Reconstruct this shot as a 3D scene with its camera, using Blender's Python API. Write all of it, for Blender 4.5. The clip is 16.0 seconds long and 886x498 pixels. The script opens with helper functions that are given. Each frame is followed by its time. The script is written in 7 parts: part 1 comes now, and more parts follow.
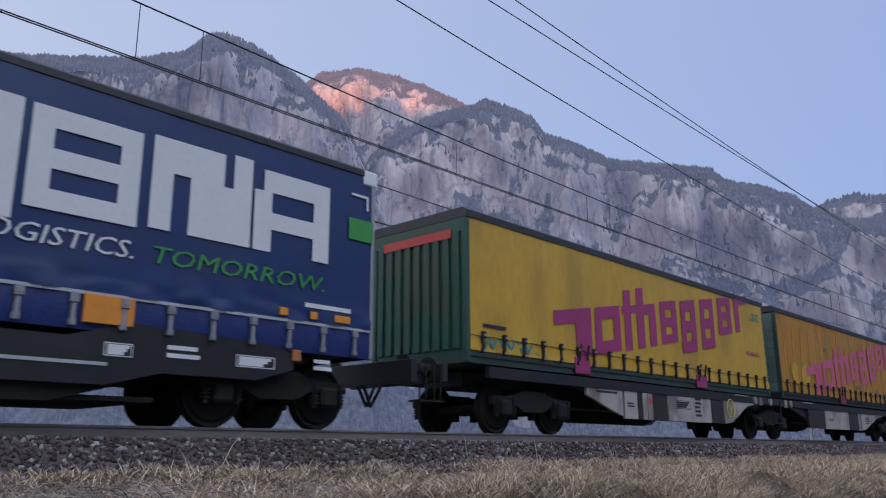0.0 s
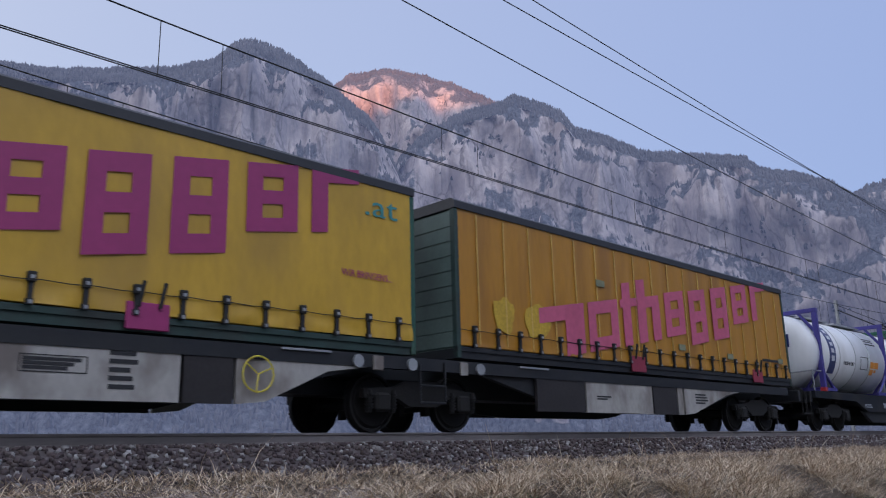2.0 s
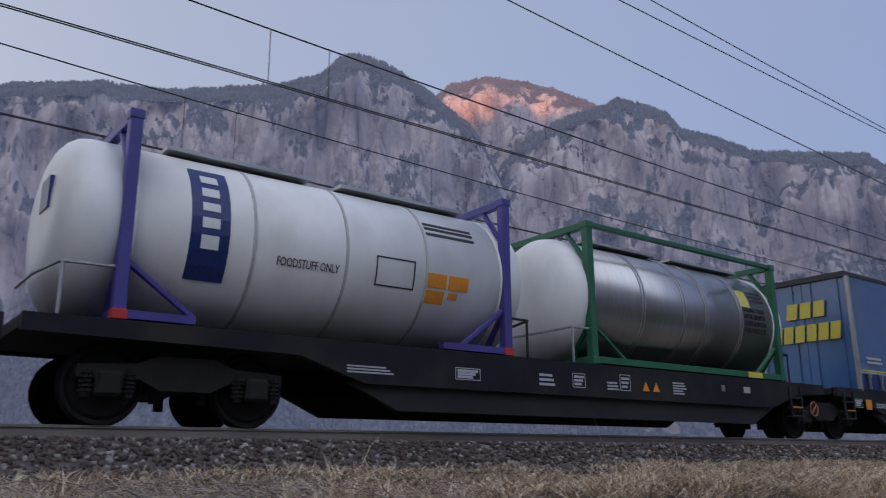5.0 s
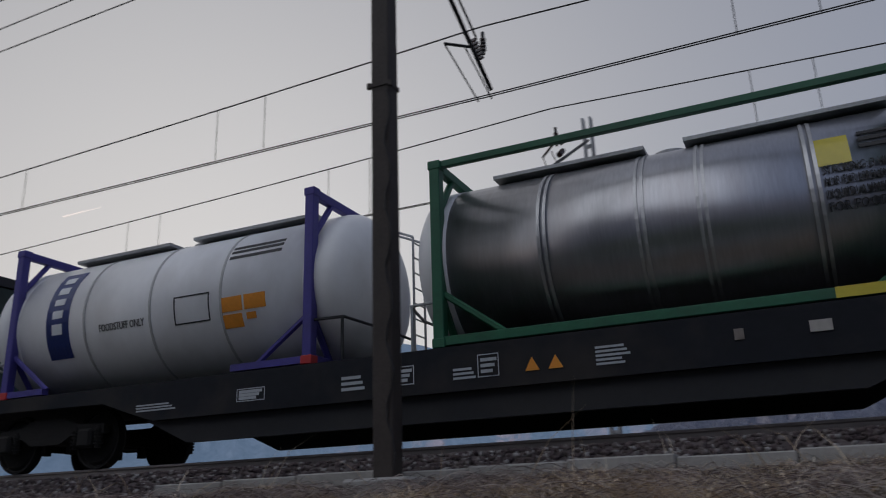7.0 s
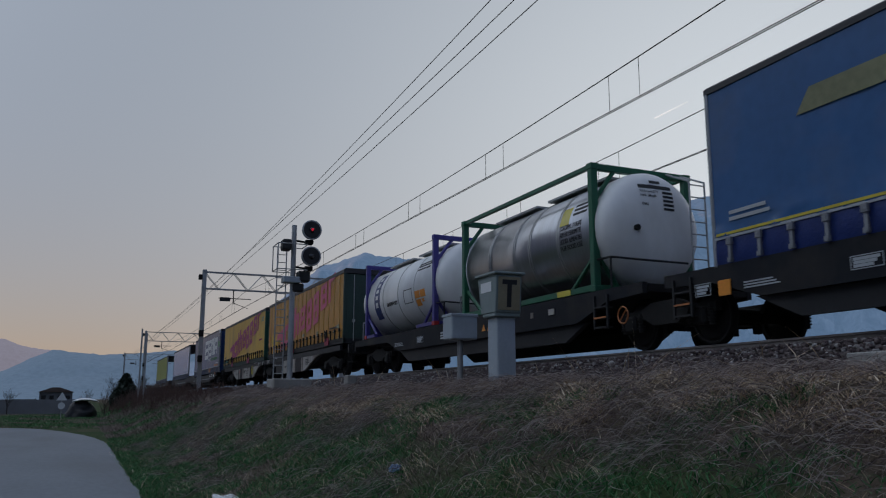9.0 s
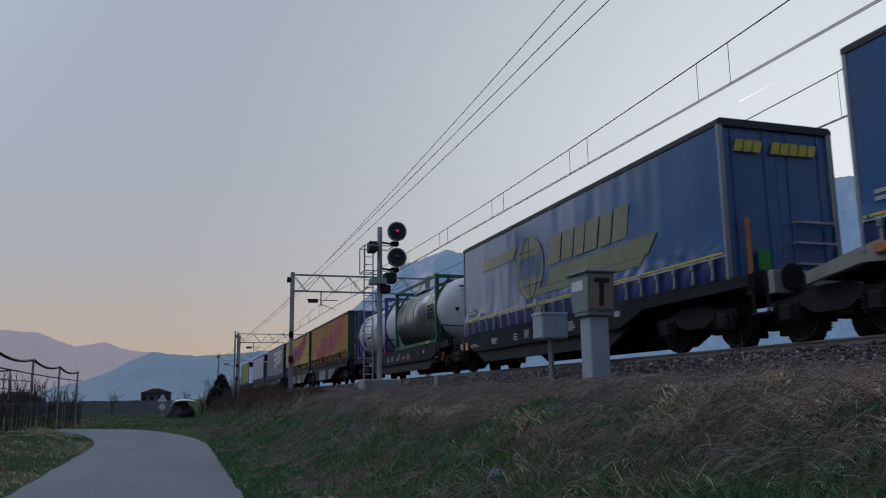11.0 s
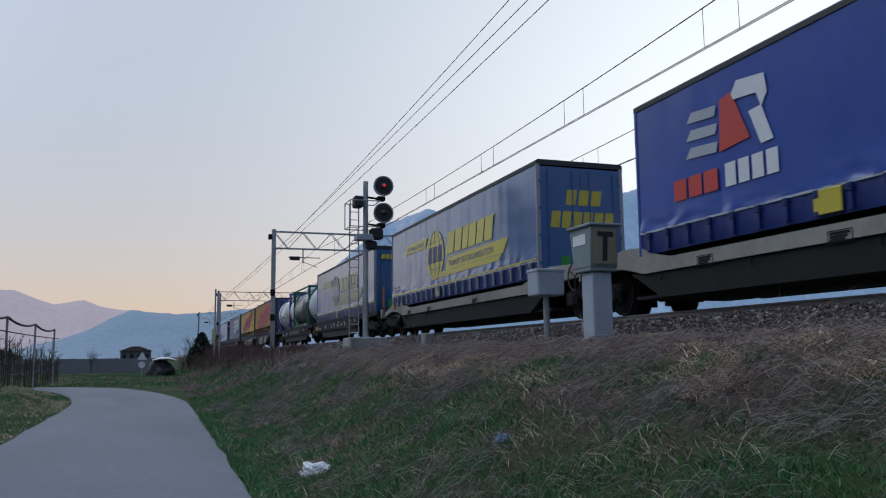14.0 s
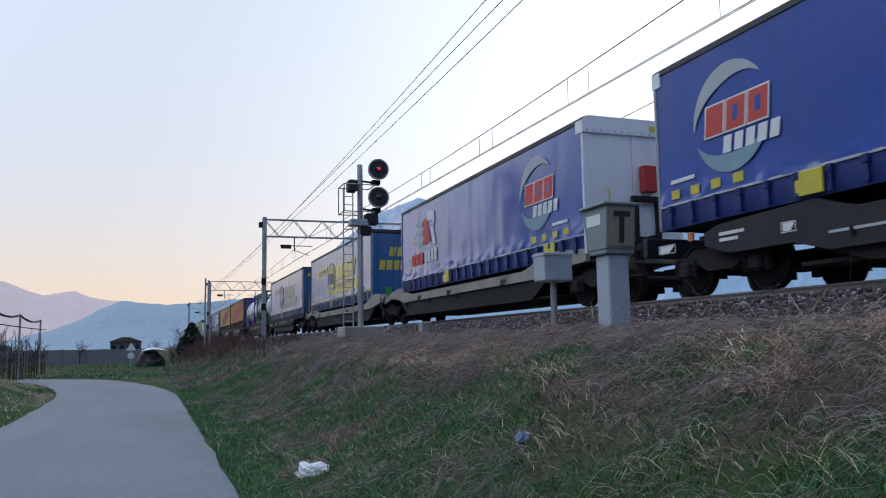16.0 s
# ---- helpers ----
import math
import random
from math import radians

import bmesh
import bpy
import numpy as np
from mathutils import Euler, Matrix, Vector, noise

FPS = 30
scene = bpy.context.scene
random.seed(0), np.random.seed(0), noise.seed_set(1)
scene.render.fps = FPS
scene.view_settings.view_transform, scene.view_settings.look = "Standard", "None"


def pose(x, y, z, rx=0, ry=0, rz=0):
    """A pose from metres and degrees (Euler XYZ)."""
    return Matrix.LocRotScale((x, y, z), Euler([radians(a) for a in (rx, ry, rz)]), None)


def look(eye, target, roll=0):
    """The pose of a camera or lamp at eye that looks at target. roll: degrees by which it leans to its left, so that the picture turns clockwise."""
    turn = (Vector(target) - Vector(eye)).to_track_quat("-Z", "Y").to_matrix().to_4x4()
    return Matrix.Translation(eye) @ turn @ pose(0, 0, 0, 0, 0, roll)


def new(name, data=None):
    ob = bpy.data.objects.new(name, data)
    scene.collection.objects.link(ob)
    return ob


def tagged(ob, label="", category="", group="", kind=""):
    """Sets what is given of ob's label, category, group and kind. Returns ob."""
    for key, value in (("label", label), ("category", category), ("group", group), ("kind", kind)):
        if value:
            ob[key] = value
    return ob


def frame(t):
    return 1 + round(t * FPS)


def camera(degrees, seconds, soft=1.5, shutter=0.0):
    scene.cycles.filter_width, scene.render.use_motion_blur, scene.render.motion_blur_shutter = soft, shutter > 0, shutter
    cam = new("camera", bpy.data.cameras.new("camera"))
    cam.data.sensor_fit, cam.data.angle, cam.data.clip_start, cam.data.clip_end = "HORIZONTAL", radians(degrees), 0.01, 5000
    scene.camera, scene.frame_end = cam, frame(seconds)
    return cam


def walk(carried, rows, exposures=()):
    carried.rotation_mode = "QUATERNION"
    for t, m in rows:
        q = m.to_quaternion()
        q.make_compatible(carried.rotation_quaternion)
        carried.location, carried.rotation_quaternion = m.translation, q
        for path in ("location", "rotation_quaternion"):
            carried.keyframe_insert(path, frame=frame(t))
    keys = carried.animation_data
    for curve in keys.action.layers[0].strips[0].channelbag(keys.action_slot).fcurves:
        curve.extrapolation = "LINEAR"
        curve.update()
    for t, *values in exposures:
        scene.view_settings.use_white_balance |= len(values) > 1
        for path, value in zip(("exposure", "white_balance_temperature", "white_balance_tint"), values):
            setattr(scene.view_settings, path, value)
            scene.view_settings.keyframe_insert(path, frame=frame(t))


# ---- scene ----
# World: x along the railway (the train runs towards -x), y across it, z up from the top of the rails.
FOV = 57.25
ROAD_Z = -2.4          # level of the lane and the valley floor
TRACK_Y = 10.62        # centre line of the near track
FAR_TRACK_Y = 14.6     # centre line of the far track
SPEED, SPEED_UP = 7.902, 0.0224  # the train's speed at 8 s, and its slight acceleration

# seconds, x, y, z, yaw, pitch, roll
CAMERA_ROWS = [
    (0.0, 0.00, 0.00, -0.34, -47.37, 14.06, -0.28),
    (0.5, 0.10, -0.11, -0.32, -48.53, 14.23, -0.12),
    (1.0, 0.09, -0.17, -0.31, -47.80, 14.53, -0.54),
    (1.5, 0.08, -0.21, -0.31, -45.62, 14.56, -1.29),
    (2.0, 0.03, -0.22, -0.30, -44.99, 13.94, -1.46),
    (2.5, 0.01, -0.23, -0.30, -44.77, 13.72, -1.09),
    (3.0, 0.04, -0.25, -0.31, -44.93, 13.57, -0.62),
    (3.5, 0.05, -0.25, -0.32, -45.67, 13.30, -0.36),
    (4.0, 0.06, -0.23, -0.34, -46.57, 12.87, -0.23),
    (4.2, 0.08, -0.24, -0.34, -46.80, 12.81, -0.26),
    (6.3, 0.04, 0.17, -0.66, 2.03, 18.23, -2.36),
    (6.5, -0.09, 0.14, -0.69, 8.84, 18.39, -3.16),
    (7.0, -0.76, 0.22, -0.80, 24.47, 17.94, -1.84),
    (7.5, -0.96, 0.70, -0.92, 42.28, 16.99, -0.17),
    (8.0, -1.21, 0.40, -1.06, 53.02, 13.62, 0.90),
    (8.5, -1.56, 0.40, -0.92, 61.65, 10.25, 0.71),
    (9.0, -1.91, 0.50, -0.88, 66.27, 10.52, 0.03),
    (11.5, -2.03, 0.35, -0.77, 72.59, 9.81, -0.64),
    (12.0, -2.09, 0.32, -0.78, 72.30, 8.45, -0.37),
    (12.5, -2.22, 0.32, -0.79, 72.19, 7.44, 0.35),
    (13.0, -2.42, 0.34, -0.78, 71.25, 7.27, 0.20),
    (13.5, -2.61, 0.38, -0.78, 70.85, 7.22, -0.28),
    (14.0, -2.81, 0.41, -0.77, 70.73, 7.38, -0.64),
    (14.5, -3.04, 0.40, -0.78, 70.80, 7.44, -0.03),
    (15.0, -3.29, 0.40, -0.78, 70.68, 6.90, -0.09),
    (15.5, -3.54, 0.45, -0.76, 70.43, 6.57, -0.97),
    (16.0, -3.75, 0.52, -0.76, 70.10, 6.60, -0.97),
]


def aimed(x, y, z, yaw, pitch, roll):
    return pose(x, y, z, 90 + pitch, 0, yaw) @ pose(0, 0, 0, 0, 0, roll)


cam = camera(FOV, 16.0, soft=1.1, shutter=0.15)
walk(cam, [(r[0], aimed(*r[1:])) for r in CAMERA_ROWS],
     exposures=[(0.0, 0.42, 6200, 13), (4.2, 0.42, 6200, 13), (6.3, -0.55, 6900, 12), (7.5, -0.6, 6600, 10), (8.3, -0.57, 6250, 8), (9.2, -0.53, 6130, 6), (11.3, -0.25, 6130, 6), (12.0, 0.02, 5950, 4), (12.6, 0.38, 5950, 4), (13.0, 0.47, 6000, 5), (13.5, 0.44, 6130, 6), (14.0, 0.18, 6130, 6), (14.5, 0.20, 6130, 6), (15.0, 0.56, 6130, 6), (16.0, 0.58, 6130, 6)])

# ---------------------------------------------------------------- light
SUN_YAW, SUN_UP = 145.0, 2.2     # degrees to the left of +y, and above the horizon


def heading(yaw, up):
    return Vector((-math.sin(radians(yaw)) * math.cos(radians(up)), math.cos(radians(yaw)) * math.cos(radians(up)), math.sin(radians(up))))


sun_way = heading(SUN_YAW, SUN_UP)
world = bpy.data.worlds.new("evening_sky")
scene.world = world
world.use_nodes = True
wn, wl = world.node_tree.nodes, world.node_tree.links
sky = wn.new("ShaderNodeTexSky")
sky.sky_type, sky.sun_disc = "NISHITA", False
sky.sun_elevation, sky.sun_rotation = radians(SUN_UP), radians(-SUN_YAW)
sky.air_density, sky.dust_density, sky.ozone_density = 1.0, 1.0, 3.0
bg = wn["Background"]
bg.inputs[1].default_value = 1.0


def sky_math(kind, a, b=None, clamp=False):
    n = wn.new("ShaderNodeMath")
    n.operation, n.use_clamp = kind, clamp
    for k, v in enumerate((a, b)):
        if v is None:
            continue
        if isinstance(v, (int, float)):
            n.inputs[k].default_value = v
        else:
            wl.new(v, n.inputs[k])
    return n.outputs[0]


def sky_mix(kind, fac, a, b):
    n = wn.new("ShaderNodeMix")
    n.data_type, n.blend_type = "RGBA", kind
    for key, v in (("Factor", fac), ("A", a), ("B", b)):
        if isinstance(v, (int, float)):
            n.inputs[key].default_value = v
        elif isinstance(v, tuple):
            n.inputs[key].default_value = (*v, 1)
        else:
            wl.new(v, n.inputs[key])
    return n.outputs["Result"]


def sky_toward(way):
    n = wn.new("ShaderNodeVectorMath")
    n.operation = "DOT_PRODUCT"
    wl.new(sky_co.outputs["Generated"], n.inputs[0])
    n.inputs[1].default_value = way
    return n.outputs["Value"]


# evening haze over the clear sky: blue away from the dusk, grey lilac towards it, a bright veil low in the west, a rosy horizon
sky_co = wn.new("ShaderNodeTexCoord")
up_z = sky_toward((0, 0, 1))
west = sky_toward(heading(60, 0))
glow = sky_toward(heading(40, 9))
rose = sky_toward(heading(92, 0))
veil = sky_mix("MIX", sky_math("MULTIPLY_ADD", west, 0.62, True), (0.245, 0.302, 0.47), (0.445, 0.462, 0.51))
veil.node.inputs["Factor"].links[0].from_node.inputs[2].default_value = 0.42
low = sky_math("POWER", sky_math("SUBTRACT", 1.0, sky_math("ABSOLUTE", up_z), True), 7.0)
rosy = sky_math("MULTIPLY", low, sky_math("POWER", sky_math("MAXIMUM", rose, 0.0), 1.8), True)
veil = sky_mix("MIX", rosy, veil, (0.62, 0.40, 0.265))
shine = sky_math("MULTIPLY", sky_math("POWER", sky_math("MAXIMUM", glow, 0.0), 7.0), 0.55)
veil = sky_mix("ADD", shine, veil, (1.0, 0.96, 0.88))
# unseen bright sky behind the camera, added to lift train, bank and cliffs
rearward = sky_toward(heading(SUN_YAW + 15, 40))
fill_glow = sky_math("MULTIPLY", sky_math("POWER", sky_math("MAXIMUM", rearward, 0.0), 7.0), 2.7)
veil = sky_mix("ADD", fill_glow, veil, (0.88, 0.93, 1.0))
thin = sky_mix("MULTIPLY", 1.0, sky.outputs[0], (0.05, 0.05, 0.05))
wl.new(sky_mix("ADD", 1.0, veil, thin), bg.inputs[0])

sun_data = bpy.data.lights.new("sun", "SUN")
sun_data.energy, sun_data.angle, sun_data.color = 3.3, radians(0.6), (1.0, 0.34, 0.09)
sun = new("sun", sun_data)
sun.matrix_world = look((0, 0, 300), Vector((0, 0, 300)) - sun_way)

# ---------------------------------------------------------------- materials
def material(name, colour, rough=0.6, metal=0.0, vary=0.12, scale=3.0, bump=0.0, stain=None, stain_amount=0.0, stain_scale=0.8, stretch=(1, 1, 1), spec=0.5):
    """A surface with grain at two scales and optional stains."""
    m = bpy.data.materials.new(name)
    m.use_nodes = True
    n, l = m.node_tree.nodes, m.node_tree.links
    b = n["Principled BSDF"]
    b.inputs["Roughness"].default_value, b.inputs["Metallic"].default_value = rough, metal
    b.inputs["Specular IOR Level"].default_value = spec
    co = n.new("ShaderNodeTexCoord")
    mp = n.new("ShaderNodeMapping")
    mp.inputs["Scale"].default_value = stretch
    l.new(co.outputs["Object"], mp.inputs["Vector"])
    fine, wide = n.new("ShaderNodeTexNoise"), n.new("ShaderNodeTexNoise")
    fine.inputs["Scale"].default_value, fine.inputs["Detail"].default_value = scale * 9, 6
    wide.inputs["Scale"].default_value, wide.inputs["Detail"].default_value = scale, 5
    for t in (fine, wide):
        l.new(mp.outputs[0], t.inputs["Vector"])
    add = n.new("ShaderNodeMath")
    add.operation = "ADD"
    l.new(fine.outputs["Fac"], add.inputs[0])
    l.new(wide.outputs["Fac"], add.inputs[1])
    ramp = n.new("ShaderNodeMapRange")
    ramp.inputs["From Min"].default_value, ramp.inputs["From Max"].default_value = 0.6, 1.4
    ramp.inputs["To Min"].default_value, ramp.inputs["To Max"].default_value = 1 - vary, 1 + vary
    l.new(add.outputs[0], ramp.inputs[0])
    mix = n.new("ShaderNodeVectorMath")
    mix.operation = "SCALE"
    mix.inputs[0].default_value = colour
    l.new(ramp.outputs[0], mix.inputs["Scale"])
    out = mix.outputs[0]
    if stain:
        st = n.new("ShaderNodeTexNoise")
        st.inputs["Scale"].default_value, st.inputs["Detail"].default_value = stain_scale, 8
        l.new(mp.outputs[0], st.inputs["Vector"])
        sr = n.new("ShaderNodeMapRange")
        sr.inputs["From Min"].default_value, sr.inputs["From Max"].default_value = 0.48, 0.66
        sr.inputs["To Max"].default_value = stain_amount
        l.new(st.outputs["Fac"], sr.inputs[0])
        mx = n.new("ShaderNodeMix")
        mx.data_type = "RGBA"
        mx.inputs["B"].default_value = (*stain, 1)
        l.new(sr.outputs[0], mx.inputs["Factor"])
        l.new(out, mx.inputs["A"])
        out = mx.outputs["Result"]
    l.new(out, b.inputs["Base Color"])
    if bump:
        bp = n.new("ShaderNodeBump")
        bp.inputs["Strength"].default_value, bp.inputs["Distance"].default_value = bump, 0.02
        l.new(add.outputs[0], bp.inputs["Height"])
        l.new(bp.outputs[0], b.inputs["Normal"])
    return m


def glowing(name, colour, strength):
    m = bpy.data.materials.new(name)
    m.use_nodes = True
    b = m.node_tree.nodes["Principled BSDF"]
    b.inputs["Base Color"].default_value = (*colour, 1)
    b.inputs["Emission Color"].default_value, b.inputs["Emission Strength"].default_value = (*colour, 1), strength
    return m


GRIME = (0.035, 0.03, 0.028)
M = {
    "blue_navy": material("navy tarpaulin", (0.012, 0.035, 0.13), 0.3, vary=0.12, scale=0.7, bump=0.08, stain=(0.05, 0.06, 0.09), stain_amount=0.25),
    "blue_lkw": material("blue tarpaulin", (0.032, 0.115, 0.29), 0.2, vary=0.14, scale=0.6, bump=0.03, spec=1.0, stain=(0.10, 0.14, 0.22), stain_amount=0.35),
    "blue_epo": material("royal blue tarpaulin", (0.03, 0.078, 0.35), 0.2, vary=0.10, scale=0.6, bump=0.03, spec=1.0, stain=(0.05, 0.08, 0.2), stain_amount=0.25),
    "blue_band": material("dark blue tarpaulin hem", (0.012, 0.028, 0.14), 0.35, vary=0.25, scale=2.5, bump=0.3),
    "yellow": material("yellow tarpaulin", (0.58, 0.345, 0.03), 0.45, vary=0.15, scale=0.7, bump=0.25, stain=(0.34, 0.20, 0.04), stain_amount=0.6, stretch=(1, 1, 0.5)),
    "ochre": material("weathered ochre tarpaulin", (0.46, 0.21, 0.016), 0.42, vary=0.14, scale=0.7, bump=0.1, stain=(0.27, 0.115, 0.02), stain_amount=0.6, stretch=(1.5, 1, 0.35)),
    "magenta": material("magenta print", (0.34, 0.035, 0.15), 0.5, vary=0.1, scale=1.0),
    "pink": material("faded pink print", (0.56, 0.11, 0.20), 0.55, vary=0.15, scale=1.0),
    "teal_print": material("teal print", (0.05, 0.25, 0.25), 0.5),
    "faint_print": material("dull yellow print", (0.24, 0.24, 0.14), 0.25, vary=0.2, scale=1.2),
    "yellow_print": material("yellow print", (0.60, 0.50, 0.07), 0.25, vary=0.08, scale=1.5),
    "white_print": material("white print", (0.72, 0.73, 0.74), 0.5, vary=0.06, scale=1.5),
    "grey_print": material("pale grey print", (0.42, 0.45, 0.48), 0.5, vary=0.1, scale=1.5),
    "red_print": material("red print", (0.55, 0.06, 0.045), 0.5, vary=0.1, scale=1.5),
    "green_print": material("green print", (0.05, 0.30, 0.06), 0.5, vary=0.1),
    "dark_print": material("black print", (0.02, 0.02, 0.022), 0.6),
    "orange_sign": material("orange sign", (0.75, 0.28, 0.03), 0.5, vary=0.12),
    "green_steel": material("green painted steel", (0.018, 0.085, 0.06), 0.5, vary=0.2, scale=1.5, bump=0.1, stain=(0.10, 0.07, 0.04), stain_amount=0.35),
    "green_frame": material("bright green painted frame", (0.016, 0.12, 0.06), 0.45, vary=0.15, scale=2, stain=GRIME, stain_amount=0.3),
    "purple_frame": material("violet blue painted frame", (0.06, 0.05, 0.26), 0.45, vary=0.15, scale=2, stain=GRIME, stain_amount=0.3),
    "white_tank": material("white tank paint", (0.82, 0.82, 0.82), 0.32, vary=0.04, scale=0.8, stain=(0.42, 0.40, 0.37), stain_amount=0.35, stretch=(1, 1, 0.6)),
    "steel_tank": material("brushed stainless steel", (0.42, 0.42, 0.435), 0.30, 0.95, vary=0.16, scale=1.6, bump=0.05, stain=(0.30, 0.28, 0.28), stain_amount=0.5, stain_scale=1.6, stretch=(2.2, 0.6, 0.25)),
    "band": material("bright steel band", (0.46, 0.46, 0.46), 0.42, 0.9, vary=0.1),
    "black_frame": material("black wagon paint", (0.010, 0.011, 0.014), 0.55, vary=0.3, scale=1.5, bump=0.06, stain=(0.05, 0.045, 0.04), stain_amount=0.25),
    "slate_frame": material("slate grey wagon paint", (0.009, 0.011, 0.016), 0.65, spec=0.25, vary=0.2, scale=1.2, bump=0.06, stain=(0.06, 0.05, 0.04), stain_amount=0.4),
    "beige_frame": material("dusty beige wagon paint", (0.30, 0.28, 0.24), 0.6, vary=0.15, scale=1.2, bump=0.06, stain=(0.13, 0.11, 0.09), stain_amount=0.5),
    "grey_panel": material("weathered light grey wagon panel", (0.40, 0.38, 0.35), 0.6, vary=0.15, scale=1.5, bump=0.06, stain=(0.10, 0.07, 0.055), stain_amount=0.75, stain_scale=1.3, stretch=(1, 1, 0.6)),
    "running_gear": material("brake dust on running gear", (0.011, 0.010, 0.0095), 0.9, vary=0.35, scale=4, bump=0.2),
    "rail_head": material("polished rail steel", (0.42, 0.42, 0.43), 0.28, 0.9, vary=0.15, scale=4, stretch=(0.1, 1, 1)),
    "rail_side": material("brown grey rail side", (0.20, 0.175, 0.165), 0.6, vary=0.2, scale=3, stretch=(0.2, 1, 1)),
    "rubber": material("black rubber strap", (0.015, 0.015, 0.016), 0.6),
    "galvanised": material("galvanised steel", (0.40, 0.41, 0.42), 0.45, 0.5, vary=0.18, scale=3, bump=0.05, stain=(0.2, 0.19, 0.18), stain_amount=0.4),
    "cabinet_grey": material("grey green enamel", (0.20, 0.25, 0.25), 0.5, vary=0.1, scale=2, bump=0.04, stain=(0.18, 0.19, 0.17), stain_amount=0.5, stretch=(1, 1, 0.4)),
    "cabinet_blue": material("light blue grey enamel", (0.36, 0.41, 0.46), 0.5, vary=0.08, scale=2, bump=0.04, stain=(0.22, 0.24, 0.26), stain_amount=0.4),
    "sign_face": material("dull ochre sign face", (0.26, 0.23, 0.15), 0.6, vary=0.2, scale=5),
    "pole_brown": material("dark weathered steel pole", (0.045, 0.035, 0.03), 0.7, vary=0.3, scale=3, bump=0.2),
    "wire": material("dark copper wire", (0.03, 0.028, 0.028), 0.5, 0.3),
    "insulator": material("dark glazed insulator", (0.05, 0.025, 0.02), 0.25),
    "concrete": material("weathered concrete", (0.33, 0.32, 0.30), 0.85, vary=0.2, scale=3, bump=0.25, stain=(0.15, 0.14, 0.12), stain_amount=0.5),
    "asphalt": material("worn pale asphalt", (0.130, 0.150, 0.182), 0.7, vary=0.16, scale=1.0, bump=0.25, stain=(0.092, 0.102, 0.122), stain_amount=0.6, stain_scale=0.35, stretch=(0.35, 1, 1)),
    "white_plastic": material("crumpled white plastic", (0.78, 0.79, 0.80), 0.4, vary=0.05, bump=0.3),
    "blue_plastic": material("pale blue plastic", (0.12, 0.20, 0.34), 0.4),
    "black_glass": material("dark signal lens", (0.012, 0.012, 0.014), 0.12, spec=0.8),
    "black_board": material("matt black signal board", (0.015, 0.015, 0.016), 0.6),
    "red_box": material("red painted box", (0.45, 0.03, 0.03), 0.45, vary=0.1),
    "lorry_white": material("white trailer bulkhead", (0.78, 0.80, 0.82), 0.4, vary=0.05, scale=1, stain=(0.4, 0.4, 0.4), stain_amount=0.3),
    "roof_grey": material("dark grey roof rail", (0.028, 0.028, 0.032), 0.5, vary=0.2),
    "alu": material("dull aluminium rail", (0.35, 0.36, 0.37), 0.4, 0.6, vary=0.15),
    "plaster": material("grey plaster wall", (0.20, 0.20, 0.215), 0.85, vary=0.15, scale=1, stain=(0.2, 0.2, 0.2), stain_amount=0.4),
    "tile": material("dark roof tile", (0.10, 0.07, 0.06), 0.8, vary=0.25, scale=3),
    "tarp_black": material("black tarpaulin", (0.012, 0.012, 0.014), 0.5, vary=0.2, bump=0.3),
    "bark": material("dark bark", (0.05, 0.04, 0.032), 0.9, vary=0.3, scale=6, bump=0.4),
    "signal_red": glowing("red signal lamp", (1.0, 0.02, 0.05), 0.4),
    "lime": material("yellow green tarpaulin", (0.28, 0.30, 0.06), 0.5, vary=0.1, scale=0.8),
    "orange_steel": material("orange painted bracket", (0.45, 0.16, 0.05), 0.5, vary=0.2),
}


for glossy in ("blue_lkw", "blue_epo"):
    shell = M[glossy].node_tree.nodes["Principled BSDF"]
    shell.inputs["Coat Weight"].default_value, shell.inputs["Coat Roughness"].default_value = 0.5, 0.24


# ---------------------------------------------------------------- mesh helpers
def box(bm, x0, x1, y0, y1, z0, z1, bevel=0.0):
    vs = [bm.verts.new(p) for p in ((x0, y0, z0), (x1, y0, z0), (x1, y1, z0), (x0, y1, z0), (x0, y0, z1), (x1, y0, z1), (x1, y1, z1), (x0, y1, z1))]
    fs = [bm.faces.new([vs[i] for i in f]) for f in ((3, 2, 1, 0), (4, 5, 6, 7), (0, 1, 5, 4), (1, 2, 6, 5), (2, 3, 7, 6), (3, 0, 4, 7))]
    if bevel:
        bmesh.ops.bevel(bm, geom=list({e for f in fs for e in f.edges}), offset=bevel, segments=1, affect="EDGES")
    return vs


def rod(bm, a, b, r, seg=8, r2=None):
    """A round bar from a to b."""
    a, b = Vector(a), Vector(b)
    m = Matrix.Translation((a + b) / 2) @ (b - a).to_track_quat("Z", "Y").to_matrix().to_4x4()
    bmesh.ops.create_cone(bm, cap_ends=True, segments=seg, radius1=r, radius2=r if r2 is None else r2, depth=(b - a).length, matrix=m)


def prism(bm, profile, y0, y1, axis="y"):
    """A closed outline in x and z, drawn out from y0 to y1 (or, for axis x, an outline in y and z drawn out along x)."""
    def at(p, d):
        return (p[0], d, p[1]) if axis == "y" else (d, p[0], p[1])
    a, b = [bm.verts.new(at(p, y0)) for p in profile], [bm.verts.new(at(p, y1)) for p in profile]
    k = len(profile)
    bm.faces.new(a)
    bm.faces.new(b[::-1])
    for i in range(k):
        bm.faces.new((a[i], b[i], b[(i + 1) % k], a[(i + 1) % k]))
    bmesh.ops.recalc_face_normals(bm, faces=bm.faces)


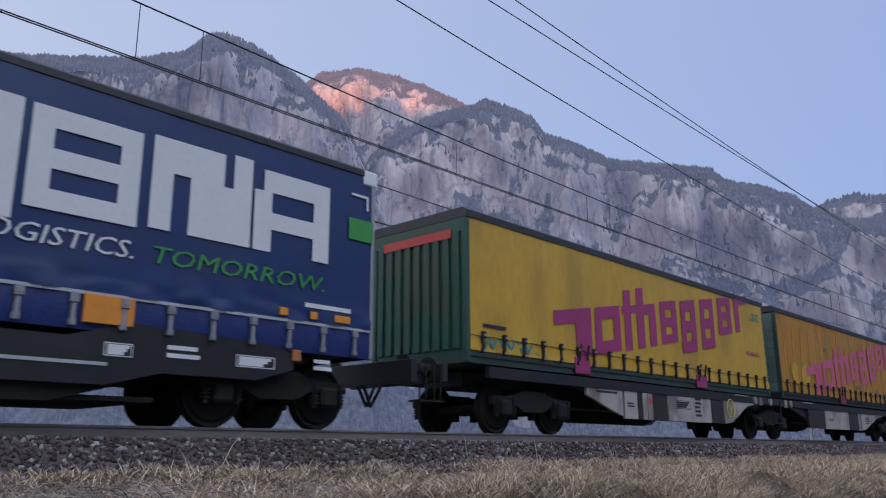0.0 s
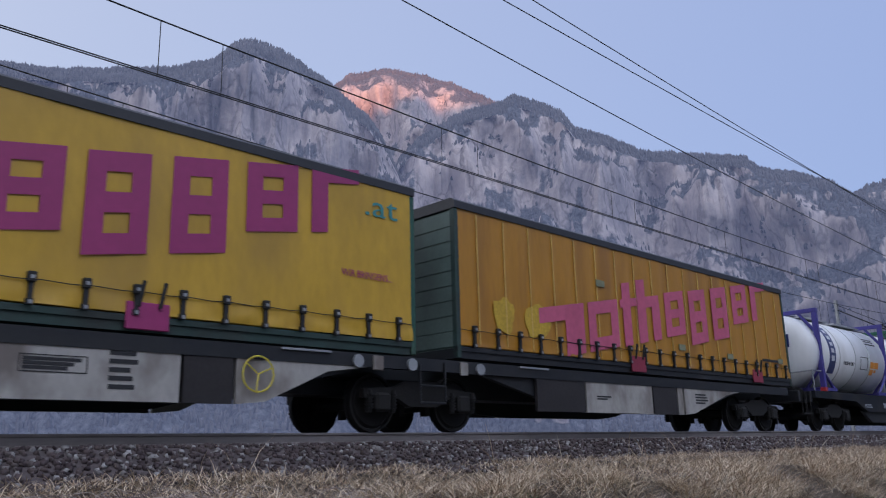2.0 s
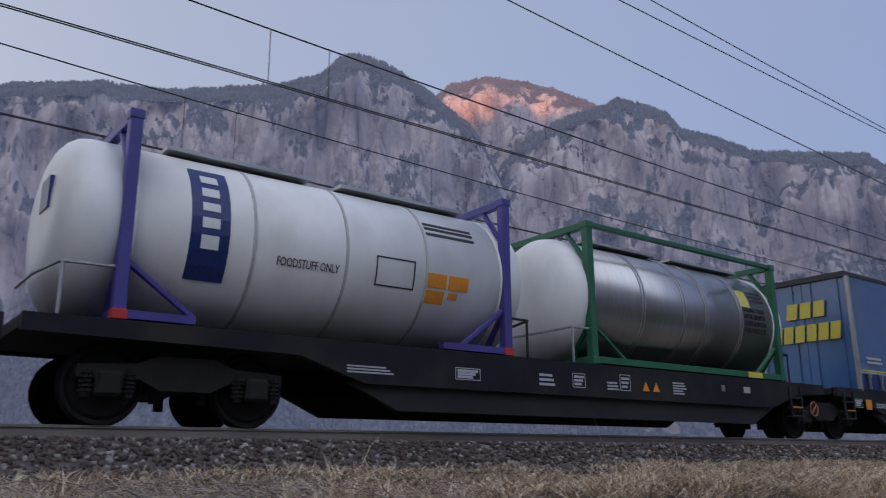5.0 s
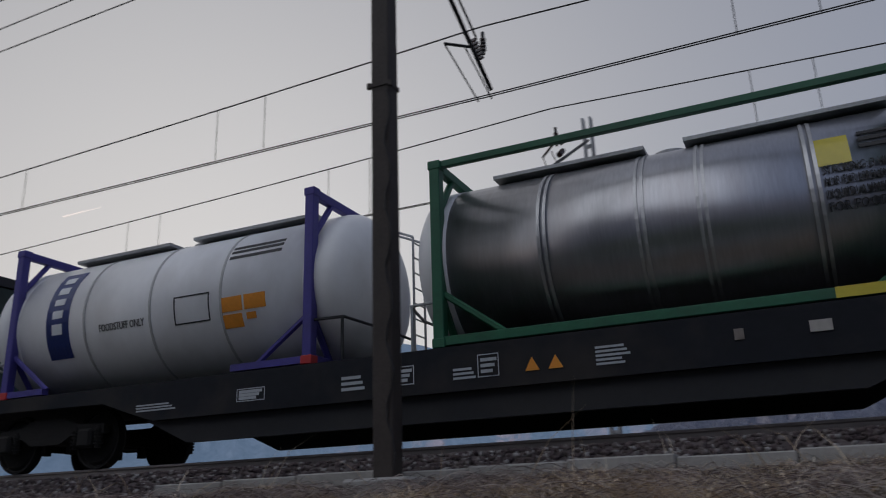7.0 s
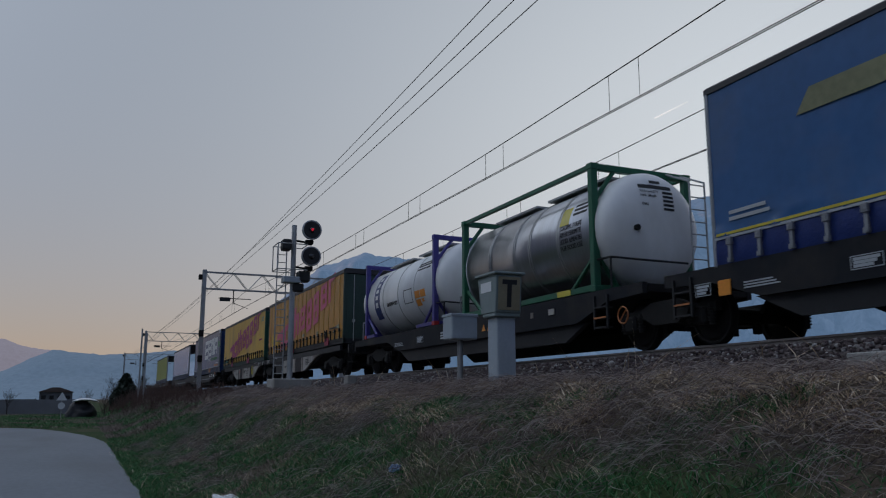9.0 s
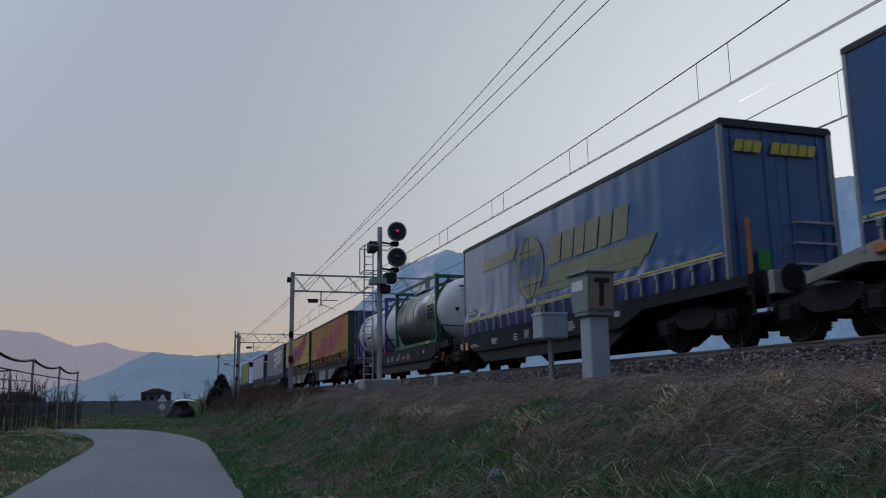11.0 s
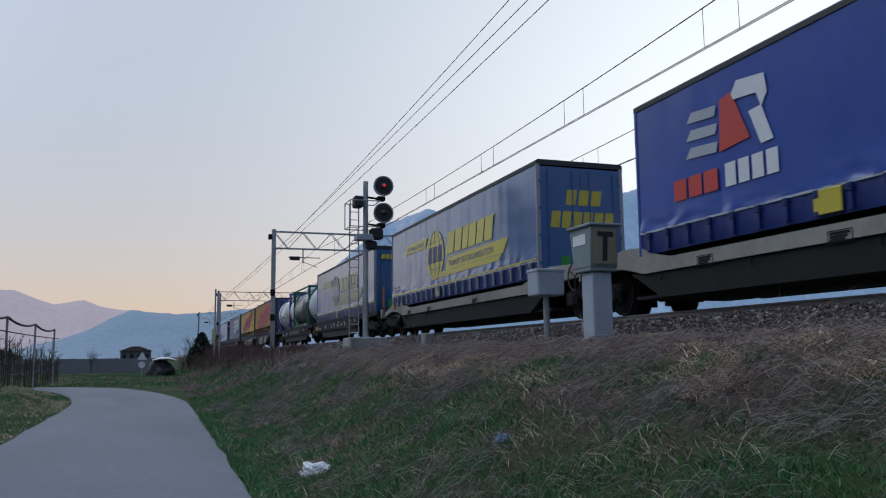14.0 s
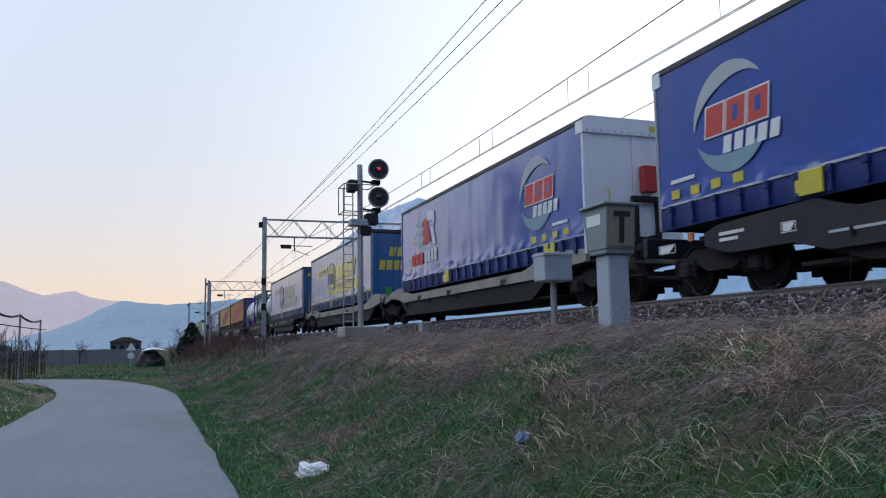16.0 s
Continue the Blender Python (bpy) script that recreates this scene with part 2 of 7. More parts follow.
def lathe(bm, outline, seg=40, axis="x"):
    """Turns an outline of (place along the axis, radius) round the axis."""
    rings = []
    for d, r in outline:
        ring = []
        for k in range(seg):
            c, s = math.cos(2 * math.pi * k / seg) * r, math.sin(2 * math.pi * k / seg) * r
            ring.append(bm.verts.new((d, c, s) if axis == "x" else (c, d, s) if axis == "y" else (c, s, d)))
        rings.append(ring)
    for a, b in zip(rings, rings[1:]):
        for k in range(seg):
            bm.faces.new((a[k], a[(k + 1) % seg], b[(k + 1) % seg], b[k]))
    for ring in (rings[0], rings[-1]):
        if (Vector(ring[0].co) - Vector(ring[seg // 2].co)).length > 1e-3:
            bm.faces.new(ring)
    bmesh.ops.recalc_face_normals(bm, faces=bm.faces)


def mesh_of(name, bm, mat, smooth=False):
    me = bpy.data.meshes.new(name)
    bm.to_mesh(me)
    bm.free()
    me.materials.append(mat)
    if smooth:
        for p in me.polygons:
            p.use_smooth = True
    return me


def part(name, bm, mat, parent, label="", smooth=False):
    me = bm if isinstance(bm, bpy.types.Mesh) else mesh_of(name, bm, mat, smooth)
    ob = new(name, me)
    ob.parent = parent
    if label:
        tagged(ob, label)
    return ob


def thing(name, label, category, group="", at=None):
    ob = new(name)
    tagged(ob, label, category, group)
    if at is not None:
        ob.matrix_basis = at
    return ob


def structure(name, bm, mat, label="", smooth=False):
    ob = new(name, bm if isinstance(bm, bpy.types.Mesh) else mesh_of(name, bm, mat, smooth))
    return tagged(ob, label, kind="structure")


def boxes(*rows, bevel=0.0):
    bm = bmesh.new()
    for r in rows:
        box(bm, *r, bevel=bevel)
    return bm


def lettering(text, size, depth=0.004, shear=0.0):
    """The mesh data of a line of writing in the built-in font, upright in x and z, its lower left corner at the origin, facing -y."""
    cu = bpy.data.curves.new("writing", "FONT")
    cu.body, cu.size, cu.extrude, cu.shear, cu.resolution_u = text, size, depth / 2, shear, 2
    ob = bpy.data.objects.new("writing", cu)
    scene.collection.objects.link(ob)
    me = bpy.data.meshes.new_from_object(ob.evaluated_get(bpy.context.evaluated_depsgraph_get()))
    bpy.data.objects.remove(ob)
    bpy.data.curves.remove(cu)
    me.transform(Matrix.Rotation(radians(90), 4, "X"))
    return me


def write(text, x, z, y, size, mat, parent, width=None, shear=0.0, turn=None):
    """Writing on a face that looks towards -y (or turned by a matrix), fitted to a width."""
    me = lettering(text, size, shear=shear)
    me.materials.clear()
    me.materials.append(mat)
    if width:
        have = max(v.co.x for v in me.vertices)
        me.transform(Matrix.Diagonal((width / have, 1, 1, 1)))
    m = Matrix.Translation((x, y, z))
    me.transform(turn @ m if turn else m)
    return part("lettering", me, mat, parent)


# ---------------------------------------------------------------- land
def smooth_step(a, b, v):
    s = min(1.0, max(0.0, (v - a) / (b - a)))
    return s * s * (3 - 2 * s)


def lane_y(x):
    """The lane's centre line: straight, then bending away from the railway."""
    return -0.42 - max(0.0, -31 - max(x, -49.0)) ** 2 / 124


def land_z(x, y):
    """Height of the ground: lane, bank, railway shelf, valley floor."""
    up = smooth_step(2.1, 5.9, y) * 0.55 + min(1.0, max(0.0, (y - 2.1) / 3.8)) * 0.45
    down = smooth_step(18.2, 22.5, y)
    z = ROAD_Z + (1.69 * up + 0.17 * smooth_step(6.4, 7.9, y)) * (1 - down)
    side = lane_y(x) - 2.3
    if y < side:
        z += 0.42 * smooth_step(-50, -44, x) * smooth_step(0, 1.6, side - y) * (1 - 0.6 * smooth_step(3, 8, side - y))
    if 1.8 < y < 8.0:
        z += 0.09 * noise.noise((x * 0.55, y * 0.8, 0)) * smooth_step(1.8, 3.0, y) + 0.05 * noise.noise((x * 1.9, y * 2.3, 4))
    d = math.hypot(x, y)
    if d > 90:
        z -= 0.3
    return z


def axis_steps(fine0, fine1, step, far):
    out, v, s = [], fine0, step
    while v < fine1:
        out.append(v)
        v += step
    while v < far:
        out.append(v)
        s *= 1.35
        v += s
    out.append(far)
    low, v, s = [], fine0 - step, step
    while v > -far:
        low.append(v)
        s *= 1.35
        v -= s
    return [-far] + low[::-1] + out


def grid_mesh(name, xs, ys, height, mat):
    verts = [(x, y, height(x, y)) for x in xs for y in ys]
    k = len(ys)
    faces = [(i * k + j, (i + 1) * k + j, (i + 1) * k + j + 1, i * k + j + 1) for i in range(len(xs) - 1) for j in range(k - 1)]
    me = bpy.data.meshes.new(name)
    me.from_pydata(verts, [], faces)
    me.materials.append(mat)
    for p in me.polygons:
        p.use_smooth = True
    return me


def ground_material():
    m = bpy.data.materials.new("meadow bank and dry grass")
    m.use_nodes = True
    n, l = m.node_tree.nodes, m.node_tree.links
    b = n["Principled BSDF"]
    b.inputs["Roughness"].default_value = 0.95
    b.inputs["Specular IOR Level"].default_value = 0.1
    co = n.new("ShaderNodeTexCoord")
    wide, fine = n.new("ShaderNodeTexNoise"), n.new("ShaderNodeTexNoise")
    wide.inputs["Scale"].default_value, wide.inputs["Detail"].default_value = 0.5, 6
    fine.inputs["Scale"].default_value, fine.inputs["Detail"].default_value = 14, 5
    for t in (wide, fine):
        l.new(co.outputs["Object"], t.inputs["Vector"])
    ramp = n.new("ShaderNodeValToRGB")
    ramp.color_ramp.elements[0].position, ramp.color_ramp.elements[0].color = 0.50, (0.05, 0.085, 0.03, 1)
    ramp.color_ramp.elements[1].position, ramp.color_ramp.elements[1].color = 0.72, (0.135, 0.105, 0.078, 1)
    sep = n.new("ShaderNodeSeparateXYZ")
    l.new(co.outputs["Object"], sep.inputs[0])
    shelf = n.new("ShaderNodeMapRange")
    shelf.inputs["From Min"].default_value, shelf.inputs["From Max"].default_value, shelf.inputs["To Max"].default_value = 4.0, 5.4, 0.4
    l.new(sep.outputs["Y"], shelf.inputs[0])
    both = n.new("ShaderNodeMath")
    l.new(wide.outputs["Fac"], both.inputs[0])
    l.new(shelf.outputs[0], both.inputs[1])
    l.new(both.outputs[0], ramp.inputs[0])
    mx = n.new("ShaderNodeMix")
    mx.data_type, mx.blend_type = "RGBA", "MULTIPLY"
    mx.inputs["Factor"].default_value = 0.6
    l.new(ramp.outputs[0], mx.inputs["A"])
    l.new(fine.outputs["Fac"], mx.inputs["B"])
    l.new(mx.outputs["Result"], b.inputs["Base Color"])
    bp = n.new("ShaderNodeBump")
    bp.inputs["Strength"].default_value, bp.inputs["Distance"].default_value = 0.6, 0.05
    l.new(fine.outputs["Fac"], bp.inputs["Height"])
    l.new(bp.outputs[0], b.inputs["Normal"])
    return m


M["ground"] = ground_material()
ground = new("ground", grid_mesh("ground", axis_steps(-70, 45, 0.5, 4900), axis_steps(-8, 24, 0.25, 4900), land_z, M["ground"]))
tagged(ground, "grassy railway bank and flat valley floor", "ground", kind="structure")


def lane_path():
    """The lane's centre line: straight, easing left, then a sharp bend away behind the verge."""
    out, p, turn, step = [], Vector((60.0, -0.42, 0)), 0.0, 0.8
    while len(out) < 170:
        out.append((p.copy(), turn))
        bend = 0.0 if p.x > -31 else 1 / 62 if p.x > -47.5 else 1 / 7.5 if turn < 1.35 else 0.0
        turn += bend * step
        p = p + Vector((-math.cos(turn), -math.sin(turn), 0)) * step
    return out


LANE = lane_path()


def lane():
    bm = bmesh.new()
    rows = []
    for i, (p, turn) in enumerate(LANE):
        across = Vector((-math.sin(turn), math.cos(turn), 0))
        row = []
        for k in range(9):
            q = (k / 8 - 0.5) * 3.8
            wob = 0.09 * noise.noise((i * 0.7, k, 3)) + 0.05 * noise.noise((i * 2.9, k, 6)) if k in (0, 8) else 0
            v = p + across * (q + wob)
            row.append(bm.verts.new((v.x, v.y, ROAD_Z + 0.03 + 0.035 * (1 - (q / 1.9) ** 2))))
        rows.append(row)
    for a, b in zip(rows, rows[1:]):
        for k in range(8):
            bm.faces.new((a[k], a[k + 1], b[k + 1], b[k]))
    bmesh.ops.recalc_face_normals(bm, faces=bm.faces)
    if bm.faces[:][0].normal.z < 0:
        bmesh.ops.reverse_faces(bm, faces=bm.faces)
    return structure("road", bm, M["asphalt"], "narrow worn asphalt lane beside the bank", True)


lane()


# ---------------------------------------------------------------- mountains
def rock_material(name, rock, rock_dark, wood, reach, streak=(0.015, 0.015, 0.010), slope=(0.40, 0.62)):
    """Pale streaked rock on steep faces, winter woods where it is flatter."""
    m = bpy.data.materials.new(name)
    m.use_nodes = True
    n, l = m.node_tree.nodes, m.node_tree.links
    b = n["Principled BSDF"]
    b.inputs["Roughness"].default_value = 0.95
    b.inputs["Specular IOR Level"].default_value = 0.1
    co, mp, geo = n.new("ShaderNodeTexCoord"), n.new("ShaderNodeMapping"), n.new("ShaderNodeNewGeometry")
    mp.inputs["Scale"].default_value = streak
    l.new(co.outputs["Object"], mp.inputs["Vector"])
    st, spot, trees = n.new("ShaderNodeTexNoise"), n.new("ShaderNodeTexNoise"), n.new("ShaderNodeTexNoise")
    st.inputs["Scale"].default_value, st.inputs["Detail"].default_value, st.inputs["Distortion"].default_value = 1.3, 10, 0.9
    spot.inputs["Scale"].default_value, spot.inputs["Detail"].default_value = 0.010, 9
    trees.inputs["Scale"].default_value, trees.inputs["Detail"].default_value = 0.05, 7
    l.new(mp.outputs[0], st.inputs["Vector"])
    for t in (spot, trees):
        l.new(co.outputs["Object"], t.inputs["Vector"])
    r1 = n.new("ShaderNodeValToRGB")
    r1.color_ramp.elements[0].position, r1.color_ramp.elements[0].color = 0.36, (*rock_dark, 1)
    r1.color_ramp.elements[1].position, r1.color_ramp.elements[1].color = 0.62, (*rock, 1)
    blot = n.new("ShaderNodeTexNoise")
    blot.inputs["Scale"].default_value, blot.inputs["Detail"].default_value = 0.013, 8
    l.new(co.outputs["Object"], blot.inputs["Vector"])
    half = n.new("ShaderNodeMix")
    half.inputs["Factor"].default_value = 0.55
    l.new(st.outputs["Fac"], half.inputs["A"])
    l.new(blot.outputs["Fac"], half.inputs["B"])
    l.new(half.outputs["Result"], r1.inputs[0])
    r2 = n.new("ShaderNodeValToRGB")
    r2.color_ramp.elements[0].position, r2.color_ramp.elements[0].color = 0.35, (*[c * 0.55 for c in wood], 1)
    r2.color_ramp.elements[1].position, r2.color_ramp.elements[1].color = 0.68, (*wood, 1)
    l.new(trees.outputs["Fac"], r2.inputs[0])
    sep = n.new("ShaderNodeSeparateXYZ")
    l.new(geo.outputs["Normal"], sep.inputs[0])
    add = n.new("ShaderNodeMath")
    add.operation = "MULTIPLY_ADD"
    add.inputs[1].default_value, add.inputs[2].default_value = 1.5, -0.72
    l.new(spot.outputs["Fac"], add.inputs[0])
    tot = n.new("ShaderNodeMath")
    l.new(sep.outputs["Z"], tot.inputs[0])
    l.new(add.outputs[0], tot.inputs[1])
    rg = n.new("ShaderNodeMapRange")
    rg.inputs["From Min"].default_value, rg.inputs["From Max"].default_value = slope
    l.new(tot.outputs[0], rg.inputs[0])
    mx = n.new("ShaderNodeMix")
    mx.data_type = "RGBA"
    l.new(rg.outputs[0], mx.inputs["Factor"])
    l.new(r1.outputs[0], mx.inputs["A"])
    l.new(r2.outputs[0], mx.inputs["B"])
    l.new(mx.outputs["Result"], b.inputs["Base Color"])
    bp = n.new("ShaderNodeBump")
    bp.inputs["Strength"].default_value, bp.inputs["Distance"].default_value = 0.6, reach
    l.new(st.outputs["Fac"], bp.inputs["Height"])
    bp2 = n.new("ShaderNodeBump")
    bp2.inputs["Strength"].default_value, bp2.inputs["Distance"].default_value = 0.7, reach * 0.6
    l.new(trees.outputs["Fac"], bp2.inputs["Height"])
    l.new(bp.outputs[0], bp2.inputs["Normal"])
    l.new(bp2.outputs[0], b.inputs["Normal"])
    return m


def cliff_material(name, rock, rock_dark, wood):
    """Pale slabs of limestone with upright streaks and cracks, wooded ledges and tops."""
    m = bpy.data.materials.new(name)
    m.use_nodes = True
    n, l = m.node_tree.nodes, m.node_tree.links
    b = n["Principled BSDF"]
    b.inputs["Roughness"].default_value, b.inputs["Specular IOR Level"].default_value = 0.95, 0.1
    co, geo = n.new("ShaderNodeTexCoord"), n.new("ShaderNodeNewGeometry")

    def grain(scale, detail, stretch=(1, 1, 1), turn=(0, 0, 0), rough=0.55, warp=0.0):
        mp, t = n.new("ShaderNodeMapping"), n.new("ShaderNodeTexNoise")
        mp.inputs["Scale"].default_value, mp.inputs["Rotation"].default_value = stretch, turn
        t.inputs["Scale"].default_value, t.inputs["Detail"].default_value = scale, detail
        t.inputs["Roughness"].default_value, t.inputs["Distortion"].default_value = rough, warp
        l.new(co.outputs["Object"], mp.inputs["Vector"])
        l.new(mp.outputs[0], t.inputs["Vector"])
        return t.outputs["Fac"]

    def sums(*terms):
        last = None
        for value, k in terms:
            q = n.new("ShaderNodeMath")
            q.operation = "MULTIPLY_ADD"
            l.new(value, q.inputs[0])
            q.inputs[1].default_value = k
            if last is None:
                q.inputs[2].default_value = 0.0
            else:
                l.new(last, q.inputs[2])
            last = q.outputs[0]
        return last

    def ranged(value, lo, hi, to_lo=0.0, to_hi=1.0):
        q = n.new("ShaderNodeMapRange")
        for key, v in (("From Min", lo), ("From Max", hi), ("To Min", to_lo), ("To Max", to_hi)):
            q.inputs[key].default_value = v
        l.new(value, q.inputs[0])
        return q.outputs[0]

    slab, streak, fine = grain(0.0075, 5), grain(0.045, 8, (1, 1, 0.22), warp=0.5), grain(0.09, 8, rough=0.65)
    mp, crack = n.new("ShaderNodeMapping"), n.new("ShaderNodeTexVoronoi")
    mp.inputs["Scale"].default_value = (1, 1, 0.4)
    crack.feature = "DISTANCE_TO_EDGE"
    crack.inputs["Scale"].default_value = 0.016
    push = n.new("ShaderNodeVectorMath")
    push.operation = "MULTIPLY_ADD"
    rough_way = n.new("ShaderNodeTexNoise")
    rough_way.inputs["Scale"].default_value, rough_way.inputs["Detail"].default_value = 0.02, 6
    l.new(co.outputs["Object"], rough_way.inputs["Vector"])
    l.new(rough_way.outputs["Color"], push.inputs[0])
    push.inputs[1].default_value = (90, 90, 90)
    l.new(co.outputs["Object"], push.inputs[2])
    l.new(push.outputs[0], mp.inputs["Vector"])
    l.new(mp.outputs[0], crack.inputs["Vector"])
    tone = sums((slab, 0.5), (streak, 0.25), (fine, 0.25))
    ramp = n.new("ShaderNodeValToRGB")
    ramp.color_ramp.elements[0].position, ramp.color_ramp.elements[0].color = 0.42, (*rock_dark, 1)
    ramp.color_ramp.elements[1].position, ramp.color_ramp.elements[1].color = 0.58, (*rock, 1)
    l.new(tone, ramp.inputs[0])
    seam = n.new("ShaderNodeVectorMath")
    seam.operation = "SCALE"
    l.new(ramp.outputs[0], seam.inputs[0])
    l.new(ranged(crack.outputs["Distance"], 0.0, 0.07, 0.62, 1.0), seam.inputs["Scale"])
    sep = n.new("ShaderNodeSeparateXYZ")
    l.new(geo.outputs["Normal"], sep.inputs[0])
    low = n.new("ShaderNodeSeparateXYZ")
    l.new(co.outputs["Object"], low.inputs[0])
    ledge = grain(0.016, 7, (0.35, 0.35, 1.5), (0.30, 0.30, 0.0), 0.6)
    patch = grain(0.011, 10, rough=0.68)
    cover = ranged(sums((sep.outputs["Z"], 0.85), (patch, 0.72), (ledge, 0.85), (ranged(low.outputs["Z"], 20.0, 240.0, 0.55, 0.0), 1.0)), 1.15, 1.29)
    trees = grain(0.11, 6, rough=0.7)
    leaf = n.new("ShaderNodeValToRGB")
    leaf.color_ramp.elements[0].position, leaf.color_ramp.elements[0].color = 0.36, (*[c * 0.5 for c in wood], 1)
    leaf.color_ramp.elements[1].position, leaf.color_ramp.elements[1].color = 0.66, (*[c * 1.5 for c in wood], 1)
    l.new(trees, leaf.inputs[0])
    mx = n.new("ShaderNodeMix")
    mx.data_type = "RGBA"
    l.new(cover, mx.inputs["Factor"])
    l.new(seam.outputs[0], mx.inputs["A"])
    l.new(leaf.outputs[0], mx.inputs["B"])
    l.new(mx.outputs["Result"], b.inputs["Base Color"])
    normal = None
    for height, strength, reach in ((streak, 0.6, 6.0), (crack.outputs["Distance"], 0.5, 10.0), (trees, 0.7, 2.5)):
        bp = n.new("ShaderNodeBump")
        bp.inputs["Strength"].default_value, bp.inputs["Distance"].default_value = strength, reach
        l.new(height, bp.inputs["Height"])
        if normal is not None:
            l.new(normal, bp.inputs["Normal"])
        normal = bp.outputs[0]
    l.new(normal, b.inputs["Normal"])
    return m


M["rock"] = cliff_material("hazy pale limestone cliffs and winter woods", (0.48, 0.41, 0.385), (0.27, 0.24, 0.245), (0.10, 0.10, 0.11))
# far slopes: bluish haze of distance is mixed into these base colours
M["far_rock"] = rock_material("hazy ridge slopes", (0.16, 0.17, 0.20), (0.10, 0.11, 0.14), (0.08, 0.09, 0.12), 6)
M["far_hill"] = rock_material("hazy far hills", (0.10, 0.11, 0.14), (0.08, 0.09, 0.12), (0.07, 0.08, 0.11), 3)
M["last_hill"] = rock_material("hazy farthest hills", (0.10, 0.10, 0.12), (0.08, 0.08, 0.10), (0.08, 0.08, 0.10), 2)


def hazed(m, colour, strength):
    """Distance haze painted as emission: the air's own light before slopes and trees."""
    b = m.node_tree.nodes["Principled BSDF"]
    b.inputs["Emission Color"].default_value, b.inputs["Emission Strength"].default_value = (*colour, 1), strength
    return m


def between(table, v):
    for (a, p), (b, q) in zip(table, table[1:]):
        if a <= v <= b:
            return p + (q - p) * (v - a) / (b - a)
    return table[0][1] if v < table[0][0] else table[-1][1]


def far_woods(verts, cols, k, rows, count, seed):
    """Small winter trees on the ledges and crests of a mountain."""
    rng = np.random.default_rng(seed)
    v = verts.reshape(cols, k, 3)[:, :rows]
    du, dv = v[1:, :-1] - v[:-1, :-1], v[:-1, 1:] - v[:-1, :-1]
    nrm = np.cross(dv, du)
    flat = np.abs(nrm[..., 2]) / np.linalg.norm(nrm, axis=-1)
    s = np.linspace(0, 1, rows)[None, :-1]
    clump = np.array([[noise.noise((i * 0.045, j * 0.16, seed)) for j in range(rows - 1)] for i in range(cols - 1)])
    like = np.clip(flat - 0.42 + 0.3 * clump, 0, 1) ** 1.5 + 0.5 * (s > 0.93)
    like[:, :4] = 0
    like = (like * np.linalg.norm(nrm, axis=-1)).ravel()
    pick = rng.choice(like.size, count, p=like / like.sum())
    i, j = np.divmod(pick, rows - 1)
    a, b = rng.random((count, 1)), rng.random((count, 1))
    foot = v[i, j] + a * du[i, j] + b * dv[i, j]
    hgt, wid = rng.uniform(5, 12, count), rng.uniform(1.6, 3.4, count)
    ang = rng.uniform(0, 6.28, count)
    pts = np.empty((count, 9, 3))
    for m in range(4):
        c, d = np.cos(ang + m * 1.571), np.sin(ang + m * 1.571)
        r0, r1 = wid * rng.uniform(0.7, 1.2, count), wid * rng.uniform(0.4, 0.9, count)
        pts[:, m] = foot + np.stack([c * r0, d * r0, hgt * 0.05 - 2], 1)
        pts[:, 4 + m] = foot + np.stack([c * r1, d * r1, hgt * rng.uniform(0.5, 0.7, count)], 1)
    pts[:, 8] = foot + np.stack([wid * rng.normal(0, 0.25, count), wid * rng.normal(0, 0.25, count), hgt], 1)
    quads = [(m, (m + 1) % 4, 4 + (m + 1) % 4, 4 + m) for m in range(4)]
    tris = [(4 + m, 4 + (m + 1) % 4, 8) for m in range(4)]
    base = np.arange(count)[:, None] * 9
    idx = np.concatenate([base + np.array(quads).ravel(), base + np.array(tris).ravel()], 1)
    me = bpy.data.meshes.new("mountain_woods")
    me.vertices.add(count * 9)
    me.vertices.foreach_set("co", pts.ravel())
    me.loops.add(count * 28)
    me.loops.foreach_set("vertex_index", idx.ravel())
    me.polygons.add(count * 8)
    me.polygons.foreach_set("loop_start", (np.arange(count)[:, None] * 28 + np.array([0, 4, 8, 12, 16, 19, 22, 25])).ravel())
    me.update(calc_edges=True)
    me.validate()
    me.materials.append(M["far_woods"])
    return tagged(new("mountain_woods", me), "bare winter woods on the ledges of the cliffs", "trees", kind="stuff")


M["far_woods"] = material("hazy far winter woods", (0.11, 0.105, 0.11), 0.95, vary=0.4, scale=0.01, spec=0.1)


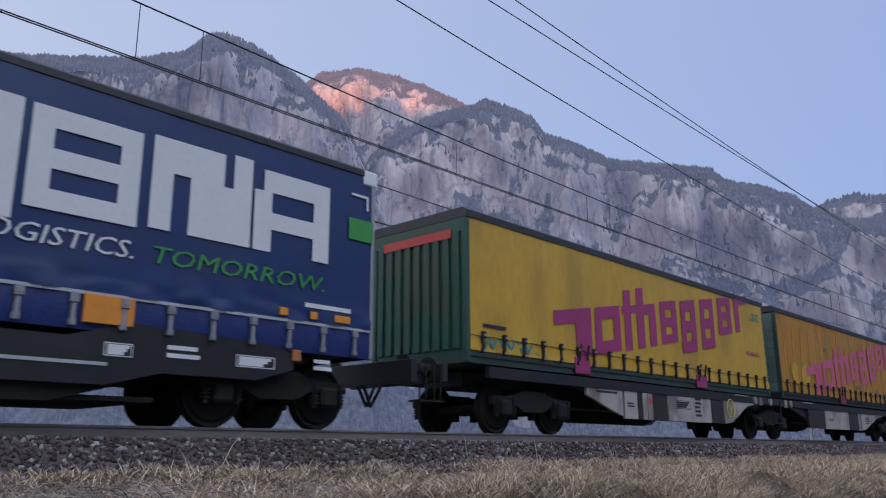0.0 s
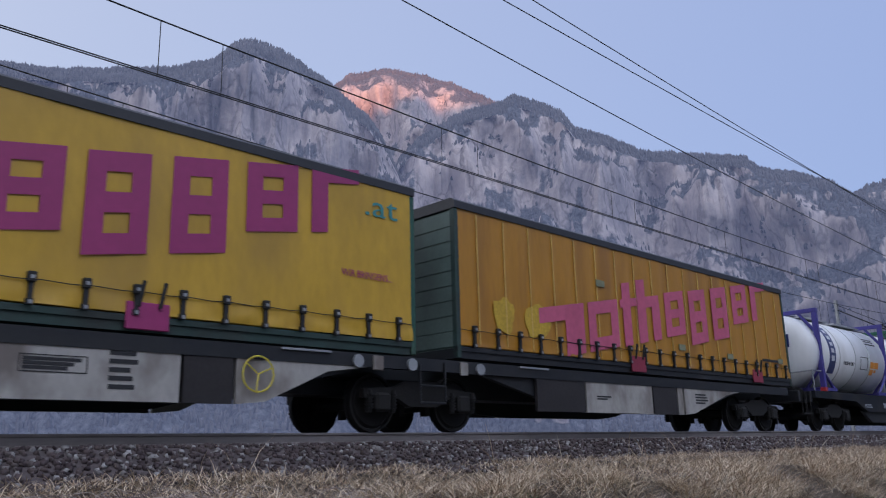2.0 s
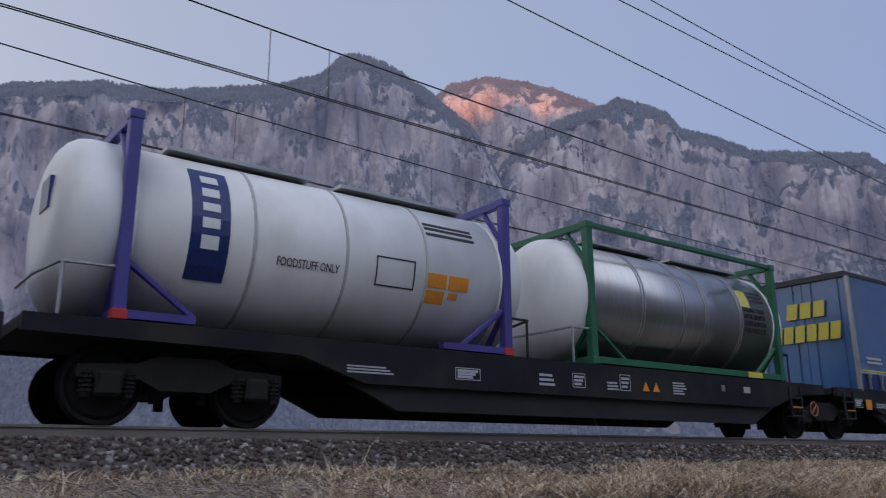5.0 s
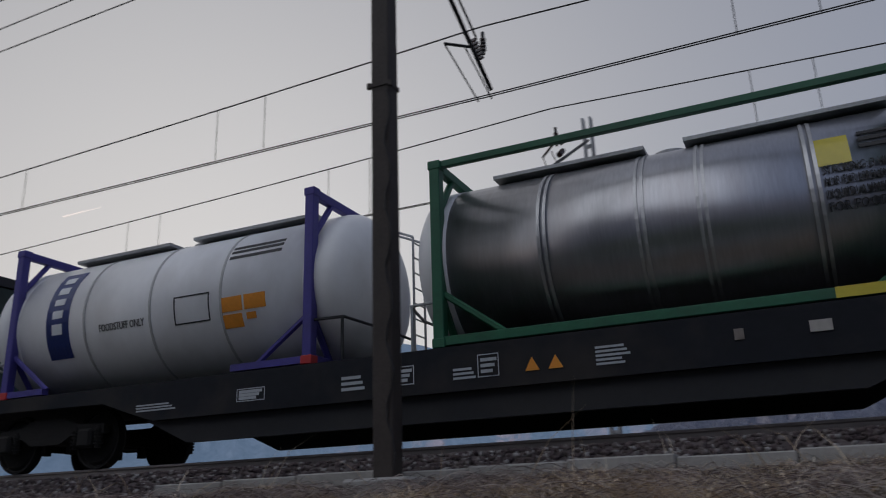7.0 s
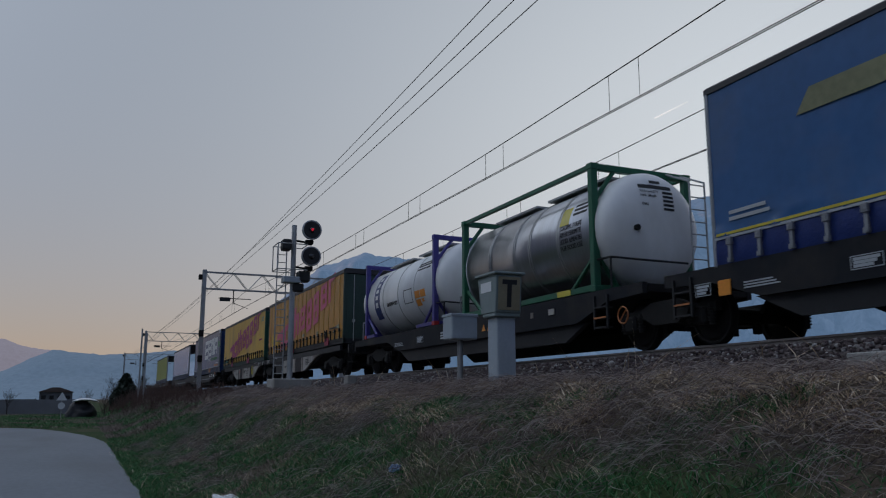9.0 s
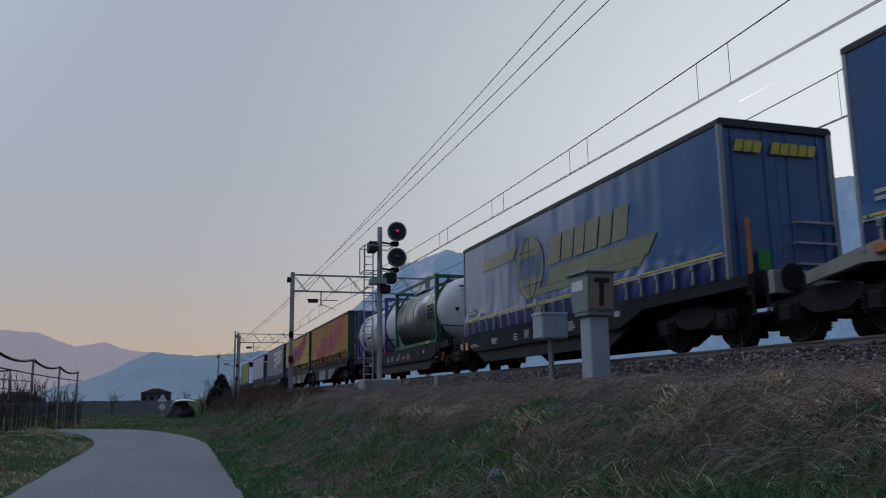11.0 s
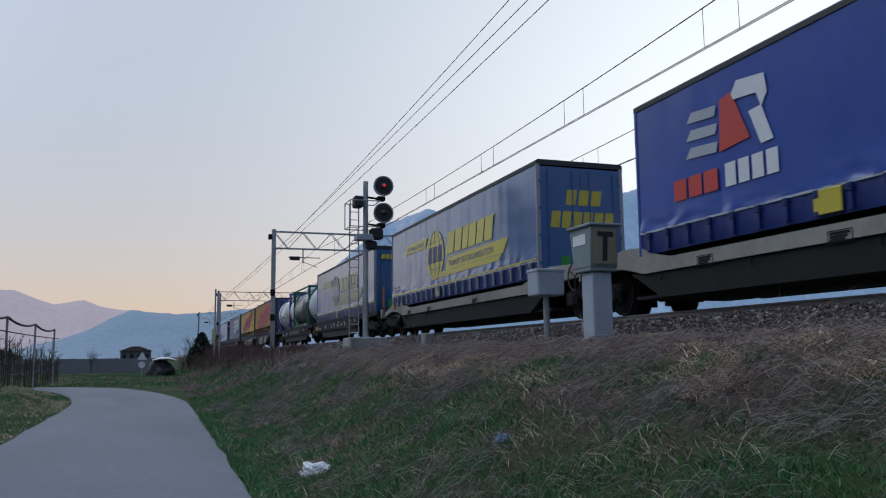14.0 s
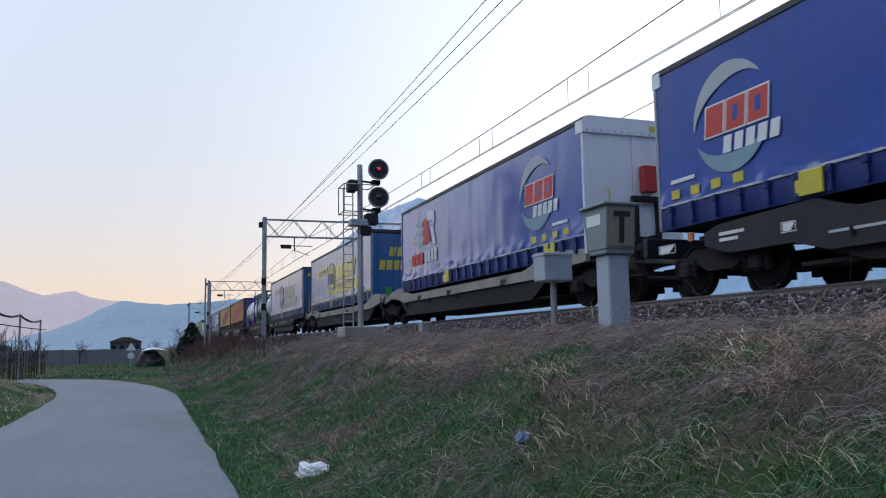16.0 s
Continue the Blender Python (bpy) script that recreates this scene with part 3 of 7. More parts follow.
def massif(name, label, crest, distance, depth, mat, profile, rough=1.0, step=0.16, seed=0.0, rows=64, woods=0):
    """A mountain that stands round the valley: crest gives degrees of yaw and of height seen from the valley's middle."""
    yaw0, yaw1 = crest[0][0], crest[-1][0]
    cols = int((yaw1 - yaw0) / step) + 1
    verts, faces = [], []
    for i in range(cols):
        yaw = yaw0 + i * step
        a = radians(yaw)
        fray = 0.13 * noise.fractal((yaw * 0.9, seed, 0), 0.9, 2.1, 5) * rough + 0.07 * noise.noise((yaw * 4.1, seed, 2)) * rough
        top = distance * math.tan(radians(between(crest, yaw) + fray))
        lean = 0.55 * math.sin(yaw * 0.11 + seed)
        for j in range(rows):
            s = j / (rows - 1)
            g = between(profile, s)
            r = distance - depth * (1 - s)
            h = top * g
            rib = noise.fractal((yaw * 0.30 + 0.002 * h, h / 120, seed + 9), 0.6, 2.1, 7)
            gully = noise.fractal((yaw * 0.13 + lean * h / 420, h / 620, seed + 5), 0.9, 2.0, 3)
            wall = abs(noise.noise((yaw * 0.22 - lean * h / 300, h / 330, seed + 13)))
            steep = 4 * s * (1 - s)
            r += depth * steep * (0.24 * gully + 0.06 * rib + 0.17 * wall - 0.06) * rough
            h += top * 0.05 * steep * noise.fractal((yaw * 0.35, s * 5, seed + 3), 0.8, 2.1, 5) * rough
            h = min(h, r * top / distance * (0.90 + 0.10 * s))
            verts.append((-math.sin(a) * r, math.cos(a) * r, ROAD_Z - 2 + h))
        verts.append((-math.sin(a) * (distance + depth * 0.8), math.cos(a) * (distance + depth * 0.8), ROAD_Z - 2 + top * 0.5))
    k = rows + 1
    for i in range(cols - 1):
        for j in range(k - 1):
            faces.append((i * k + j, i * k + j + 1, (i + 1) * k + j + 1, (i + 1) * k + j))
    me = bpy.data.meshes.new(name)
    me.from_pydata(verts, [], faces)
    me.materials.append(mat)
    for p in me.polygons:
        p.use_smooth = True
    if woods:
        far_woods(np.array(verts), cols, k, rows, woods, int(seed))
    ob = new(name, me)
    return tagged(ob, label, "mountain", kind="structure")


# weak blue haze glow painted into the near cliffs and their woods
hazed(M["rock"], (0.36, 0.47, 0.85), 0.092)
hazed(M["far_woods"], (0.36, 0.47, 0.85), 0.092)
# stronger blue to lilac haze painted as glow on the far ridges
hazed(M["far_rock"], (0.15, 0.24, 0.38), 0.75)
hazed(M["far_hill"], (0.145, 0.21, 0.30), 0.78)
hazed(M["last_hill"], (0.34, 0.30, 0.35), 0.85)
CLIFF = [(0, 0), (0.22, 0.15), (0.36, 0.27), (0.42, 0.46), (0.50, 0.53), (0.56, 0.73), (0.65, 0.79), (0.71, 0.92), (0.84, 0.97), (1, 1)]
SLOPE = [(0, 0), (0.25, 0.18), (0.5, 0.45), (0.62, 0.68), (0.8, 0.88), (1, 1)]
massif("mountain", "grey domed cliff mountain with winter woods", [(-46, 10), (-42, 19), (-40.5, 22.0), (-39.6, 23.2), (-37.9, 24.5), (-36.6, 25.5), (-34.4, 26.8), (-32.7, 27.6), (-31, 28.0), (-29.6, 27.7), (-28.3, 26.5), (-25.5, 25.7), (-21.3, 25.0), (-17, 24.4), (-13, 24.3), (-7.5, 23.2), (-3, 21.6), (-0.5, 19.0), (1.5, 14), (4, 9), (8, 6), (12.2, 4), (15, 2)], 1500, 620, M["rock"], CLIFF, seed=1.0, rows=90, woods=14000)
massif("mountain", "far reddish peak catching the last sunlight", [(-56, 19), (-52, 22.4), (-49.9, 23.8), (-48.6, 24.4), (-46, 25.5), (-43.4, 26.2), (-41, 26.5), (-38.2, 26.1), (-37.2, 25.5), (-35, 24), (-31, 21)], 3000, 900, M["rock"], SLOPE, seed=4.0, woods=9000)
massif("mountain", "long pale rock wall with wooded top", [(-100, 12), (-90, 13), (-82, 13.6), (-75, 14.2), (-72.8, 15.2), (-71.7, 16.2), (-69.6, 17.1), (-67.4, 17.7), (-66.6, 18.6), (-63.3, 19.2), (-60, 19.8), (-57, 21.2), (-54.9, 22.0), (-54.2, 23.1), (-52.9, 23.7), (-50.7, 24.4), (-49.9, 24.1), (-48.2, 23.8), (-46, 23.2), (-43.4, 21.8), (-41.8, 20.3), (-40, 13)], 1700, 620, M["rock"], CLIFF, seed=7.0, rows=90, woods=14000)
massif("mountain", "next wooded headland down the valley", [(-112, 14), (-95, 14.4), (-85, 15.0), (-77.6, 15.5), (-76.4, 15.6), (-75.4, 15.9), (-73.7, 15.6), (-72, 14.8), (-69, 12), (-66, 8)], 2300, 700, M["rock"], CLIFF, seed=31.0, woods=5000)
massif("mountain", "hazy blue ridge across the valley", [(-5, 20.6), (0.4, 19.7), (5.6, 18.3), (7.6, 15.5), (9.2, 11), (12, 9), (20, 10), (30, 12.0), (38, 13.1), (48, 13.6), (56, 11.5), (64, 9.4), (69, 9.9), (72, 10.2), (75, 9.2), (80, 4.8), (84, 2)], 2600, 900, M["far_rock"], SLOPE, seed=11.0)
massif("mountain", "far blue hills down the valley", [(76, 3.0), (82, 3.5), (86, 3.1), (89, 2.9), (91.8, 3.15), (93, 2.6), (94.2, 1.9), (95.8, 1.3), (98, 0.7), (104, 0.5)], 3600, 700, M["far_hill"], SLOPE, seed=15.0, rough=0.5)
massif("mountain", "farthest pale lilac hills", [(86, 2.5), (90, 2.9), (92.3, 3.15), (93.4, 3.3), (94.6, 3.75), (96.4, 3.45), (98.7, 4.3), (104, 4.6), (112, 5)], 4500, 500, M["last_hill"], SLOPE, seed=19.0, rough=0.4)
# out-of-view wall, added so the low sun reaches only the high peaks
massif("mountain", "unseen valley wall added to block the low sun", [(104, 3), (112, 5), (118, 12), (124, 26), (132, 29), (165, 30), (182, 27), (200, 20), (230, 16), (258, 14)], 2500, 800, M["rock"], CLIFF, seed=23.0, step=1.0, rows=16)


def contrail():
    """A short bright vapour trail high over the ridge, its sunlight painted as emission."""
    def at(yaw, up):
        return heading(yaw, up) * 4600
    a, b = at(51.0, 19.0), at(48.7, 19.9)
    bm = bmesh.new()
    rod(bm, a, b, 4.0, 6, 1.0)
    tagged(new("contrail", mesh_of("contrail", bm, glowing("vapour with painted glow", (0.9, 0.85, 0.8), 1.0))), "short bright vapour trail in the evening sky", "contrail", kind="structure")


contrail()


# ---------------------------------------------------------------- railway
def ballast_bed():
    prof = [(7.95, -0.55), (8.9, -0.20), (12.3, -0.20), (12.7, -0.28), (13.0, -0.20), (16.3, -0.20), (17.6, -0.62)]
    bm = bmesh.new()
    rows = []
    for i in range(281):
        x = 200 - i * 2.0
        rows.append([bm.verts.new((x, y + 0.08 * noise.noise((x, y, 1)), z + 0.03 * noise.noise((x * 1.3, y * 2, 5)))) for y, z in prof])
    for a, b in zip(rows, rows[1:]):
        for k in range(len(prof) - 1):
            bm.faces.new((a[k], b[k], b[k + 1], a[k + 1]))
    bmesh.ops.recalc_face_normals(bm, faces=bm.faces)
    if sum(f.normal.z for f in bm.faces) < 0:
        bmesh.ops.reverse_faces(bm, faces=bm.faces)
    return structure("track_bed", bm, M["ballast"], "grey brown stone ballast under the tracks")


def rail_line(y):
    bm = bmesh.new()
    prism(bm, [(y - 0.075, -0.172), (y + 0.075, -0.172), (y + 0.075, -0.155), (y + 0.012, -0.13), (y + 0.012, -0.045), (y + 0.035, -0.03), (y + 0.035, -0.003), (y - 0.035, -0.003), (y - 0.035, -0.03), (y - 0.012, -0.045), (y - 0.012, -0.13), (y - 0.075, -0.155)], 200, -360, "x")
    rail = structure("rail", bm, M["rail_side"], "rusty steel rail with polished running surface")
    cap = bmesh.new()
    box(cap, -360, 200, y - 0.033, y + 0.033, -0.003, 0.0)
    part("running_surface", cap, M["rail_head"], rail, "polished top of the rail")
    return rail


M["ballast"] = material("grey brown ballast", (0.085, 0.068, 0.067), 0.9, vary=0.45, scale=1.6, bump=0.8)
ballast_bed()
for track in (TRACK_Y, FAR_TRACK_Y):
    for side in (-0.7525, 0.7525):
        rail_line(track + side)


def sag_wire(bm, a, b, sag, r, pieces=14):
    """A wire hung from a to b."""
    a, b = Vector(a), Vector(b)
    last = a
    for i in range(1, pieces + 1):
        s = i / pieces
        p = a.lerp(b, s) - Vector((0, 0, 4 * sag * s * (1 - s)))
        rod(bm, last, p, r, 5)
        last = p


MAST_XS = [51.0, -4.75, -59.0, -114.0, -169.0]


def overhead_line(y, side, high=0.0):
    """Messenger, twin contact wires and droppers over one track."""
    line = thing("overhead_line", "twin contact wires hung on droppers from a carrying wire", "overhead line", "overhead lines")
    bm = bmesh.new()
    for k, (x0, x1) in enumerate(zip(MAST_XS, MAST_XS[1:])):
        o = -0.15 if k % 2 == 0 else 0.15
        m0, m1 = (6.56 + high if x == -4.75 else 6.50 + high for x in (x0, x1))
        c0, c1 = (5.26 if x > 0 else 5.31 if x == -4.75 else 5.43 for x in (x0, x1))
        sag = 0.58 if x0 > 0 else 0.54
        sag_wire(bm, (x0, y + o * side, m0), (x1, y - o * side, m1), sag, 0.014, 22)
        for w in (-0.03, 0.03):
            cw = bmesh.new()
            rod(cw, (x0, y + o * side + w, c0), (x1, y - o * side + w, c1), 0.011, 5)
            part("contact_wire", cw, M["wire"], line)
        for i in range(9 if x0 > 0 else 8):
            for d in (-0.53, 0.53):
                x = x0 - (3.5 if x0 > 0 else 4.73) - i * 6.0 + d
                s = (x - x0) / (x1 - x0)
                yy = y + o * side * (1 - 2 * s)
                dr = bmesh.new()
                rod(dr, (x, yy, c0 + (c1 - c0) * s), (x, yy, m0 + (m1 - m0) * s - 4 * sag * s * (1 - s)), 0.008, 4)
                part("dropper", dr, M["wire"], line)
    part("carrying_wire", bm, M["wire"], line)
    return line


overhead_line(TRACK_Y, 1)
overhead_line(FAR_TRACK_Y, -1, 0.25)
feeders = [(9.15, (8.1, 9.55, 7.75), 0.2, 0.35), (9.15, (8.52, 8.65, 7.8), 0.12, 0.23), (9.15, (6.22, 8.1, 7.42), 0.15, 0.46)]
for fy, fz, fs, fs0 in feeders:
    bm = bmesh.new()
    for k_, (x0, x1) in enumerate(zip(MAST_XS, MAST_XS[1:])):
        sag_wire(bm, (x0, fy, fz[min(k_, 2)]), (x1, fy, fz[min(k_ + 1, 2)]), fs0 if x1 > -5 else fs, 0.012, 18)
    w = new("feeder_wire", mesh_of("feeder_wire", bm, M["wire"]))
    tagged(w, "single dark feeder wire strung along the railway", "wire", "feeder wires")


def cantilever(parent, x, y0, y1, low):
    """A bracket from a mast at y0 out over the wire at y1."""
    d = 1 if y1 > y0 else -1
    bm = bmesh.new()
    rod(bm, (x, y0, 7.3), (x, y1 + 0.25 * d, 5.55), 0.035)
    rod(bm, (x, y0, 7.6), (x, y1 - 0.3 * d, 6.2), 0.018)
    rod(bm, (x, y1, 6.05), (x, y1, 6.45), 0.03)
    rod(bm, (x - 0.45, y1 - 0.5 * d, 6.1), (x - 0.1, y1 - 0.1 * d, 6.15), 0.025)
    rod(bm, (x - 0.45, y1 - 0.5 * d, 6.1), (x - 0.12, y1, 5.24), 0.012)
    rod(bm, (x - 0.2, y1 - 0.3 * d, 6.1), (x + 0.1, y1, 5.24), 0.012)
    part("bracket", bm, M["wire"], parent)
    ins = bmesh.new()
    for k in range(6):
        p = Vector((x, y1 - d * (0.15 + 0.05 * k), 5.92 + 0.05 * k * 0.72))
        rod(ins, p, p + Vector((0, d * 0.02, -0.015)), 0.06)
    part("insulator", ins, M["insulator"], parent)
    ins = bmesh.new()
    for k in range(4):
        rod(ins, (x, y1, 6.12 + k * 0.06), (x, y1, 6.15 + k * 0.06), 0.05)
    part("insulator", ins, M["insulator"], parent)


def near_mast(x):
    mast = thing("catenary_mast", "dark brown steel mast carrying the overhead line", "mast")
    bm = bmesh.new()
    box(bm, x - 0.115, x + 0.115, 7.4, 7.62, -0.6, 9.8, 0.015)
    part("post", bm, M["pole_brown"], mast)
    for z in (3.82,):
        bm = bmesh.new()
        box(bm, x - 0.128, x + 0.128, 7.387, 7.633, z, z + 0.05)
        box(bm, x - 0.16, x - 0.115, 7.38, 7.42, z - 0.01, z + 0.06)
        box(bm, x + 0.115, x + 0.16, 7.38, 7.42, z - 0.03, z + 0.03)
        part("clamp", bm, M["pole_brown"], mast)
    bm = bmesh.new()
    last = Vector((x + 0.13, 7.385, -0.4))
    for k in range(1, 27):
        p = Vector((x + 0.10 + 0.045 * math.sin(k * 1.35), 7.385, -0.4 + k * 0.16))
        rod(bm, last, p, 0.011, 5)
        last = p
    part("earth_cable", bm, M["wire"], mast)
    cantilever(mast, x, 7.5, TRACK_Y + 0.15, True)
    bm = boxes((x - 0.35, x + 0.35, 7.2, 7.82, -0.75, -0.47), bevel=0.03)
    part("footing", bm, M["concrete"], mast)
    return mast


near_mast(-4.75)


def far_mast(x):
    mast = thing("catenary_mast", "slim steel mast of the far track", "mast", "far masts")
    bm = bmesh.new()
    for dx in (-0.09, 0.09):
        box(bm, x + dx - 0.03, x + dx + 0.03, 17.3, 17.45, -0.8, 7.9)
    for k in range(16):
        box(bm, x - 0.06, x + 0.06, 17.3, 17.315, -0.4 + k * 0.5, -0.3 + k * 0.5)
    part("post", bm, M["galvanised"], mast)
    cantilever(mast, x, 17.3, FAR_TRACK_Y, True)
    return mast


far_mast(-4.75)
far_mast(51.0)


def lattice_beam(bm, x, y0, y1, z0, z1, n, r=0.035):
    w = 0.35
    for dx in (-w / 2, w / 2):
        for z in (z0, z1):
            box(bm, x + dx - r, x + dx + r, y0, y1, z - r, z + r)
        for i in range(n):
            ya, yb = y0 + (y1 - y0) * i / n, y0 + (y1 - y0) * (i + 1) / n
            za, zb = (z0, z1) if i % 2 else (z1, z0)
            rod(bm, (x + dx, ya, za), (x + dx, yb, zb), r * 0.7, 5)
    for i in range(n + 1):
        y = y0 + (y1 - y0) * i / n
        for z in (z0, z1):
            rod(bm, (x - w / 2, y, z), (x + w / 2, y, z), r * 0.6, 4)


def gantry(x, y0, y1, top, beam=True):
    g = thing("gantry", "galvanised lattice gantry spanning both tracks", "gantry", "gantries")
    for y in (y0, y1):
        bm = bmesh.new()
        for dx in (-0.14, 0.14):
            box(bm, x + dx - 0.04, x + dx + 0.04, y - 0.13, y + 0.13, -0.7, top + 0.15)
        for k in range(18):
            z = -0.4 + k * 0.47
            if z + 0.4 < top:
                rod(bm, (x - 0.14, y - 0.12, z), (x + 0.14, y - 0.12, z + 0.42), 0.018, 5)
                rod(bm, (x - 0.14, y + 0.12, z), (x + 0.14, y + 0.12, z + 0.42), 0.018, 5)
        part("leg", bm, M["galvanised"], g)
    bm = bmesh.new()
    lattice_beam(bm, x, y0, y1, top - 1.15, top, 10)
    part("beam", bm, M["galvanised"], g)
    for ty in (TRACK_Y, FAR_TRACK_Y):
        bm = bmesh.new()
        rod(bm, (x, ty - 0.9, top - 1.2), (x, ty - 0.9, 5.6), 0.04)
        rod(bm, (x, ty - 1.9, 6.0), (x, ty + 0.3, 6.0), 0.03)
        rod(bm, (x, ty - 0.9, 5.7), (x, ty + 0.1, 5.35), 0.02)
        part("drop_arm", bm, M["wire"], g)
    bm = boxes((x - 0.03, x + 0.03, y0 + 1.1, y0 + 1.8, top - 1.95, top - 1.68))
    part("plate", bm, M["dark_print"], g)
    for r in ((x + 0.1, x + 0.35, y0 - 0.2, y0 + 0.1, 1.6, 2.05), (x + 0.1, x + 0.35, y0 - 0.2, y0 + 0.1, 3.3, 3.75), (x - 0.15, x + 0.2, y0 - 0.38, y0 - 0.15, top - 0.55, top - 0.2)):
        part("bracket_box", boxes(r, bevel=0.03), M["running_gear"], g)
    return g


gantry(-59.0, 7.7, 17.6, 7.75)
gantry(-114.0, 7.7, 17.6, 7.75)
gantry(-169.0, 7.7, 17.6, 7.75)
for px, py, ph in ((-70.0, 4.6, 4.6), (-69.0, 4.9, 4.2)):
    post = thing("line_post", "thin steel post near the bank top", "post", "line posts")
    bm = bmesh.new()
    box(bm, px - 0.06, px + 0.06, py - 0.06, py + 0.06, land_z(px, py) - 0.2, ph)
    part("post", bm, M["galvanised"], post)


# ---------------------------------------------------------------- lineside
def signal():
    x, y = -28.3, 6.66
    s = thing("railway_signal", "tall grey mast signal with two round heads, the upper showing red", "signal")
    part("footing", boxes((x - 0.55, x + 0.55, y - 0.62, y + 0.6, -0.95, -0.22), bevel=0.03), M["concrete"], s)
    bm = bmesh.new()
    rod(bm, (x, y, -0.25), (x, y, 4.87), 0.095, 14, 0.085)
    part("mast", bm, M["galvanised"], s, smooth=False)
    lad = bmesh.new()
    for dy in (-0.52, -0.22):
        rod(lad, (x - 0.05, y + dy, -0.25), (x - 0.05, y + dy, 4.1), 0.02, 6)
    for k in range(16):
        rod(lad, (x - 0.05, y - 0.52, -0.05 + k * 0.26), (x - 0.05, y - 0.22, -0.05 + k * 0.26), 0.014, 5)
    part("ladder", lad, M["galvanised"], s)
    cage = bmesh.new()
    for z in (3.3, 4.15):
        for dx in (-0.3, 0.5):
            rod(cage, (x + dx, y - 0.62, z), (x + dx, y + 0.35, z), 0.018, 5)
        for dy in (-0.62, 0.35):
            rod(cage, (x - 0.3, y + dy, z), (x + 0.5, y + dy, z), 0.018, 5)
    for dx in (-0.3, 0.5):
        rod(cage, (x + dx, y - 0.62, 3.3), (x + dx, y - 0.62, 4.15), 0.018, 5)
    part("railing", cage, M["galvanised"], s)
    for z, lit in ((4.68, True), (3.79, False)):
        hd = bmesh.new()
        # the face looks down the line towards +x
        lathe(hd, [(0.36, 0.285), (0.385, 0.325), (0.33, 0.335), (0.18, 0.30), (0.0, 0.16), (-0.02, 0.0)], 28)
        bmesh.ops.translate(hd, verts=hd.verts, vec=(x + 0.05, y + 0.5, z))
        head = part("signal_head", hd, M["galvanised"], s, smooth=True)
        rim = bmesh.new()
        lathe(rim, [(0.345, 0.0), (0.345, 0.28), (0.37, 0.285), (0.37, 0.0)], 28)
        bmesh.ops.translate(rim, verts=rim.verts, vec=(x + 0.05, y + 0.5, z))
        part("board", rim, M["black_board"], head)
        eye = bmesh.new()
        lathe(eye, [(0.372, 0.10), (0.40, 0.095), (0.42, 0.06), (0.425, 0.0)], 20)
        bmesh.ops.translate(eye, verts=eye.verts, vec=(x + 0.05, y + 0.5, z))
        part("lens", eye, M["black_glass"], head, smooth=True)
        if lit:
            lm = bmesh.new()
            lathe(lm, [(0.426, 0.05), (0.435, 0.03), (0.437, 0.0)], 12)
            bmesh.ops.translate(lm, verts=lm.verts, vec=(x + 0.05, y + 0.5, z))
            part("lamp", lm, M["signal_red"], head, "glowing red lamp")
        arm = bmesh.new()
        rod(arm, (x, y, z - 0.32), (x + 0.05, y + 0.45, z - 0.38), 0.035)
        box(arm, x - 0.05, x + 0.2, y + 0.36, y + 0.62, z - 0.45, z - 0.3, 0.02)
        part("arm", arm, M["running_gear"], s)
    for r in ((x - 0.15, x + 0.25, y - 0.42, y - 0.12, 3.98, 4.35), (x - 0.1, x + 0.3, y + 0.12, y + 0.52, 2.95, 3.3), (x - 0.1, x + 0.2, y - 0.02, y + 0.34, 2.62, 2.9)):
        part("relay_box", boxes(r, bevel=0.04), M["black_board"], s)
    bm = boxes((x - 0.12, x + 0.3, y - 0.36, y + 0.2, 2.9, 3.1), bevel=0.02)
    part("junction_box", bm, M["cabinet_blue"], s)


signal()


def telephone_post():
    x, y, z0 = -14.4, 7.1, -0.75
    t = thing("telephone_post", "grey green lineside telephone cabinet with a dark letter on its face", "telephone post")
    part("pedestal", boxes((x - 0.18, x + 0.18, y - 0.18, y + 0.18, z0, 0.52), bevel=0.02), M["cabinet_blue"], t)
    part("collar", boxes((x - 0.24, x + 0.24, y - 0.245, y + 0.245, 0.52, 0.585), bevel=0.012), M["cabinet_grey"], t)
    bm = bmesh.new()
    prism(bm, [(-0.29, 0.585), (0.25, 0.585), (0.31, 1.24), (-0.42, 1.24)], -0.25, 0.25)
    bmesh.ops.bevel(bm, geom=bm.edges[:], offset=0.012, segments=1, affect="EDGES")
    bmesh.ops.translate(bm, verts=bm.verts, vec=(x, y, 0))
    part("case", bm, M["cabinet_grey"], t)
    part("roof", boxes((x - 0.44, x + 0.35, y - 0.30, y + 0.30, 1.24, 1.285), bevel=0.012), M["cabinet_grey"], t)
    lean = Matrix.Rotation(radians(5.3), 3, "Y")
    bm = bmesh.new()
    box(bm, 0, 0.016, -0.21, 0.21, 0.03, 0.60, 0.004)
    bmesh.ops.rotate(bm, verts=bm.verts, cent=(0, 0, 0), matrix=lean)
    bmesh.ops.translate(bm, verts=bm.verts, vec=(x + 0.256, y, 0.60))
    face = part("sign_face", bm, M["sign_face"], t)
    bm = bmesh.new()
    box(bm, 0.017, 0.023, -0.14, 0.14, 0.47, 0.55)
    box(bm, 0.017, 0.023, -0.042, 0.042, 0.08, 0.47)
    bmesh.ops.rotate(bm, verts=bm.verts, cent=(0, 0, 0), matrix=lean)
    bmesh.ops.translate(bm, verts=bm.verts, vec=(x + 0.256, y, 0.60))
    part("letter", bm, M["dark_print"], face, "dark letter T")
    part("label_plate", boxes((x - 0.28, x + 0.12, y - 0.257, y - 0.251, 0.96, 1.13)), M["white_print"], t)


telephone_post()


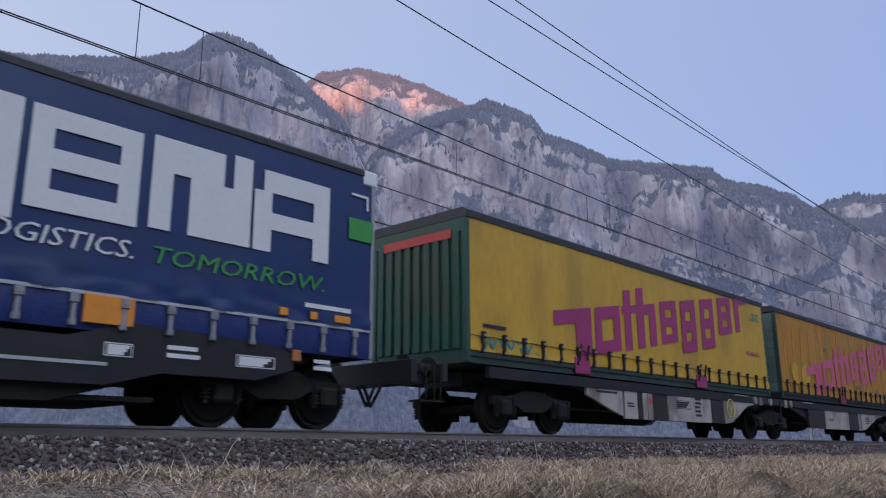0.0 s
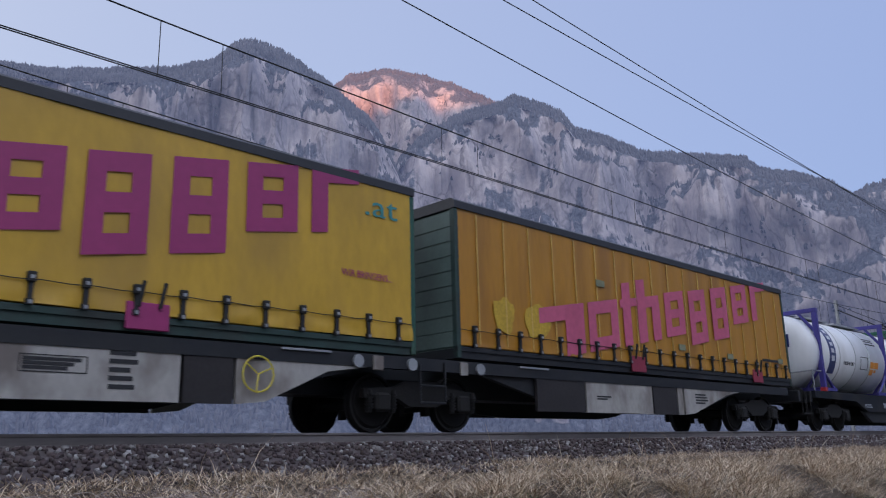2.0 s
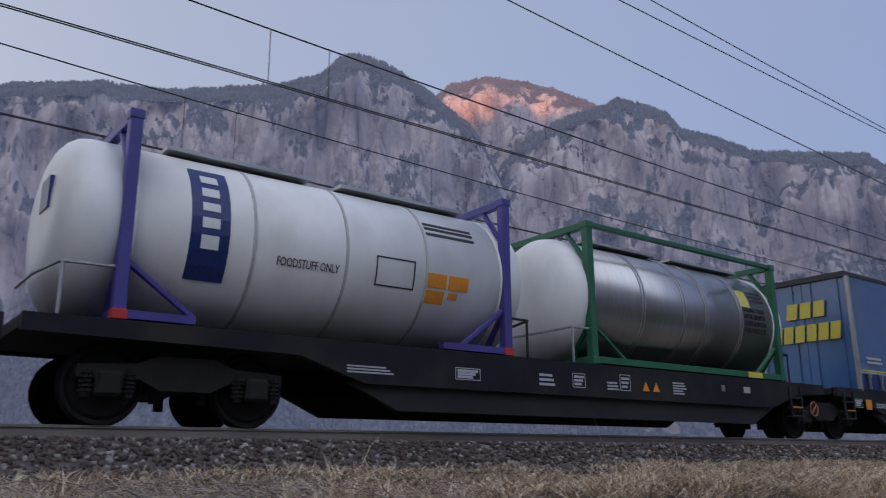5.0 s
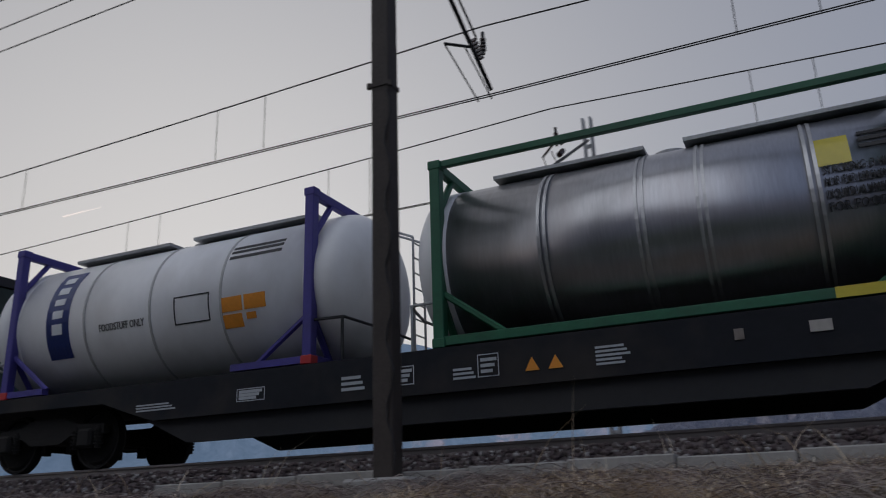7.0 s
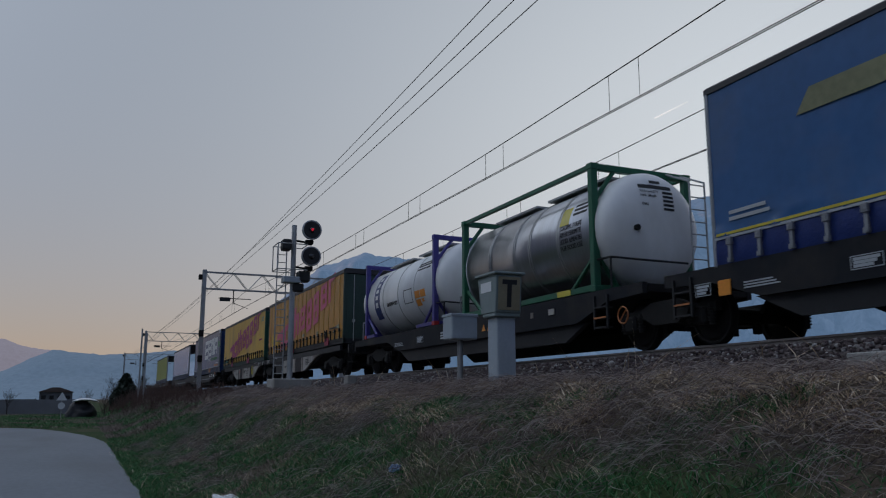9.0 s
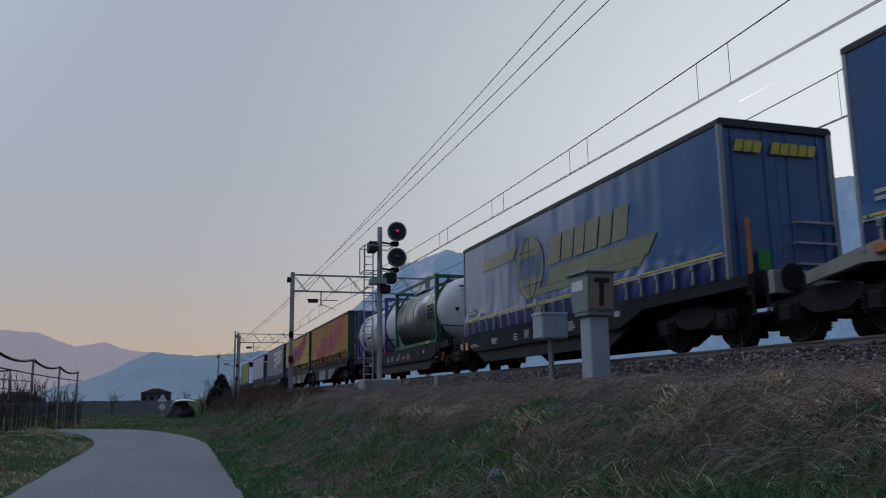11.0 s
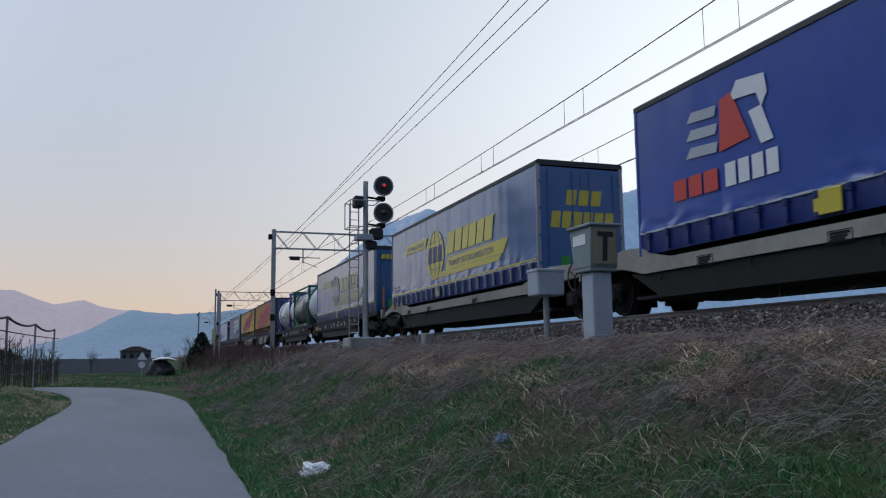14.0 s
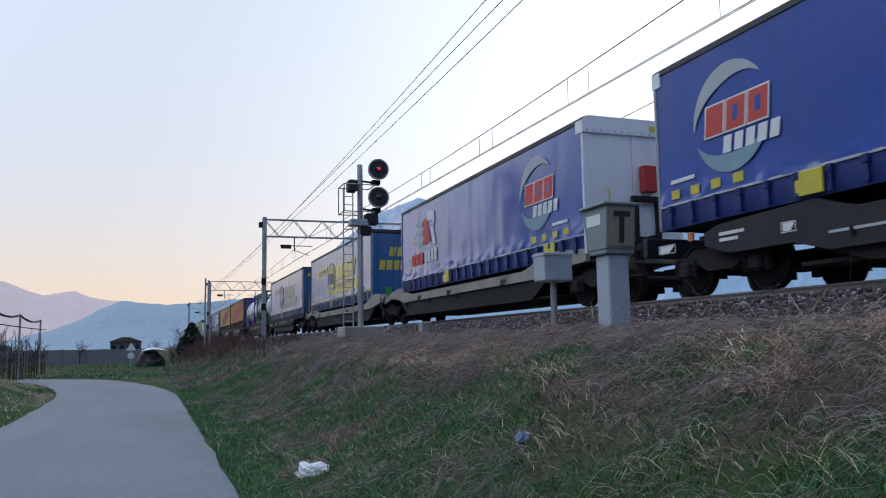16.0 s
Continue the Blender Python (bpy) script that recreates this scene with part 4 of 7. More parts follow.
def junction_box():
    x, y = -18.15, 8.05
    t = thing("junction_box", "small grey junction box on a thin post", "junction box")
    bm = bmesh.new()
    rod(bm, (x, y, -0.8), (x, y, 0.42), 0.065, 10)
    part("post", bm, M["galvanised"], t)
    part("case", boxes((x - 0.25, x + 0.25, y - 0.31, y + 0.31, 0.41, 0.93), bevel=0.025), M["cabinet_blue"], t)
    part("lid", boxes((x - 0.265, x + 0.265, y - 0.325, y + 0.325, 0.90, 0.97), bevel=0.012), M["cabinet_blue"], t)


junction_box()


def crumpled(name, label, at, size, mat, seed):
    bm = bmesh.new()
    bmesh.ops.create_icosphere(bm, subdivisions=4, radius=1)
    for v in bm.verts:
        d = 0.75 + 0.4 * noise.fractal(v.co * 1.6 + Vector((seed, 0, 0)), 0.7, 2.1, 5) + 0.10 * abs(noise.noise(v.co * 5 + Vector((0, seed, 0))))
        v.co = Vector((v.co.x * size[0] * d, v.co.y * size[1] * d, max(0, v.co.z + 0.3) * size[2] * d))
    ob = new(name, mesh_of(name, bm, mat, False))
    ob.matrix_basis = at
    return tagged(ob, label, "litter")


crumpled("plastic_bag", "crumpled white plastic bag lying at the foot of the bank", pose(-13.75, 2.42, land_z(-13.75, 2.42) - 0.03, 0, 8, 30), (0.38, 0.17, 0.16), M["white_plastic"], 3)
crumpled("plastic_scrap", "small pale blue plastic scrap in the grass", pose(-10.6, 3.75, land_z(-10.6, 3.75) + 0.03, 20, 0, 10), (0.11, 0.08, 0.05), M["blue_plastic"], 8)


# ---------------------------------------------------------------- train
def run(t):
    """How far the train stands from its place at 8 s."""
    u = t - 8
    return -(SPEED * u + 0.5 * SPEED_UP * u * u)


RUNNING = []      # (thing, place along the train, height)
WHEELS = []       # (wheelset, place in its wagon)
WR = 0.46


def rolling(ob, x, z=0.0):
    ob.matrix_basis = pose(x + run(0), TRACK_Y, z)
    RUNNING.append((ob, x, z))
    return ob


def wheelset_mesh():
    bm = bmesh.new()
    for s in (-1, 1):
        ring = bmesh.new()
        lathe(ring, [(-0.068, 0.10), (-0.068, 0.36), (-0.02, 0.40), (-0.068, 0.42), (-0.068, WR - 0.004), (0.04, WR), (0.045, WR + 0.028), (0.068, WR + 0.02), (0.068, 0.40), (0.02, 0.36), (0.03, 0.12), (0.09, 0.10), (0.09, 0.0)], 28, "y")
        if s > 0:
            bmesh.ops.scale(ring, verts=ring.verts, vec=(1, -1, 1))
            bmesh.ops.reverse_faces(ring, faces=ring.faces)
        bmesh.ops.translate(ring, verts=ring.verts, vec=(0, s * 0.755, 0))
        tmp = bpy.data.meshes.new("tmp")
        ring.to_mesh(tmp)
        ring.free()
        bm.from_mesh(tmp)
        bpy.data.meshes.remove(tmp)
    rod(bm, (0, -0.98, 0), (0, 0.98, 0), 0.085, 12)
    return mesh_of("wheelset", bm, M["running_gear"], False)


WHEELSET = wheelset_mesh()


def bogie_mesh():
    bm = bmesh.new()
    for s in (-1, 1):
        y0, y1 = sorted((s * 0.92, s * 1.04))
        prism(bm, [(-1.25, 0.52), (-1.25, 0.66), (-0.6, 0.70), (-0.35, 0.80), (0.35, 0.80), (0.6, 0.70), (1.25, 0.66), (1.25, 0.52), (0.55, 0.52), (0.32, 0.40), (-0.32, 0.40), (-0.55, 0.52)], y0, y1)
        for ax in (-0.9, 0.9):
            box(bm, ax - 0.15, ax + 0.15, min(s * 0.95, s * 1.12), max(s * 0.95, s * 1.12), 0.31, 0.60, 0.04)
            for k in (-0.24, 0.24):
                for c in range(5):
                    rod(bm, (ax + k, s * 1.02, 0.36 + c * 0.05), (ax + k, s * 1.02, 0.385 + c * 0.05), 0.075, 10)
                rod(bm, (ax + k, s * 1.02, 0.30), (ax + k, s * 1.02, 0.64), 0.05, 8)
            box(bm, ax - 0.62 * (1 if ax > 0 else -1) - 0.05, ax - 0.62 * (1 if ax > 0 else -1) + 0.05, min(s * 0.70, s * 0.82), max(s * 0.70, s * 0.82), 0.26, 0.60)
    box(bm, -0.22, 0.22, -1.0, 1.0, 0.42, 0.72, 0.03)
    rod(bm, (0, 0, 0.7), (0, 0, 0.9), 0.25, 16)
    return mesh_of("bogie_frame", bm, M["running_gear"])


BOGIE = bogie_mesh()


def bogie(wagon, x):
    b = part("bogie", BOGIE, None, wagon, "dark dusty two axle bogie")
    b.matrix_basis = pose(x, 0, 0)
    for ax in (-0.9, 0.9):
        w = part("wheelset", WHEELSET, None, b)
        w.matrix_basis = pose(ax, 0, WR)
        WHEELS.append((w, ax))


def buffers(wagon, x, d):
    for s in (-1, 1):
        bm = bmesh.new()
        rod(bm, (x, s * 0.875, 1.04), (x + d * 0.32, s * 0.875, 1.04), 0.11, 14)
        rod(bm, (x + d * 0.30, s * 0.875, 1.04), (x + d * 0.60, s * 0.875, 1.04), 0.085, 14)
        rod(bm, (x + d * 0.58, s * 0.875, 1.04), (x + d * 0.62, s * 0.875, 1.04), 0.22, 20)
        part("buffer", bm, M["running_gear"], wagon)
    bm = bmesh.new()
    rod(bm, (x, 0, 1.0), (x + d * 0.5, 0, 0.85), 0.05)
    rod(bm, (x + d * 0.1, 0.3, 0.95), (x + d * 0.35, 0.32, 0.45), 0.03)
    rod(bm, (x + d * 0.35, 0.32, 0.45), (x + d * 0.6, 0.3, 0.85), 0.03)
    part("coupling", bm, M["running_gear"], wagon)
    bm = bmesh.new()
    rod(bm, (x + d * 0.05, -1.2, 1.1), (x + d * 0.05, -1.2, 0.45), 0.014, 6)
    rod(bm, (x + d * 0.05, -1.2, 0.45), (x + d * 0.4, -1.2, 0.45), 0.014, 6)
    rod(bm, (x + d * 0.4, -1.2, 0.45), (x + d * 0.4, -1.2, 1.1), 0.014, 6)
    box(bm, min(x, x + d * 0.42), max(x, x + d * 0.42), -1.25, -1.0, 0.47, 0.50)
    part("step", bm, M["running_gear"], wagon, "shunter's step with a hand rail")


def bars(parent, x, z, w, h, rows, mat, y=-1.256, name="marking"):
    """Unreadable small writing as plain bars."""
    bm = bmesh.new()
    for r in range(rows):
        z0 = z + h * r / rows
        wide = w * (0.75 + 0.25 * ((r * 7 + int(x * 10)) % 4) / 3)
        box(bm, x, x + wide, y - 0.003, y, z0, z0 + h / rows * 0.55)
    return part(name, bm, mat, parent)


def frame_marks(parent, x, z, w, h, mat, y=-1.256):
    """A lined marking panel."""
    bm = bmesh.new()
    t = 0.012
    for r in ((x, x + w, z, z + t), (x, x + w, z + h - t, z + h), (x, x + t, z, z + h), (x + w - t, x + w, z, z + h)):
        box(bm, r[0], r[1], y - 0.003, y, r[2], r[3])
    for k in range(1, 4):
        box(bm, x + 0.04, x + w * (0.6 + 0.1 * k), y - 0.003, y, z + h * k / 4 - 0.02, z + h * k / 4 + 0.02)
    return part("marking", bm, mat, parent)


def sill(parent, profile, mat, name="side_beam"):
    for s in (-1, 1):
        bm = bmesh.new()
        prism(bm, profile, *sorted((s * 1.25, s * 1.14)))
        part(name, bm, mat, parent)


# ---- loads
def curtain_mesh(L, h, mat, fold, deep, z0=0.0):
    """A tarpaulin side with soft vertical folds and a slack lower edge."""
    bm = bmesh.new()
    nx = int(L / 0.12)
    levels = [0, 0.06, 0.12, 0.18, 0.24, 0.31, 0.42] + [0.42 + (h - 0.42) * k / 11 for k in range(1, 12)]
    nz = len(levels) - 1
    rows = []
    for j, z in enumerate(levels):
        row = []
        for i in range(nx + 1):
            x = -L / 2 + L * i / nx
            edge = min(1, 6 * min(i, nx - i) / nx)
            d = deep * (0.5 + 0.5 * math.cos(x * 2 * math.pi / fold)) * edge
            d += 0.012 * noise.noise((x * 1.3, z * 0.9, L + fold)) * edge
            d += 0.02 * noise.noise((x * 2.2, z * 3, 7)) * (1 - j / nz) ** 3
            if z < 0.42:
                d += 0.035 * (1 - z / 0.42) * (0.4 + noise.noise((x * 3.1, z * 6, 3)) + 0.5 * noise.noise((x * 7.0, z * 9, 5)))
            row.append(bm.verts.new((x, -d, z0 + z)))
        rows.append(row)
    back = [[bm.verts.new((v.co.x, 0.03, v.co.z)) for v in (r[0], r[-1])] for r in (rows[0], rows[-1])]
    for a, b in zip(rows, rows[1:]):
        for i in range(nx):
            bm.faces.new((a[i], a[i + 1], b[i + 1], b[i]))
    bm.faces.new((back[0][0], back[1][0], back[1][1], back[0][1]))
    return mesh_of("curtain", bm, mat, True)


STRAP = None


def strap_mesh():
    bm = bmesh.new()
    box(bm, -0.027, 0.027, -0.05, -0.012, -0.17, 0.12)
    box(bm, -0.05, 0.05, -0.075, -0.012, 0.05, 0.17, 0.008)
    box(bm, -0.045, 0.035, -0.06, -0.01, -0.21, -0.14)
    n = len(bm.faces)
    box(bm, -0.02, 0.02, -0.068, -0.05, -0.20, -0.155)
    box(bm, -0.022, 0.022, -0.085, -0.07, 0.085, 0.125)
    bm.faces.ensure_lookup_table()
    for f in bm.faces[n:]:
        f.material_index = 1
    me = mesh_of("buckle_strap", bm, M["rubber"])
    me.materials.append(M["galvanised"])
    return me


STRAP = strap_mesh()
STRAP_ALU = STRAP.copy()
STRAP_ALU.materials.clear()
STRAP_ALU.materials.append(M["alu"])
STRAP_ALU.materials.append(M["alu"])


STRAP_BLUE = STRAP.copy()
STRAP_BLUE.materials.clear()
STRAP_BLUE.materials.append(M["blue_band"])
STRAP_BLUE.materials.append(M["alu"])


def straps(body, xs, z, alu=False, y=-1.25, mesh=None):
    for x in xs:
        s = part("buckle_strap", mesh or (STRAP_ALU if alu else STRAP), None, body)
        s.matrix_basis = pose(x, y, z, 0, 0, 0)


def steps(a, b, gap):
    k = max(1, round((b - a) / gap))
    return [a + (b - a) * (i + 0.5) / k for i in range(k)]


def swap_body(label, x0, x1, z0, z1, curtain, frame_mat, fold, front="ribbed"):
    """A curtain sided swap body: floor frame, curtains, roof, end walls, corner posts, buckles."""
    L, h = x1 - x0, z1 - z0
    ob = thing("swap_body", label, "swap body", "swap bodies")
    rolling(ob, (x0 + x1) / 2, z0)
    part("floor_frame", boxes((-L / 2, L / 2, -1.22, 1.22, 0, 0.17), (-L / 2, L / 2, -1.25, -1.18, 0.12, 0.2)), M["dark_green"] if frame_mat is None else M["black_frame"], ob)
    for s in (-1, 1):
        me = curtain_mesh(L - 0.16, h - 0.33, curtain, fold[0], fold[1])
        c = part("curtain", me, None, ob)
        c.matrix_basis = pose(0, s * (1.249 - fold[1]), 0.22, 0, 0, 0 if s < 0 else 180)
    bm = bmesh.new()
    prism(bm, [(-1.266, h - 0.19), (1.266, h - 0.19), (1.266, h - 0.06), (1.18, h), (-1.18, h), (-1.266, h - 0.06)], -L / 2, L / 2, "x")
    part("roof", bm, M["roof_grey"], ob)
    fm = M["green_steel"] if frame_mat is None else frame_mat
    for sx in (-1, 1):
        for sy in (-1, 1):
            bm = bmesh.new()
            box(bm, *sorted((sx * L / 2, sx * (L / 2 - 0.10))), *sorted((sy * 1.252, sy * 1.13)), 0, h - 0.2, 0.012)
            part("corner_post", bm, fm, ob)
        bm = bmesh.new()
        xa = sx * (L / 2 - 0.03)
        if front == "ribbed" and sx < 0:
            box(bm, xa, xa + 0.02, -1.14, 1.14, 0.15, h - 0.2)
            wall = part("end_wall", bm, fm, ob, "ribbed green steel end wall")
            for k in range(9):
                y = -1.0 + k * 0.25
                part("rib", boxes((xa - 0.05, xa, y - 0.075, y + 0.075, 0.25, h - 0.45), bevel=0.012), fm, wall)
            part("header", boxes((xa - 0.035, xa, -1.2, 1.2, h - 0.45, h - 0.2)), fm, wall)
            bm = boxes((xa - 0.06, xa - 0.04, -0.9, 0.9, h - 0.55, h - 0.38))
            part("sign_board", bm, M["red_print"], ob)
        else:
            if sx < 0:
                box(bm, xa - 0.004, xa + 0.02, -1.14, 1.14, 0.15, h - 0.22)
                wall = part("end_wall", bm, M["board_green"], ob, "boarded grey green end wall")
                for k in range(9):
                    z = 0.2 + k * (h - 0.45) / 9
                    part("board", boxes((xa - 0.022, xa - 0.004, -1.14, 1.14, z, z + (h - 0.45) / 9 - 0.015), bevel=0.005), M["board_green"], wall)
            else:
                box(bm, xa - 0.02, xa + 0.01, -1.14, -0.006, 0.12, h - 0.22, 0.008)
                box(bm, xa - 0.02, xa + 0.01, 0.006, 1.14, 0.12, h - 0.22, 0.008)
                part("end_door", bm, fm, ob)
                bm = bmesh.new()
                for y in (-0.85, -0.3, 0.3, 0.85):
                    rod(bm, (xa + 0.035, y, 0.1), (xa + 0.035, y, h - 0.25), 0.018, 6)
                    box(bm, xa + 0.01, xa + 0.06, y - 0.05, y + 0.05, 0.8, 0.9)
                part("locking_bar", bm, M["galvanised"], ob)
    straps(ob, steps(-L / 2 + 0.1, L / 2 - 0.1, 0.60), 0.40)
    last, bm = None, bmesh.new()
    for k in range(int(L / 0.3) + 1):
        x = -L / 2 + 0.08 + (L - 0.16) * k / int(L / 0.3)
        p = Vector((x, -1.275, 0.49 - 0.014 * (k % 2)))
        if last is not None:
            rod(bm, last, p, 0.007, 5)
        last = p
    part("tension_cable", bm, M["rubber"], ob, "thin dark cable through the buckles")
    return ob


M["dark_green"] = material("dark weathered green steel", (0.022, 0.05, 0.042), 0.55, vary=0.25, scale=2, bump=0.1, stain=(0.03, 0.022, 0.018), stain_amount=0.6)
M["plate_red"] = material("dull red plate", (0.28, 0.03, 0.06), 0.55, vary=0.2, stain=(0.1, 0.03, 0.04), stain_amount=0.5)
M["board_green"] = material("grey green boards", (0.12, 0.17, 0.15), 0.6, vary=0.15, scale=2, bump=0.1, stain=(0.05, 0.06, 0.05), stain_amount=0.5)


def trailer(label, x0, x1, z0, z1, curtain, band, fold=(0.6, 0.012), rear="doors", group="semi trailers"):
    """A curtain sided semi-trailer riding in a pocket wagon: curtains, slack hem with buckles, roof, bulkhead, doors, running gear."""
    L, h = x1 - x0, z1 - z0
    ob = thing("semi_trailer", label, "semi-trailer", group)
    rolling(ob, (x0 + x1) / 2, z0)
    part("chassis", boxes((-L / 2 + 0.1, L / 2 - 0.1, -1.2, 1.2, 0.12, 0.26), (-L / 2 + 1, L / 2 - 0.6, -0.55, -0.4, -0.25, 0.12), (-L / 2 + 1, L / 2 - 0.6, 0.4, 0.55, -0.25, 0.12)), M["running_gear"], ob)
    for s in (-1, 1):
        c = part("curtain", curtain_mesh(L - 0.12, h - 0.62, curtain, *fold), None, ob)
        c.matrix_basis = pose(0, s * 1.24, 0.50, 0, 0, 0 if s < 0 else 180)
        bm = bmesh.new()
        nx = int(L / 0.12)
        prev = None
        for i in range(nx + 1):
            x = -L / 2 + 0.06 + (L - 0.12) * i / nx
            bulge = 0.03 * abs(math.sin(math.pi * x / 0.6))
            col = [bm.verts.new((x, s * (1.225 + b * bulge), z)) for z, b in ((0.06, 0.2), (0.18, 1), (0.34, 1.0), (0.50, 0.3))]
            if prev:
                for a in range(3):
                    bm.faces.new((prev[a], col[a], col[a + 1], prev[a + 1]))
            prev = col
        part("hem", bm, band, ob, "slack dark blue curtain hem", True)
        bm = bmesh.new()
        box(bm, -L / 2 + 0.06, L / 2 - 0.06, *sorted((s * 1.258, s * 1.235)), 0.47, 0.51)
        part("edge_rope", bm, M["grey_print"], ob)
    straps(ob, [x for x in steps(-L / 2 + 0.1, L / 2 - 0.1, 0.6)], 0.30, alu=True, mesh=STRAP_BLUE if curtain is M["blue_epo"] else None)
    bm = bmesh.new()
    prism(bm, [(-1.262, h - 0.14), (1.262, h - 0.14), (1.262, h - 0.05), (1.2, h), (-1.2, h), (-1.262, h - 0.05)], -L / 2, L / 2, "x")
    part("roof", bm, M["roof_grey"], ob)
    for sx in (-1, 1):
        for sy in (-1, 1):
            bm = bmesh.new()
            box(bm, *sorted((sx * L / 2, sx * (L / 2 - 0.07))), *sorted((sy * 1.262, sy * 1.15)), 0.05, h - 0.1, 0.012)
            part("corner_post", bm, M["lorry_white"] if rear == "bulkhead" and sx > 0 else M["alu"] if rear == "doors" else curtain, ob)
    return ob


def end_wall(ob, sx, L, h, mat, bars_mat=None, doors=True):
    x = sx * (L / 2 - 0.02)
    for y0, y1 in ((-1.16, -0.005), (0.005, 1.16)):
        part("end_door" if doors else "bulkhead_panel", boxes((*sorted((x, x - sx * 0.03)), y0, y1, 0.06, h - 0.12), bevel=0.006), mat, ob)
    if doors:
        for y in (-0.95, -0.25, 0.25, 0.95):
            bm = bmesh.new()
            rod(bm, (x + sx * 0.03, y, 0.1), (x + sx * 0.03, y, h - 0.2), 0.014, 6)
            for z in (0.25, 1.0, h - 0.4):
                box(bm, *sorted((x, x + sx * 0.045)), y - 0.03, y + 0.03, z, z + 0.05)
            part("locking_bar", bm, bars_mat or mat, ob)
        for y in (-1.155, 1.155):
            for z in (0.4, 1.1, 1.8, 2.5):
                part("hinge", boxes((*sorted((x, x + sx * 0.03)), y - 0.05, y + 0.004, z, z + 0.07)), mat, ob)
    elif mat is not M["lorry_white"]:
        for k in range(10):
            y = -1.05 + k * 0.233
            part("rib", boxes((*sorted((x, x + sx * 0.02)), y - 0.04, y + 0.04, 0.3, h - 0.35), bevel=0.008), mat, ob)


def end_marks(ob, sx, L, rows, mat):
    """Plain brand shapes on an end wall; rows of (y left to right as seen, width, bottom, top)."""
    x = sx * (L / 2 + 0.012)
    for y, w, b, t in rows:
        y0, y1 = (y, y + w) if sx > 0 else (-y - w, -y)
        bm = bmesh.new()
        prism(bm, [(y0, b), (y1, b), (y1 + sx * 0.06, t), (y0 + sx * 0.06, t)], *sorted((x, x - sx * 0.03)), "x")
        part("logo_shape", bm, mat, ob)


# ---- tank containers
def tank_container(label, x0, x1, z0, z1, shell, ends, steel, overhang, top_rail=False):
    """A tank in a steel frame: barrel, dished ends, bands, end frames with corner castings, walkway, braces."""
    L, h = x1 - x0, z1 - z0
    ob = thing("tank_container", label, "tank container", "tank containers")
    rolling(ob, (x0 + x1) / 2, z0)
    R, zc = 1.18, h * 0.5 - 0.02
    B = L / 2 + overhang[1]
    out = {-1: L / 2 + overhang[0], 1: B}

    def turned(outline, seg=48):
        bm = bmesh.new()
        lathe(bm, outline, seg)
        bmesh.ops.translate(bm, verts=bm.verts, vec=(0, 0, zc))
        return bm
    part("barrel", turned([(-L / 2 + 0.1, 0.3), (-L / 2 + 0.1, R), (L / 2 - 0.1, R), (L / 2 - 0.1, 0.3)]), shell, ob, smooth=False)
    for p in ob.children[-1].data.polygons:
        p.use_smooth = abs(p.normal.x) < 0.5
    for s in (-1, 1):
        prof = [(s * (L / 2 - 0.12), R + 0.004)]
        prof += [(s * (out[s] - 0.42 * (1 - math.sin(radians(a))) - 0.0), (R + 0.004) * math.cos(radians(a)) ** 0.55 if a < 90 else 0.0) for a in (0, 15, 30, 45, 58, 70, 80, 86, 90)]
        part("dished_end", turned(prof), ends, ob, "", True)
    for x in ((-1.55, -1.47, -0.32, -0.24, 0.40, 0.48, 1.60, 1.68) if top_rail else (-1.36, 0.03, 1.41)):
        part("band", turned([(x - 0.02, R), (x - 0.02, R + 0.012), (x + 0.02, R + 0.012), (x + 0.02, R)]), M["band"] if shell == M["steel_tank"] else M["white_seam"], ob)
    for s in (-1, 1):
        x = s * L / 2
        fr = bmesh.new()
        for y in (-1.15, 1.15):
            box(fr, x - 0.075, x + 0.075, y - 0.075, y + 0.075, 0, h, 0.012)
        box(fr, x - 0.06, x + 0.06, -1.15, 1.15, h - 0.13, h, 0.01)
        box(fr, x - 0.06, x + 0.06, -1.15, 1.15, 0, 0.14, 0.01)
        for y in (-1, 1):
            rod(fr, (x, y * 1.1, h * 0.72), (x, y * 0.62, h - 0.08), 0.05, 6)
            rod(fr, (x, y * 1.1, h * 0.28), (x, y * 0.62, 0.1), 0.05, 6)
            rod(fr, (x, y * 1.12, 0.75), (x - s * 0.9, y * 1.12, 0.1), 0.045, 6)
        part("end_frame", fr, steel, ob)
        for y in (-1.15, 1.15):
            for z in (0, h - 0.12):
                c = bmesh.new()
                box(c, x - 0.09, x + 0.09, y - 0.085, y + 0.085, z - 0.002, z + 0.122, 0.01)
                part("corner_casting", c, M["red_box"] if steel == M["purple_frame"] and z == 0 else steel, ob)
        rl = bmesh.new()
        E = max(out[s], L / 2 + 0.55)
        rod(rl, (x + s * 0.02, -1.15, 0.62), (E * s - s * 0.1, -1.1, 0.62), 0.022, 6)
        rod(rl, (E * s - s * 0.1, -1.1, 0.62), (E * s + s * 0.05, -0.4, 0.58), 0.022, 6)
        rod(rl, (E * s - s * 0.12, -1.1, 0.62), (E * s - s * 0.12, -1.1, 0.02), 0.022, 6)
        rod(rl, (E * s + s * 0.05, -0.4, 0.58), (E * s + s * 0.05, 0.6, 0.58), 0.022, 6)
        part("hand_rail", rl, M["galvanised"] if s < 0 else M["rubber"], ob)
